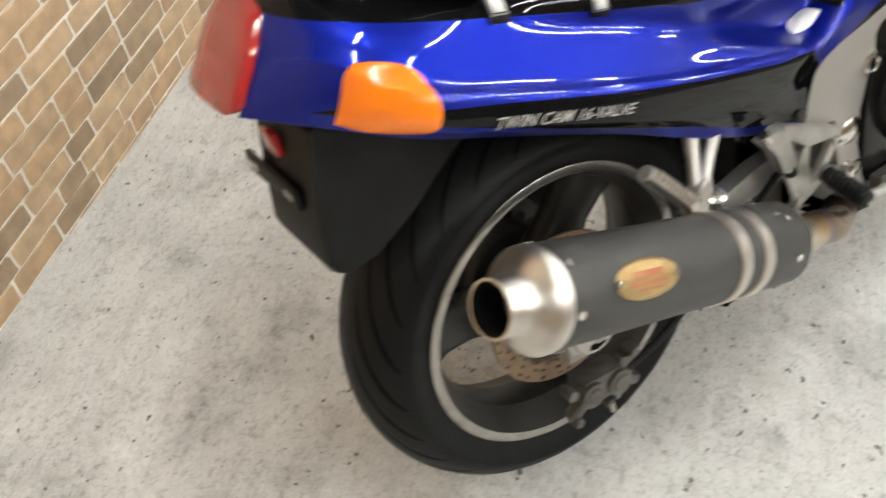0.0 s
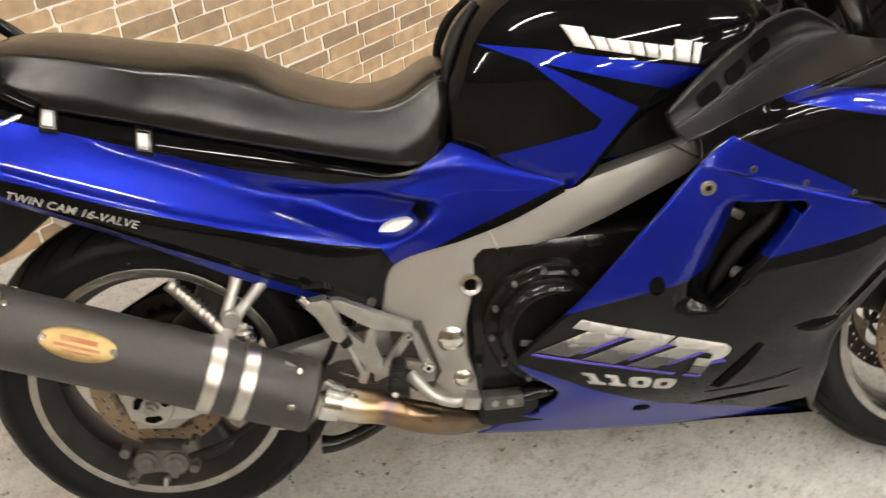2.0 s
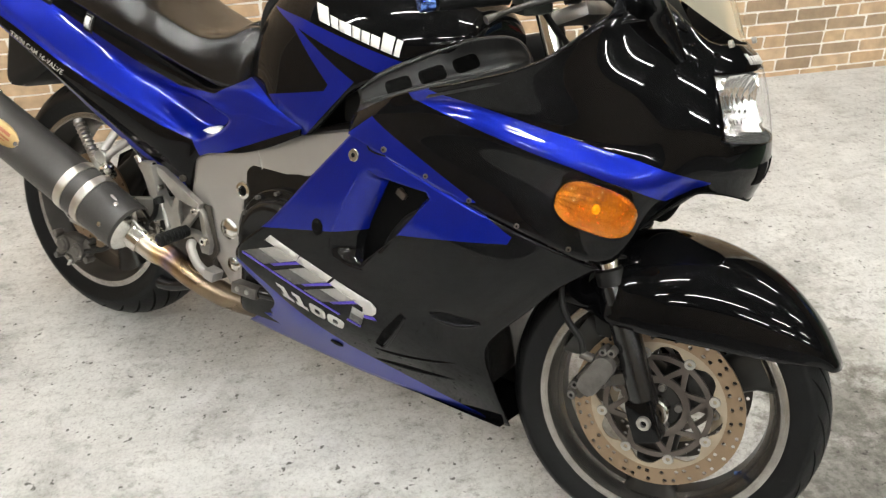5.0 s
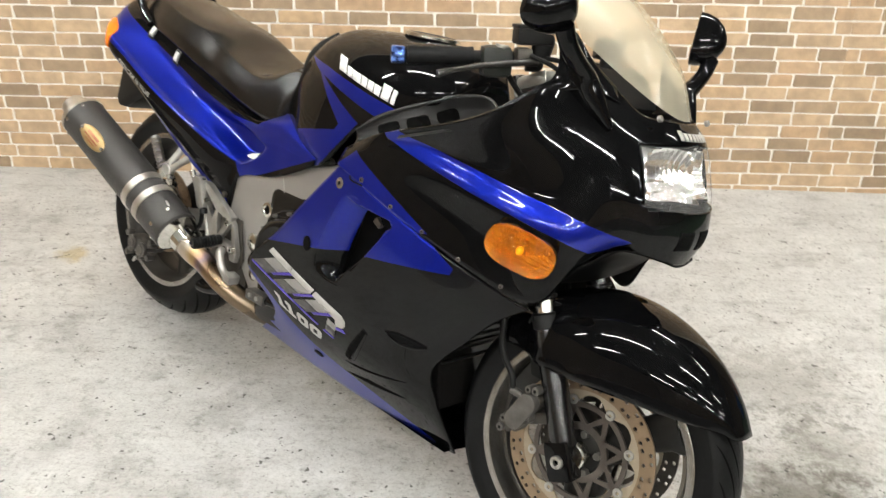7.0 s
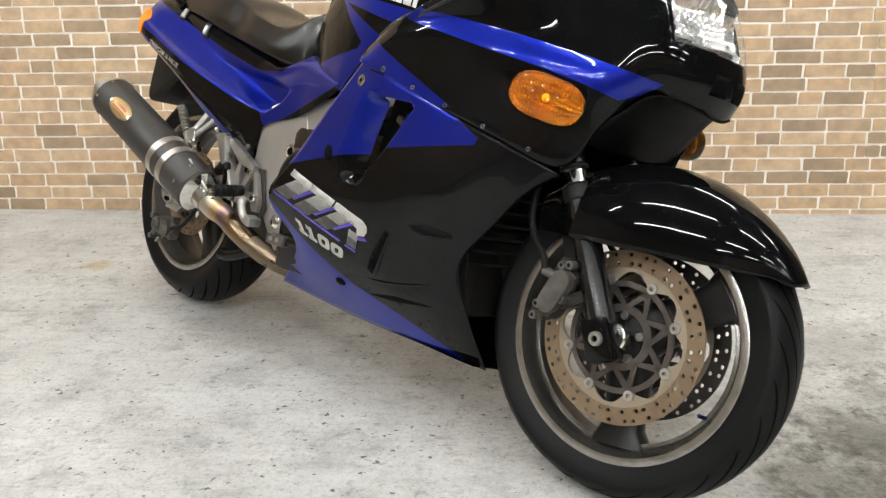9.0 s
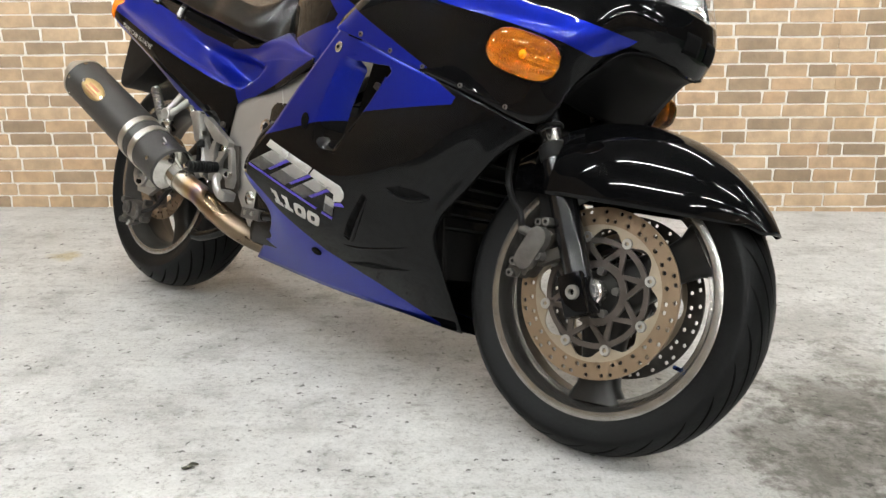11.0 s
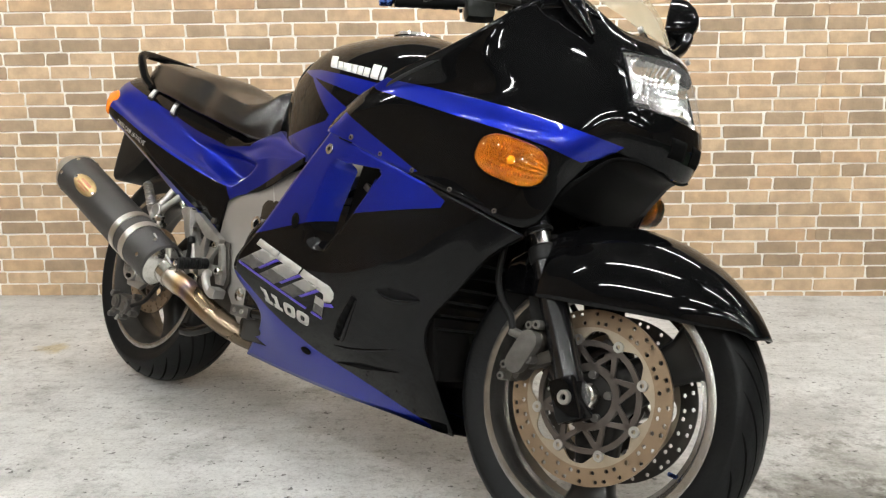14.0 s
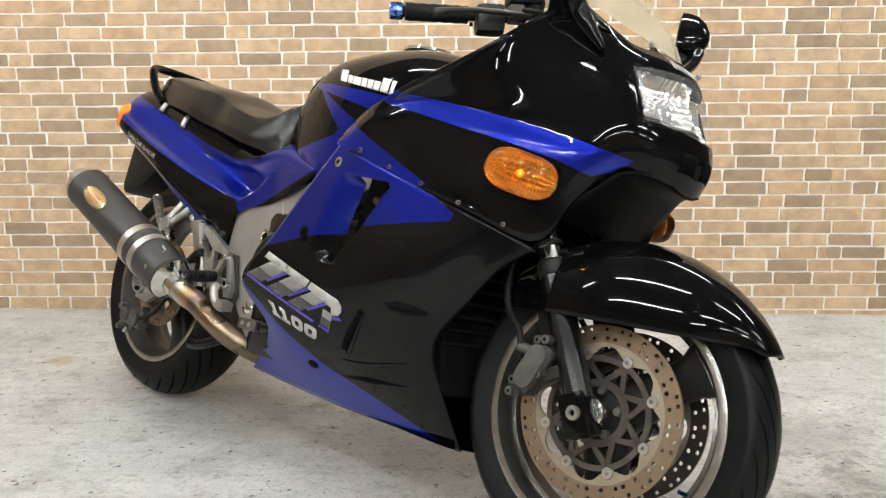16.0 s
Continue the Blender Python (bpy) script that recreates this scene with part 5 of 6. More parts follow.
for dx in (-.015, .012):
    part("mount_bolt", rod((.607 + dx, -.187, .285), (.607 + dx, -.178, .285), 0.006, 12), CAST, eng)
part("air_box", box((.92, 0, .76), (.28, .22, .16), 0.02), PLASTIC, bike)
part("radiator", box((1.15, 0, .37), (.035, .27, .27), 0.006, Matrix.Rotation(radians(-12), 3, "Y")), ENGINE, bike, "dark radiator behind the front wheel")
for i in range(9):
    part("radiator_guard", box((1.165 + 0.004 * i, 0, .26 + .028 * i), (.006, .26, .005), 0.001), PLASTIC, bike)

# intake ducts between tank and fairing
SLOTS = [((.940, .786), (.961, .796)), ((.993, .812), (1.013, .822)), ((1.044, .839), (1.063, .849))]
for s, f in ((-1, right), (1, left)):
    bm = skin(f([[(.878, .205, .772), (.882, .203, .762), (.888, .208, .748), (.90, .235, .734)],
                 [(.925, .192, .815), (.935, .187, .79), (.945, .194, .770), (.955, .25, .758)],
                 [(.995, .155, .856), (1.0, .155, .822), (1.01, .164, .797), (1.02, .260, .786)],
                 [(1.055, .13, .886), (1.056, .122, .846), (1.07, .132, .818), (1.085, .278, .808)],
                 [(1.125, .108, .90), (1.125, .10, .87), (1.14, .12, .845), (1.16, .282, .834)],
                 [(1.165, .115, .880), (1.175, .12, .868), (1.19, .15, .858), (1.215, .273, .855)],
                 [(1.20, .15, .835), (1.21, .17, .838), (1.235, .20, .848), (1.27, .255, .872)]]), 48, 20)
    outward(bm, lambda c: Vector((0, s, 0)))
    duct = part("intake_duct", bm, GREY_PLASTIC, bike, "faded grey slotted air duct")
    pr = Print([duct], s)
    for line in (((.882, .772), (.93, .812), (.997, .853), (1.056, .882)), ((.890, .750), (.945, .772), (1.01, .800), (1.07, .822), (1.13, .848))):
        part("duct_rim", tube([pr.at(x, z)[0] for x, z in line], [.002] + [.0045] * (len(line) - 2) + [.002], 10, 30), GREY_PLASTIC, duct)
    thicken(duct, 0.005)
    for (x1, z1), (x2, z2) in SLOTS:
        d = Vector((x2 - x1, z2 - z1)).normalized()
        nrm = Vector((-d.y, d.x))
        outline = []
        for k in range(20):
            a = 2 * math.pi * k / 20
            e = Vector((x2, z2)) if math.cos(a) > 0 else Vector((x1, z1))
            q = e + d * 0.011 * math.copysign(abs(math.cos(a)) ** 0.7, math.cos(a)) + nrm * 0.0135 * math.copysign(abs(math.sin(a)) ** 0.7, math.sin(a))
            outline.append((q.x, q.y))
        thicken(part("duct_slot", pr.lay([outline], 0.0012, 0.01), GROOVE, duct), 0.0006, 0)

# slot and recess: flat black patches paint the shade of dents not modelled
thicken(part("flank_slot", side_print.lay([FLANK], 0.0012), GROOVE, bike, "flat dark patch for the shade in a long fairing slot"), 0.0008, 0)
part("flank_lip", tube([side_print.at(x, z)[0] for x, z in ((1.044, .372), (1.016, .323), (.988, .283), (.968, .286))], [.002, .004, .004, .002], 10, 20), BLACK, bike)
thicken(part("flank_recess", side_print.lay([RECESS], 0.0012), GROOVE, bike, "flat dark patch for the shade in a small fairing recess"), 0.0008, 0)
part("recess_lip", tube([side_print.at(x, z)[0] for x, z in ((1.10, .394), (1.127, .386), (1.160, .387), (1.186, .394))], [.002, .005, .006, .003], 10, 20), BLACK, bike)
thicken(part("belly_gap", side_print.lay([GAP], 0.0012), GROOVE, bike, "dark gap above the belly stripe"), 0.0008, 0)
part("flank_crease", tube([side_print.at(x, z)[0] for x, z in ((.960, .268), (1.0, .268), (1.05, .274), (1.10, .283), (1.137, .292))], [.001, .003, .003, .003, .001], 10, 24), BLACK, bike)
part("panel_seam", tube([side_print.at(x, z)[0] + Vector((0, .0006, 0)) for x, z in ((.905, .708), (.95, .692), (.994, .680), (1.07, .655), (1.162, .627), (1.25, .597), (1.32, .574))], 0.0016, 8, 40), GROOVE, bike)
# fasteners on the fairing
for x, z, r in ((.923, .667, .012), (.989, .692, .0055), (1.075, .662, .0045), (1.158, .636, .0045), (1.244, .608, .0045), (1.329, .581, .0045)):
    src = side_print if r > .01 else cowl_print
    b = part("fairing_bolt", src.bolt(x, z, r, 0.003), SPIDER if r < .01 else RIM, bike)
    p, n = src.at(x, z)
    part("bolt_socket", rod(p, p + n * 0.0034, r * 0.42, 6), GROOVE, b)
thicken(part("fairing_hole", side_print.lay([[(.849 + .013 * math.cos(2 * math.pi * k / 16), .511 + .017 * math.sin(2 * math.pi * k / 16)) for k in range(16)]], 0.0015), GROOVE, bike), 0.001, 0)
thicken(part("belly_hole", side_print.lay([[(.855 + .016 * math.cos(2 * math.pi * k / 12), .238 + .008 * math.sin(2 * math.pi * k / 12)) for k in range(12)]], 0.0015), GROOVE, bike), 0.001, 0)
part("inner_bolt", rod((1.0, -.225, .50), (.995, -.21, .50), 0.011, 16), ALLOY, bike)
for s in (-1, 1):
    p = nose_at(s * .097, .943)
    part("screen_screw", rod(p + Vector((-.003, 0, -.001)), p + Vector((.004, 0, .002)), 0.006, 12), ALLOY, bike)


# small plain blocks of the maker's print above the lamp
for k in range(8):
    y0, y1 = -.052 + .013 * k, -.052 + .013 * k + (.0105 if k else .0115)
    bm = bmesh.new()
    grid_faces(bm, [[nose_at(y, z) + Vector((.0012, 0, .0004)) for y in (y0, (y0 + y1) / 2, y1)] for z in (.9125, .919, .925 if k not in (0, 6) else .928)])
    thicken(part("nose_print", bm, PALE, bike, "small pale block print"), 0.0004, 0)


# front indicators
def indicator(s):
    bm = bmesh.new()
    rows = []
    n = 24
    for i in range(n + 1):
        u = -1 + 2 * i / n
        k = (1 - abs(u) ** 3.2) ** 0.5
        ring = []
        for q in range(24):
            a = 2 * math.pi * q / 24
            ring.append((u * 0.070, math.copysign(abs(math.sin(a)) ** 0.8, math.sin(a)) * 0.037 * k, math.copysign(abs(math.cos(a)) ** 0.8, math.cos(a)) * 0.039 * k))
        rows.append(ring)
    grid_faces(bm, rows, close_v=True)
    bmesh.ops.remove_doubles(bm, verts=bm.verts[:], dist=1e-5)
    bmesh.ops.recalc_face_normals(bm, faces=bm.faces[:])
    ob = part("front_indicator", bm, AMBER_SHELL, bike, "clear amber front turn signal")
    ob.visible_shadow = False
    # ribbed dish and bulb behind the clear shell
    inner = bmesh.new()
    rows = []
    for i in range(49):
        u = -1 + 2 * i / 48
        k = (1 - abs(u) ** 3.2) ** 0.5
        row = []
        for q in range(17):
            v = -1 + q / 8
            deep = (1 - u * u) * (1 - v * v)
            row.append((u * 0.062, s * (-0.002 - 0.016 * deep + 0.0022 * (i % 2) + 0.0018 * (q % 2)), v * 0.031 * k))
        rows.append(row)
    grid_faces(inner, rows)
    bmesh.ops.remove_doubles(inner, verts=inner.verts[:], dist=1e-5)
    part("inner_reflector", inner, AMBER_DISH, ob, "ribbed reflector behind the lens", smooth=False)
    part("bulb", lathe([(0.0, -0.010), (0.005, -0.008), (0.007, -0.003), (0.007, 0.003), (0.005, 0.008), (0.0, 0.010)], 16), AMBER_BULB, ob, "yellow bulb")
    ob.matrix_basis = Matrix.Translation((1.372, s * .234, .669)) @ Matrix.Rotation(radians(-s * 24), 4, "Z") @ Matrix.Rotation(radians(13), 4, "Y")
    part("indicator_base", box((0, -s * 0.030, 0), (0.10, 0.02, 0.05), 0.008), PLASTIC, ob)
    return ob


for s in (-1, 1):
    indicator(s)


# mirrors
def mirror(s):
    bm = bmesh.new()
    rows = []
    for x, k in ((-.026, .92), (-.024, 1.0), (-.010, .99), (.010, .88), (.028, .62), (.038, .3), (.041, .08)):
        rows.append([(x, (0.041 * math.cos(a) * (1.0 - 0.5 * math.sin(a)) * (1.15 if math.cos(a) * s > 0 else 0.9)) * k, 0.056 * math.copysign(abs(math.sin(a)) ** 0.95, math.sin(a)) * k) for a in [2 * math.pi * q / 28 for q in range(28)]])
    vs = grid_faces(bm, rows, close_v=True)
    bm.faces.new(vs[-1])
    bm.faces.new(vs[0][::-1])
    bmesh.ops.recalc_face_normals(bm, faces=bm.faces[:])
    ob = part("mirror", bm, BLACK, bike, "black rear-view mirror on a stalk")
    ob.matrix_basis = Matrix.Translation((1.366, s * .288, 1.098)) @ Matrix.Rotation(radians(s * 24), 4, "Z")
    bm = bmesh.new()
    bm.faces.new([bm.verts.new((-.0272, 0.038 * math.cos(a) * (1.0 - 0.5 * math.sin(a)) * (1.12 if math.cos(a) * s > 0 else 0.88), 0.051 * math.copysign(abs(math.sin(a)) ** 0.95, math.sin(a)))) for a in [-2 * math.pi * q / 28 for q in range(28)]])
    part("mirror_glass", bm, MIRROR, ob, "mirror glass")
    part("mirror_stalk", tube([(1.388, s * .285, 1.06), (1.392, s * .262, 1.03), (1.395, s * .228, 1.005), (1.398, s * .198, .985), (1.415, s * .183, .955), (1.448, s * .166, .912)], [.017, .016, .017, .019, .018, .006], 14, 28), BLACK, bike)
    return ob


for s in (-1, 1):
    mirror(s)

# handlebars
for s in (-1, 1):
    a, b = Vector((1.078, s * .322, .955)), Vector((1.25, s * .12, 1.0))
    d = (b - a).normalized()
    bar = part("handlebar", rod(a, b, 0.011, 16), PLASTIC, bike, "black handlebar")
    part("grip", tube([a + d * (0.012 + 0.011 * i) for i in range(12)], [0.0165 + 0.0012 * (i % 2) for i in range(12)], 18), RUBBER, bar, "black rubber grip")
    part("bar_end", rod(a - d * 0.018, a + d * 0.008, 0.0165, 18), BLUE_ANODISED, bar, "blue anodised bar end weight")
    housing = part("switch_housing", box(a + d * 0.178 + Vector((0, 0, -.008)), (0.058, 0.052, 0.058), 0.014, d.to_track_quat("X", "Z").to_matrix()), SWITCH, bar, "dark olive switch housing")
    part("housing_screw", rod(a + d * 0.17 + Vector((-.012, s * .022, -.024)), a + d * 0.17 + Vector((-.014, s * .026, -.025)), 0.004, 10), GROOVE, housing)
    part("switch_button", box(a + d * 0.185 + Vector((-.026, 0, .006)), (0.010, 0.014, 0.010), 0.003, d.to_track_quat("X", "Z").to_matrix()), PLASTIC, housing)
    jar = part("fluid_reservoir", box((1.228, s * .140, 1.034), (0.068, 0.056, 0.030), 0.006, d.to_track_quat("X", "Z").to_matrix()), PLASTIC, bar, "square black fluid reservoir")
    part("lid", box((1.228, s * .140, 1.052), (0.074, 0.062, 0.008), 0.003, d.to_track_quat("X", "Z").to_matrix()), PLASTIC, jar)
    part("lever_perch", box(a + d * 0.215 + Vector((.015, 0, .004)), (0.03, 0.04, 0.032), 0.006, d.to_track_quat("X", "Z").to_matrix()), DARK_METAL, bar)
    tank_ = part("reservoir", lathe([(0.0, -0.026), (0.015, -0.026), (0.019, -0.02), (0.020, 0.012), (0.016, 0.022), (0.0, 0.026)], 20), PLASTIC, bar)
    tank_.matrix_basis = Matrix.Translation((1.245, s * .125, 1.02)) @ Matrix.Rotation(radians(80), 4, "X")
    part("reservoir_hose", tube([(1.245, s * .125, 1.0), (1.25, s * .13, .98), (1.235, s * .15, .975)], 0.006, 10, 12), PLASTIC, bar)
    nut = part("perch_cap", lathe([(0.0, -0.005), (0.010, -0.005), (0.0125, -0.003), (0.0125, 0.005), (0.0, 0.005)], 20), ALLOY, bar)
    nut.matrix_basis = Matrix.Translation((1.203, s * .192, 1.004)) @ Matrix.Rotation(radians(90), 4, "X")
    part("cable_guide", tube([(1.19, s * .17, .985), (1.20, s * .15, .955), (1.215, s * .13, .93), (1.235, s * .10, .90)], 0.0055, 10, 16), PLASTIC, bar)
    part("lever", tube([(1.262, s * .155, .99), (1.245, s * .20, .982), (1.222, s * .26, .968), (1.20, s * .31, .952), (1.186, s * .335, .940)], [.007, .006, .005, .0045, .007], 10, 20), LEVER, bar, "worn dark lever")
part("top_clamp", box((1.235, 0, .955), (0.07, 0.25, 0.028), 0.01, Matrix.Rotation(radians(-25), 3, "Y")), CAST, bike)
for i, (y0, y1) in enumerate(((-.17, -.06), (-.13, .02), (.14, -.02))):
    part("cable", tube([(1.255, y0, 1.0), (1.31, y0 * .9, .985 + .01 * i), (1.33, y1, .93), (1.28, y1, .86), (1.20, y1, .82)], 0.0045, 8, 26), PLASTIC, bike)

# muffler and exhaust
MA, MB = Vector((-.171, -.255, .557)), Vector((.287, -.203, .347))
AX = (MB - MA).normalized()
UP = Vector((0, 0, 1)) - AX * AX.z
UP.normalize()
OUT = AX.cross(UP)
if OUT.y > 0:
    OUT = -OUT


def on_can(d, deg, r=0.061):
    a = radians(deg)
    return MA + AX * d + (OUT * math.cos(a) + UP * math.sin(a)) * r


muf = part("muffler", rod(MA, MB, 0.061, 48), CARBON, bike, "dark carbon muffler with steel bands and a gold plate")
part("end_cap", tube([MA + AX * 0.012, MA + AX * 0.002, MA - AX * 0.003, MA - AX * 0.008, MA - AX * 0.015, MA - AX * 0.021, MA - AX * 0.026, MA - AX * 0.052], [0.0622, 0.0625, 0.060, 0.054, 0.043, 0.0365, 0.0345, 0.0338], 40, 0, None, False), BRUSHED, muf, "brushed steel tail cone with a short outlet")
part("tail_bore", tube([MA - AX * 0.0519, MA - AX * 0.004], [0.0305, 0.0305], 28, 0, None, False), GROOVE, muf)
bm = lathe([(0.0305, 0.0), (0.0338, 0.0)], 28)
lip = part("tail_lip", bm, CHROME, muf)
lip.matrix_basis = Matrix.Translation(MA - AX * 0.052) @ AX.to_track_quat("Y", "Z").to_matrix().to_4x4()
for d in (0.325, 0.378):
    part("band", tube([MA + AX * d, MA + AX * (d + 0.0005), MA + AX * (d + 0.0215), MA + AX * (d + 0.022)], [0.0615, 0.0635, 0.0635, 0.0615], 44), BRUSHED, muf, "polished steel strap")
for d in (0.022, 0.465):
    for deg in (-50, 5, 60, 120, 180, 240):
        p = on_can(d, deg)
        n = (on_can(d, deg, 1) - on_can(d, deg, 0)).normalized()
        part("rivet", rod(p - n * 0.002, p + n * 0.0028, 0.0058, 12), CHROME, muf)
# oval plate on the can
rows = []
for j in range(9):
    v = -1 + j / 4
    row = []
    for i in range(25):
        u = -1 + i / 12
        w = 0.024 * math.sqrt(max(0, 1 - u * u)) * v
        row.append(on_can(0.135 + 0.056 * u, 26 + math.degrees(w / 0.061), 0.0622))
    rows.append(row)
bm = bmesh.new()
grid_faces(bm, rows)
thicken(part("maker_plate", bm, BRASS, muf, "oval gold maker plate with worn print"), 0.0012, 0)
for lo, hi, a0, a1 in ((-.6, .6, 2, 9), (-.75, .72, -6, -2), (-.45, .5, -12, -9.5)):
    bm = bmesh.new()
    grid_faces(bm, [[on_can(0.135 + 0.045 * (lo + (hi - lo) * i / 10), 26 + a0 + (a1 - a0) * j, 0.0636) for i in range(11)] for j in range(2)])
    part("plate_print", bm, PRINT_RED, muf)
for u in (-.9, .9):
    p, n = on_can(0.135 + 0.056 * u, 26, 0.0625), (on_can(0.135 + 0.056 * u, 26, 1) - on_can(0.135 + 0.056 * u, 26, 0)).normalized()
    part("rivet", rod(p, p + n * 0.003, 0.0055, 12), CHROME, muf)
part("inlet_collar", tube([MB - AX * 0.002, MB + AX * 0.012, MB + AX * 0.014, MB + AX * 0.045], [0.058, 0.040, 0.035, 0.034], 32), CHROME, muf)
part("exhaust_pipe", tube([MB + AX * 0.03, MB + AX * 0.075, (.395, -.187, .303), (.455, -.172, .270), (.515, -.14, .236), (.58, -.10, .215), (.70, -.06, .205)], [0.030, 0.029, 0.028, 0.028, 0.028, 0.028, 0.028], 28, 48), PIPE, bike, "heat-tinted steel exhaust pipe")
for k, (a, b) in enumerate(((0.44, 70), (0.44, 250))):
    p, q = on_can(a, b, 0.063), on_can(0.545, b - 10, 0.036)
    part("exhaust_spring", tube([p, p * 0.6 + q * 0.4, q], 0.0028, 8), ALLOY, bike)

# muffler of the other side
def across(v):
    return Vector((v.x, -v.y, v.z))


left_muf = part("left_muffler", rod(across(MA), across(MB), 0.061, 40), CARBON, bike, "second dark muffler on the far side")
part("end_cap", tube([across(MA + AX * q) for q in (0.014, 0.002, -0.003, -0.008, -0.021, -0.052)], [0.0622, 0.0625, 0.060, 0.054, 0.0365, 0.0338], 32, 0, None, False), BRUSHED, left_muf)
part("left_pipe", tube([across(MB), (.39, .203, .307), (.47, .18, .265), (.56, .11, .22)], [0.03, 0.029, 0.028, 0.028], 20, 24), PIPE, bike)

# rear foot rest bracket, pegs, pedal
bracket = part("footrest_bracket", plate([(.324, .503), (.346, .502), (.463, .444), (.460, .430), (.395, .442), (.334, .487), (.322, .490)], -.173, .018, bevel=0.005), CAST, bike, "cast alloy footrest bracket of open struts")
for y, t, outline in ((-.171, .014, [(.312, .490), (.329, .490), (.356, .442), (.378, .418), (.388, .444), (.402, .446), (.400, .412), (.411, .375), (.395, .356), (.379, .366), (.353, .412), (.334, .446)]),
                      (-.175, .012, [(.450, .4355), (.465, .4275), (.4195, .3665), (.405, .3755)]),
                      (-.169, .014, [(.4545, .4395), (.4705, .425), (.496, .355), (.491, .332), (.471, .332), (.463, .3505), (.4425, .3635), (.416, .3515), (.390, .3415), (.390, .359), (.4185, .377), (.4475, .378), (.471, .371)])):
    part("bracket_strut", plate(outline, y, t, bevel=0.004), CAST, bracket)
part("heel_guard", plate([(.425, .443), (.478, .4395), (.506, .341), (.488, .308), (.460, .307), (.4255, .339)], -.153, .005, bevel=0.001), DARK_METAL, bracket, "dark heel guard behind the struts")
for x, z, r in ((.324, .5015, .009), (.345, .456, .008), (.4535, .427, .008), (.483, .3645, .010)):
    part("bracket_bolt", lathe([(0.0, -0.006), (r * 0.8, -0.006), (r, -0.004), (r, 0.006)], 18, None, (x, -.175, z)), CHROME, bracket)
    part("bolt_socket", rod((x, -.1816, z), (x, -.176, z), r * 0.45, 6), GROOVE, bracket)
cylinder = part("brake_cylinder", plate([(.283, .507), (.3215, .513), (.333, .506), (.354, .441), (.341, .430), (.3275, .436), (.307, .479)], -.188, .022, bevel=0.007), CAST, bike, "alloy rear brake cylinder")
part("cylinder_union", rod((.296, -.182, .505), (.285, -.184, .520), 0.008, 12), CHROME, cylinder)
part("cylinder_clip", rod((.346, -.177, .436), (.352, -.177, .421), 0.010, 14), PLASTIC, cylinder)
part("push_rod", rod((.344, -.17, .433), (.371, -.17, .364), 0.005, 12), ALLOY, bike)
part("rod_fork", box((.373, -.17, .358), (.014, .016, .024), 0.003, Matrix.Rotation(radians(22), 3, "Y")), CAST, bike)
part("return_spring", tube([(.330 + .0045 * k + .003 * (k % 2), -.176 + .004 * (k % 2), .372 - .0022 * k) for k in range(16)], 0.0014, 6), CHROME, bike)
peg = part("footrest", rod((.434, -.175, .378), (.424, -.253, .368), 0.0135, 16), RUBBER, bike, "black rubber footrest")
for i in range(7):
    p = Vector((.434, -.175, .378)).lerp(Vector((.424, -.253, .368)), 0.2 + 0.11 * i)
    dd = (Vector((.424, -.253, .368)) - Vector((.434, -.175, .378))).normalized()
    part("footrest_rib", rod(p, p + dd * 0.007, 0.0152, 16), RUBBER, peg)
part("footrest_tip", rod((.4243, -.251, .3683), (.423, -.262, .367), 0.006, 10), CHROME, peg)
pedal = part("brake_pedal", tube([(.452, -.180, .355), (.462, -.192, .348), (.488, -.200, .322), (.520, -.204, .309), (.546, -.207, .314)], [.011, .0105, .010, .010, .009], 14, 24), ALLOY, bike, "alloy brake pedal")
part("pedal_pad", box((.549, -.214, .316), (.028, .034, .022), 0.004, Matrix.Rotation(radians(12), 3, "Y")), ALLOY, pedal)
for k in range(5):
    part("pad_rib", box((.5385 + .0052 * k, -.214, .328 - .001 * k), (.0022, .032, .004), 0.0008), ALLOY, pedal)
PEG_A, PEG_B = Vector((.158, -.180, .467)), Vector((.085, -.176, .557))
peg_d = (PEG_B - PEG_A).normalized()
hanger = part("passenger_footrest", tube([PEG_A, PEG_A.lerp(PEG_B, .5), PEG_B], [.012, .012, .0105], 10), BRUSHED, bike, "folded alloy passenger footrest")
for i in range(9):
    part("peg_ridge", box(PEG_A.lerp(PEG_B, .24 + .088 * i) + Vector((.005, -.004, .004)), (.005, .027, .012), 0.0015, Matrix.Rotation(radians(40), 3, "Y")), BRUSHED, hanger)
part("peg_tip", rod(PEG_B - peg_d * .004, PEG_B + peg_d * .006, .0115, 14), ALLOY, hanger)
part("peg_pivot", box((.160, -.178, .464), (.034, .030, .030), 0.008, Matrix.Rotation(radians(-40), 3, "Y")), CAST, hanger)
for a, b in (((.186, -.150, .556), (.164, -.178, .500)), ((.228, -.150, .543), (.176, -.178, .492))):
    part("hanger_arm", tube([a, Vector(a).lerp(Vector(b), .5), b], [.011, .009, .010], 12), ALLOY, hanger)
part("arm_boss", rod((.168, -.168, .494), (.172, -.190, .492), 0.017, 18), CAST, hanger)
bush = part("hanger_bush", lathe([(0.0, -0.020), (0.008, -0.020), (0.010, -0.016), (0.016, -0.014), (0.017, -0.006), (0.013, -0.003), (0.013, 0.004), (0.018, 0.006), (0.018, 0.014), (0.0, 0.014)], 24), CHROME, hanger, "polished muffler bush")
bush.matrix_basis = Matrix.Translation((.188, -.182, .462)) @ Matrix.Rotation(radians(-70), 4, "X")
part("muffler_strap", box((.196, -.196, .446), (.078, .022, .005), 0.0015, Matrix.Rotation(radians(24), 3, "Y")), CAST, hanger)

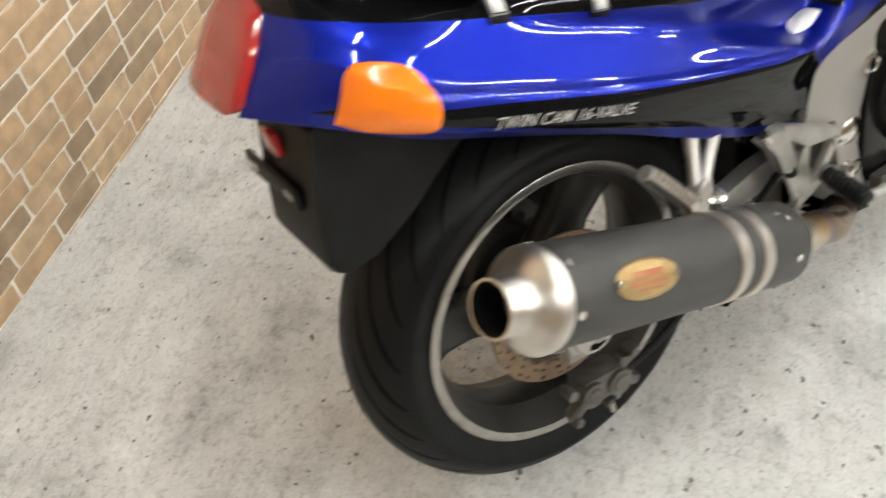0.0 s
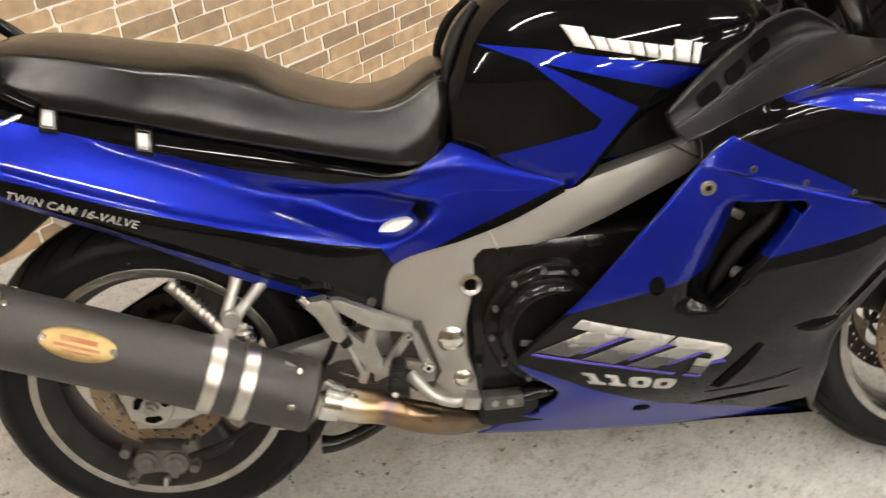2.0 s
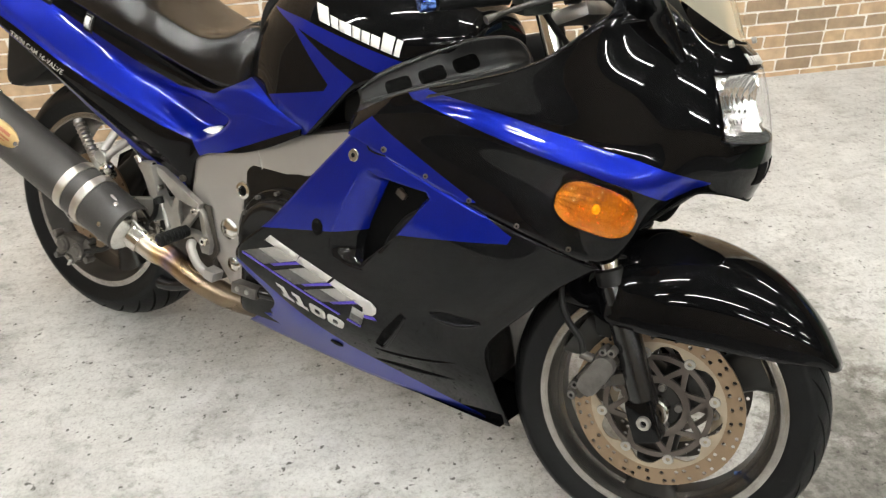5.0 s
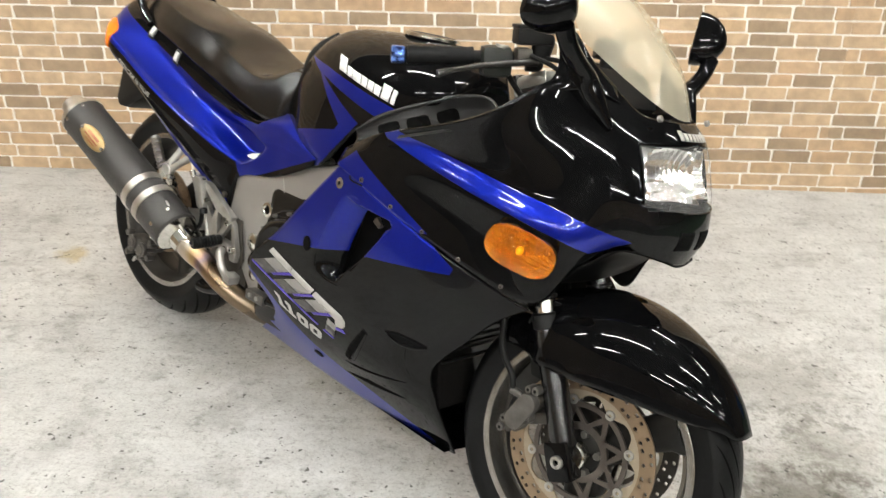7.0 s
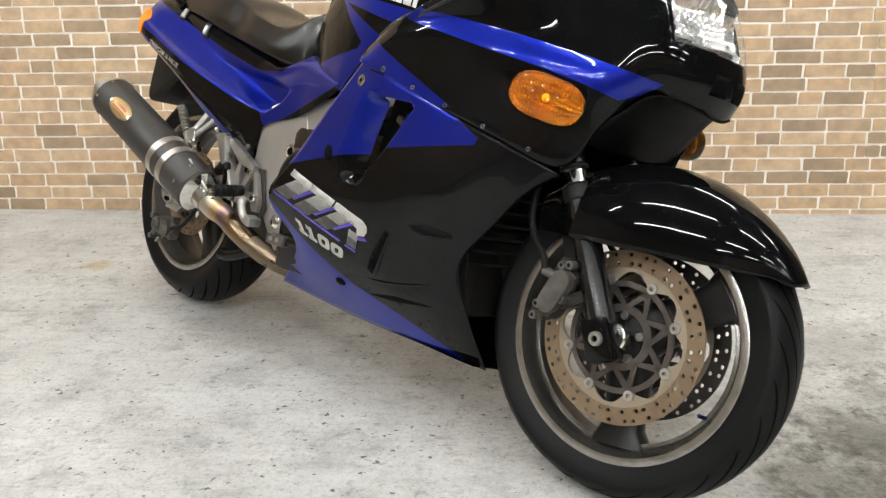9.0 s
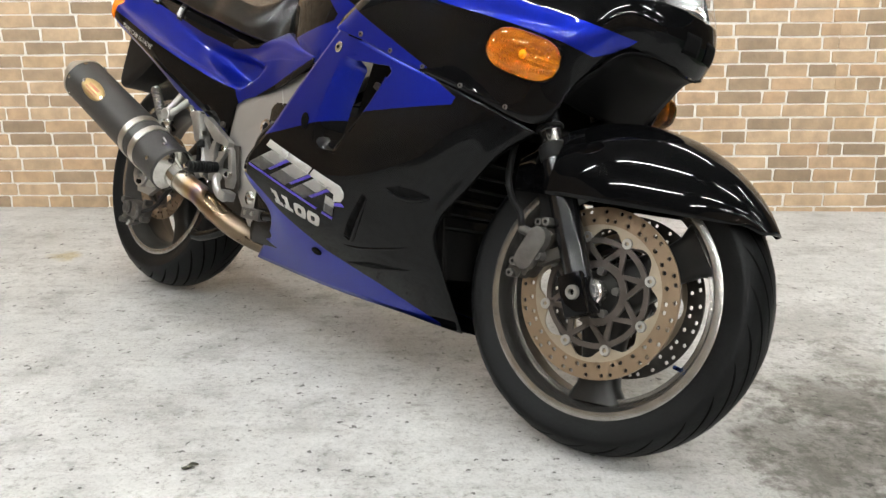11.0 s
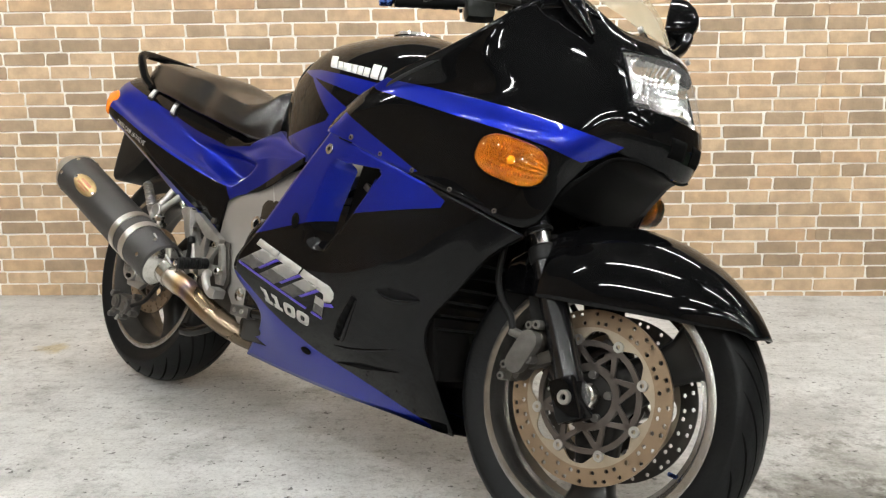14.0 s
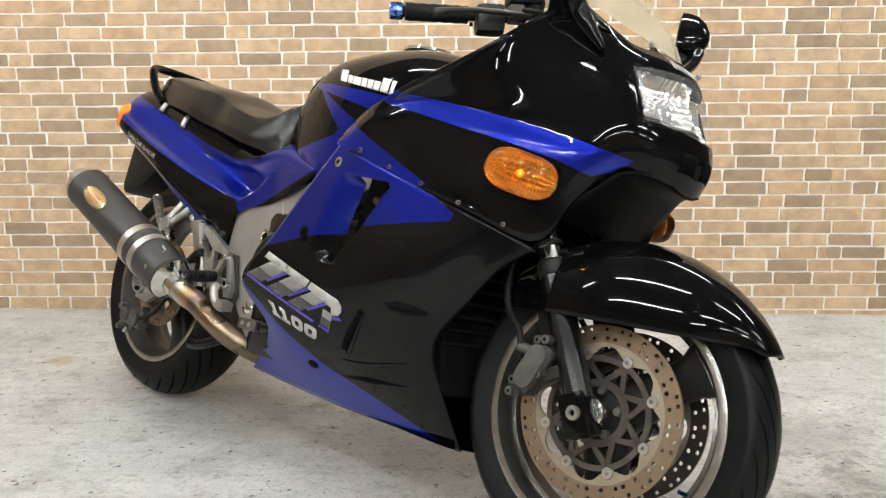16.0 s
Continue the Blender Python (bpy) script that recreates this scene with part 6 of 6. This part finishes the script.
# swing arm, rear brake
for s in (-1, 1):
    part("swing_arm", plate([(-.05, .345), (.03, .355), (.12, .37), (.2, .388), (.33, .418), (.5, .43), (.5, .37), (.33, .368), (.2, .322), (.06, .285), (-.04, .292)], -.128 if s < 0 else .118, .028, bevel=0.006), ALLOY, bike, "alloy swing arm")
adj = part("chain_adjuster", lathe([(0.0, -0.010), (0.011, -0.010), (0.013, -0.004), (0.036, -0.003), (0.038, 0.0), (0.038, 0.012)], 36, None, (0.002, -.132, .3205)), ALLOY, bike, "round alloy chain adjuster")
part("axle_nut", lathe([(0.0, -0.016), (0.006, -0.016), (0.007, -0.012), (0.013, -0.012), (0.014, -0.008), (0.014, 0.0)], 6, None, (0.002, -.134, .3205)), CAST, adj)
for k in range(3):
    a0 = radians(-90 + 120 * k)
    outline = [(0.002 + r * math.cos(a0 + w), .3205 + r * math.sin(a0 + w)) for r, w in ((.019, -.5), (.018, 0), (.019, .5), (.025, .62), (.031, .5), (.032, 0), (.031, -.5), (.025, -.62))]
    part("adjuster_hole", plate(outline, -.1358, .002, bevel=0), GROOVE, adj)
part("caliper_bracket", plate([(-.05, .335), (-.02, .36), (.03, .365), (.06, .335), (.075, .29), (.03, .262), (-.035, .268)], -.115, .014, bevel=0.003), FRAME, bike)
rc = part("rear_caliper", box((.0, -.118, .213), (.08, .045, .05), 0.012, Matrix.Rotation(radians(8), 3, "Y")), CALIPER, bike, "grimy rear brake caliper")
for dx, dz, r in ((-.024, .004, .021), (.026, -.004, .022)):
    part("piston_cover", lathe([(0.0, -0.004), (r * 0.6, -0.004), (r * 0.7, 0.0), (r, 0.0), (r, 0.02)], 22, None, (dx, -.146, .213 + dz)), CALIPER, rc)
for dx, dz, r in ((-.058, .024, .009), (.062, .03, .008), (-.055, -.035, .008), (.004, -.036, .007), (.02, -.03, .006), (.055, -.02, .009)):
    part("caliper_bolt", rod((dx, -.143, .213 + dz), (dx, -.118, .213 + dz), r, 12), CALIPER, rc)
part("caliper_lug", box((-.048, -.125, .19), (.035, .02, .02), 0.006, Matrix.Rotation(radians(-35), 3, "Y")), CALIPER, rc)
part("caliper_lug", box((.048, -.125, .215), (.03, .02, .045), 0.006, Matrix.Rotation(radians(20), 3, "Y")), CALIPER, rc)
part("bleed_nipple", rod((.004, -.145, .182), (.002, -.15, .168), 0.004, 8), ALLOY, rc)
part("rear_hose", tube([(.05, -.135, .215), (.12, -.14, .24), (.2, -.15, .30), (.3, -.15, .37), (.34, -.18, .45)], 0.006, 10, 24), PLASTIC, bike)
part("chain_guard", plate([(-.13, .30), (-.10, .40), (0, .455), (.15, .47), (.38, .46), (.38, .40), (.2, .36), (.13, .27), (.05, .21), (-.05, .215)], .106, .004, bevel=0), PLASTIC, bike, "black chain guard")
part("swing_arm_brace", plate([(.05, .40), (.2, .46), (.42, .47), (.48, .43), (.3, .41), (.15, .36)], .126, .02, bevel=0.004), DARK_METAL, bike)
part("inner_guard", plate([(.18, .66), (.30, .62), (.36, .50), (.36, .33), (.32, .33), (.31, .48), (.26, .58)], -.07, .14, bevel=0.006), PLASTIC, bike, "black guard between wheel and frame")
part("shock_linkage", box((.36, -.03, .30), (.18, .12, .14), 0.02), DARK_METAL, bike)

# stands
part("centre_stand", tube([(.42, -.09, .235), (.36, -.10, .205), (.31, -.104, .190), (.280, -.104, .190)], [.014, .014, .015, .018], 14, 20), ENGINE, bike, "black folded centre stand")
part("side_stand", tube([(.52, .13, .22), (.53, .24, .145), (.537, .325, .094)], [.014, .012, .012], 12, 12), PLASTIC, bike, "black side stand holding the machine up")

# ---- prints on the machine ----
def slanted(a, b, c, d, u0, u1, v0, v1):
    """A cell of a slanted frame a (top left), b (top right), c (bottom right), d (bottom left)."""
    def at(u, v):
        t, w = Vector(a).lerp(Vector(b), u), Vector(d).lerp(Vector(c), u)
        p = t.lerp(w, v)
        return (p.x, p.y)
    return [at(u0, v0), at(u1, v0), at(u1, v1), at(u0, v1)]


# plain blocks where the tank carries the maker's white mark
LOGO = ((.728, .910), (.955, .868), (.948, .836), (.748, .878))
for u0, u1, v0 in ((0, .145, 0), (.165, .26, .36), (.272, .42, .38), (.432, .525, .36), (.540, .63, .36), (.645, .74, .36), (.760, .875, .02), (.895, .95, .06)):
    thicken(part("tank_print", tank_print.lay([slanted(*LOGO, u0, u1, v0, 1)], 0.0012), WHITE, bike, "white block print"), 0.0005, 0)
# plain silver bands with violet edges on the side fairing
MARK = ((.725, .463), (.992, .382), (.952, .312), (.682, .390))


def marked(cells):
    """Outline from (u, v) in the frame of the mark."""
    a, b, c, d = (Vector(q) for q in MARK)
    return [tuple(a.lerp(b, u).lerp(d.lerp(c, u), v)) for u, v in cells]


FADE = material("dark_silver_print", (0.10, 0.097, 0.092), 0.35, metal=0.3, second=(0.05, 0.049, 0.047), scale=14)
violet = [[(-.13, .93), (.78, .93), (.77, 1.0), (-.12, 1.0)], [(.84, .93), (.955, .93), (.95, 1.0), (.835, 1.0)], [(.90, .55), (1.0, .42), (1.03, .48), (.93, .62)]]
mid, dark = [], []
for u in (0, .29, .57):
    w = .2 if u < .5 else .17
    mid.append([(u + .10, .20), (u + .10 + w, .20), (u + w - .01, .55), (u - .01, .55)])
    dark.append([(u - .01, .55), (u + w - .01, .55), (u + w - .12, .90), (u - .12, .90)])
    violet.append([(u + .10 + w, .22), (u + .14 + w, .22), (u + w - .04, .76), (u + w - .075, .76)])
mid.append([(.83, .45), (.93, .45), (.94, .66), (.84, .66)])
dark.append([(.84, .66), (.94, .66), (.95, .90), (.85, .90)])
light = [[(.02, .0), (.30, .0), (.30, .21), (0, .21)], [(.31, .0), (.60, .0), (.58, .21), (.30, .21)], [(.62, .0), (.93, .0), (.985, .10), (1.0, .25), (.985, .40), (.92, .50), (.90, .30), (.60, .21)]]
for shapes, mat, text in ((violet, PURPLE, "violet edge of the block print"), (dark, FADE, "dark silver block print"), (mid, SILVER, "silver block print"), (light, PALE, "pale silver block print")):
    for shape in shapes:
        thicken(part("side_print", side_print.lay([marked(shape)], 0.0014 if mat is not PURPLE else 0.0010), mat, bike, text), 0.0004, 0)


def lettering(name, body, size, origin, along, up, pr, mat, label, bold=0.0009, shear=0.3, space=1.0):
    """Flat letters laid on a surface: start, end of the line and upward direction in (x, z)."""
    cu = bpy.data.curves.new(name, "FONT")
    cu.body, cu.size, cu.shear, cu.offset, cu.space_character = body, size, shear, bold, space
    tmp = bpy.data.objects.new(name, cu)
    scene.collection.objects.link(tmp)
    me = bpy.data.meshes.new_from_object(tmp.evaluated_get(bpy.context.evaluated_depsgraph_get()))
    bpy.data.objects.remove(tmp)
    x_max = max(v.co.x for v in me.vertices)
    for v in me.vertices:
        u = v.co.x / x_max
        x, z = origin[0] + (along[0] - origin[0]) * u + v.co.y * up[0], origin[1] + (along[1] - origin[1]) * u + v.co.y * up[1]
        p, n = pr.at(x, z)
        v.co = p + n * 0.0026
    me.materials.append(mat)
    ob = new(name, me)
    ob.parent = bike
    ob["label"] = label
    return ob


A1, A2, B1, B2 = Vector((.733, .3555)), Vector((.747, .3275)), Vector((.903, .3175)), Vector((.893, .293))


def number_cell(cells):
    """Outline from (u, v), v downwards, in the slanted box of the number."""
    return [tuple(A1.lerp(B1, u).lerp(A2.lerp(B2, u), v)) for u, v in cells]


def round_cell(u0, u1, v0, v1, n=20):
    um, vm, ru, rv = (u0 + u1) / 2, (v0 + v1) / 2, (u1 - u0) / 2, (v1 - v0) / 2
    return [(um + ru * math.copysign(abs(math.cos(a)) ** 0.55, math.cos(a)), vm + rv * math.copysign(abs(math.sin(a)) ** 0.55, math.sin(a))) for a in (2 * math.pi * k / n for k in range(n))]


HOLLOW = material("number_inside_black", (0.004, 0.004, 0.004), 0.2, spec=0.3)
for u in (0.0, .235):
    one = [(u, 0), (u + .125, 0), (u + .15, .74), (u + .205, .74), (u + .21, 1), (u + .015, 1), (u + .01, .74), (u + .06, .74), (u + .045, .28), (u + .005, .28)]
    thicken(part("number_print", side_print.lay([number_cell(one)], 0.0014, 0.008), PALE, bike, "pale silver number"), 0.0004, 0)
for u in (.485, .755):
    thicken(part("number_print", side_print.lay([number_cell(round_cell(u, u + .245, 0, 1))], 0.0014, 0.008), PALE, bike, "pale silver number"), 0.0004, 0)
    thicken(part("number_hollow", side_print.lay([number_cell(round_cell(u + .085, u + .16, .3, .7))], 0.0022, 0.008), HOLLOW, bike), 0.0003, 0)

# readable line on the tail
lettering("tail_writing", "TWIN CAM 16-VALVE", 0.0185, (-.128, .7285), (.059, .6625), (.33, .94), tail_print, PALE, "pale writing on the black tail band", 0.0002, 0.3, 1.06)

# ---- things on the green floor ----
RED_HOSE = material("red_rubber_hose", (0.45, 0.03, 0.02), 0.45, second=(0.36, 0.025, 0.02), scale=12)
pts = []
for i in range(130):
    a = 2 * math.pi * i / 30
    r = 0.24 + 0.05 * math.sin(i * 0.23) + 0.02 * math.sin(i * 0.71)
    pts.append((3.52 + r * math.cos(a), 5.12 + 0.85 * r * math.sin(a), 0.02 + 0.0011 * i + 0.008 * math.sin(i * 0.9)))
tagged(part("air_hose", tube(pts, 0.011, 8), RED_HOSE, None), "coiled red rubber air hose on the green floor", "hose")
BIN = material("blue_plastic", (0.02, 0.06, 0.16), 0.45, second=(0.03, 0.08, 0.2), scale=8)
bin_ = new("storage_bin")
tagged(bin_, "dark blue plastic storage bin on the green floor", "bin")
part("body", box((0, 0, 0.20), (0.55, 0.40, 0.40), 0.03), BIN, bin_)
part("lid", box((0, 0, 0.42), (0.58, 0.43, 0.04), 0.012), BIN, bin_)
bin_.matrix_basis = pose(4.35, 4.75, 0.0, 0, 0, 20)
CLOTH = material("dusty_pink_sack", (0.35, 0.22, 0.2), 0.8, second=(0.45, 0.38, 0.36), scale=6, bump=0.4, bump_scale=30)
bm = tube([(0, 0, 0.0), (0.01, 0, 0.04), (0, 0.01, 0.18), (0.02, 0, 0.30), (0.03, 0.02, 0.38)], [0.06, 0.09, 0.08, 0.075, 0.03], 18, 20)
for v in bm.verts:
    v.co += noise.noise_vector(v.co * 14) * 0.012
sack = tagged(part("sack", bm, CLOTH, None), "crumpled pinkish sack standing on the green floor", "sack")
sack.matrix_basis = pose(3.95, 5.15, 0.002)

bm = bmesh.new()
rows = []
for i in range(7):
    u = -1 + i / 3
    w = 0.006 * math.sqrt(max(0.02, 1 - u * u))
    rows.append([(u * 0.016, v * w, 0.003 + 0.003 * abs(v) + 0.002 * math.sin(u * 4)) for v in (-1, -.5, 0, .5, 1)])
grid_faces(bm, rows)
scrap = tagged(part("leaf_scrap", bm, material("withered_leaf", (0.02, 0.022, 0.012), 0.7, second=(0.04, 0.035, 0.02), scale=200), None), "small withered dark leaf scrap on the concrete", "leaf")
thicken(scrap, 0.001, 0)
scrap.matrix_basis = pose(-0.017, 2.95, -0.018, 0, 0, 40)

# ---- brick facing ----
BRICK = bpy.data.materials.new("tan_brick")
BRICK.use_nodes = True


def build_brick(m):
    n, l = m.node_tree.nodes, m.node_tree.links
    p = n["Principled BSDF"]
    oi, ge, tc = n.new("ShaderNodeObjectInfo"), n.new("ShaderNodeNewGeometry"), n.new("ShaderNodeTexCoord")
    ad = n.new("ShaderNodeMath")
    ad.operation = "ADD"
    l.new(oi.outputs["Random"], ad.inputs[0])
    l.new(ge.outputs["Random Per Island"], ad.inputs[1])
    fr = n.new("ShaderNodeMath")
    fr.operation = "FRACT"
    l.new(ad.outputs[0], fr.inputs[0])
    r = n.new("ShaderNodeValToRGB")
    e = r.color_ramp.elements
    e[0].position, e[0].color = 0.0, (0.295, 0.212, 0.135, 1)
    e[1].position, e[1].color = 1.0, (0.50, 0.355, 0.21, 1)
    for pos, col in ((0.12, (0.33, 0.238, 0.152)), (0.26, (0.385, 0.28, 0.18)), (0.30, (0.48, 0.345, 0.215)), (0.6, (0.53, 0.385, 0.245)), (0.8, (0.465, 0.315, 0.19))):
        x = e.new(pos)
        x.color = (*col, 1)
    l.new(fr.outputs[0], r.inputs["Fac"])
    no = n.new("ShaderNodeTexNoise")
    no.inputs["Scale"].default_value, no.inputs["Detail"].default_value = 22, 8
    vm = n.new("ShaderNodeVectorMath")
    vm.operation = "ADD"
    l.new(ge.outputs["Position"], vm.inputs[0])
    l.new(vm.outputs[0], no.inputs["Vector"])
    r2 = n.new("ShaderNodeValToRGB")
    r2.color_ramp.elements[0].position, r2.color_ramp.elements[0].color = 0.32, (0.72, 0.72, 0.72, 1)
    r2.color_ramp.elements[1].position, r2.color_ramp.elements[1].color = 0.68, (1.12, 1.1, 1.08, 1)
    l.new(no.outputs["Fac"], r2.inputs["Fac"])
    mx = n.new("ShaderNodeMix")
    mx.data_type, mx.blend_type = "RGBA", "MULTIPLY"
    mx.inputs[0].default_value = 0.8
    l.new(r.outputs["Color"], mx.inputs[6])
    l.new(r2.outputs["Color"], mx.inputs[7])
    l.new(mx.outputs[2], p.inputs["Base Color"])
    p.inputs["Roughness"].default_value = 0.75
    b = n.new("ShaderNodeBump")
    b.inputs["Strength"].default_value, b.inputs["Distance"].default_value = 0.4, 0.003
    n2 = n.new("ShaderNodeTexNoise")
    n2.inputs["Scale"].default_value, n2.inputs["Detail"].default_value = 90, 5
    l.new(ge.outputs["Position"], n2.inputs["Vector"])
    l.new(n2.outputs["Fac"], b.inputs["Height"])
    l.new(b.outputs["Normal"], p.inputs["Normal"])


build_brick(BRICK)
COURSE, LENGTH, JOINT = 0.0532, 0.172, 0.0066
SEAM = 2.0


def brick_shape(w, h, wob):
    """Front and edges of one brick slip, with uneven outline and rounded corners: vertices and faces."""
    d, c, k = 0.006, 0.0016, 0.004
    o = [(-w / 2 + k, -h / 2), (0, -h / 2), (w / 2 - k, -h / 2), (w / 2, -h / 2 + k), (w / 2, h / 2 - k), (w / 2 - k, h / 2), (0, h / 2), (-w / 2 + k, h / 2), (-w / 2, h / 2 - k), (-w / 2, -h / 2 + k)]
    o = [(x + random.uniform(-wob, wob), z + random.uniform(-wob, wob) * 0.7) for x, z in o]
    i = [(x * (1 - 2 * c / w), z * (1 - 2 * c / h)) for x, z in o]
    n = len(o)
    vs = [(x, 0.002, z) for x, z in o] + [(x, -d + c * 0.6, z) for x, z in o] + [(x, -d, z) for x, z in i]
    fs = [tuple(range(2 * n, 3 * n))] + [(q, (q + 1) % n, n + (q + 1) % n, n + q) for q in range(n)] + [(n + q, n + (q + 1) % n, 2 * n + (q + 1) % n, 2 * n + q) for q in range(n)]
    return vs, fs


kinds = []
for k in range(14):
    w = (LENGTH - JOINT) * (0.93 + 0.015 * k) if k < 10 else (LENGTH - JOINT) * 0.55
    vs, fs = brick_shape(w - random.uniform(0, 0.004), COURSE - JOINT + random.uniform(-0.002, 0.001), 0.0024)
    me = bpy.data.meshes.new("brick")
    me.from_pydata(vs, [], fs)
    me.materials.append(BRICK)
    kinds.append((me, vs, fs, w))
rest_v, rest_f, count = [], [], 0


def lay_joined(vs, fs, cx, cz):
    """Adds a brick to the joined rest of the facing."""
    b0, dy = len(rest_v), 0.0085 - random.uniform(0.0, 0.002)
    rest_v.extend((vx + cx, vy + dy, vz + cz) for vx, vy, vz in vs)
    rest_f.extend(tuple(b0 + q for q in f) for f in fs)


row, z = 0, -0.0439
while z + COURSE < 2.95:
    x = -4.9 + (0.5 * LENGTH if row % 2 else 0) + random.uniform(-0.02, 0.02)
    while x < WALL_END - 0.02:
        k = random.randrange(10) if random.random() > 0.13 else random.randrange(10, 14)
        me, vs, fs, w = kinds[k]
        if x + w > WALL_END:
            break
        cx, cz = x + w / 2, z + (COURSE - JOINT) / 2
        if x + 0.03 < SEAM < x + w - 0.03 and row % 3:
            # two facing sheets meet in this brick
            for lo, hi in ((x, SEAM), (SEAM, x + w)):
                vs, fs = brick_shape(hi - lo, COURSE - JOINT, 0.0012)
                lay_joined(vs, fs, (lo + hi) / 2, cz)
        elif count < 300 and 0.0 < cx < 2.6 and z < 1.3:
            ob = new("brick", me)
            ob.parent = wall
            ob.matrix_basis = Matrix.Translation((cx, 0.0085 - random.uniform(0.0, 0.002), cz))
            count += 1
        else:
            lay_joined(vs, fs, cx, cz)
        x += w + JOINT
    z += COURSE
    row += 1
me = bpy.data.meshes.new("brickwork")
me.from_pydata(rest_v, [], rest_f)
me.materials.append(BRICK)
ob = new("brickwork", me)
ob.parent = wall
tagged(ob, "tan and brown brick facing with white joints", "", "", "stuff")
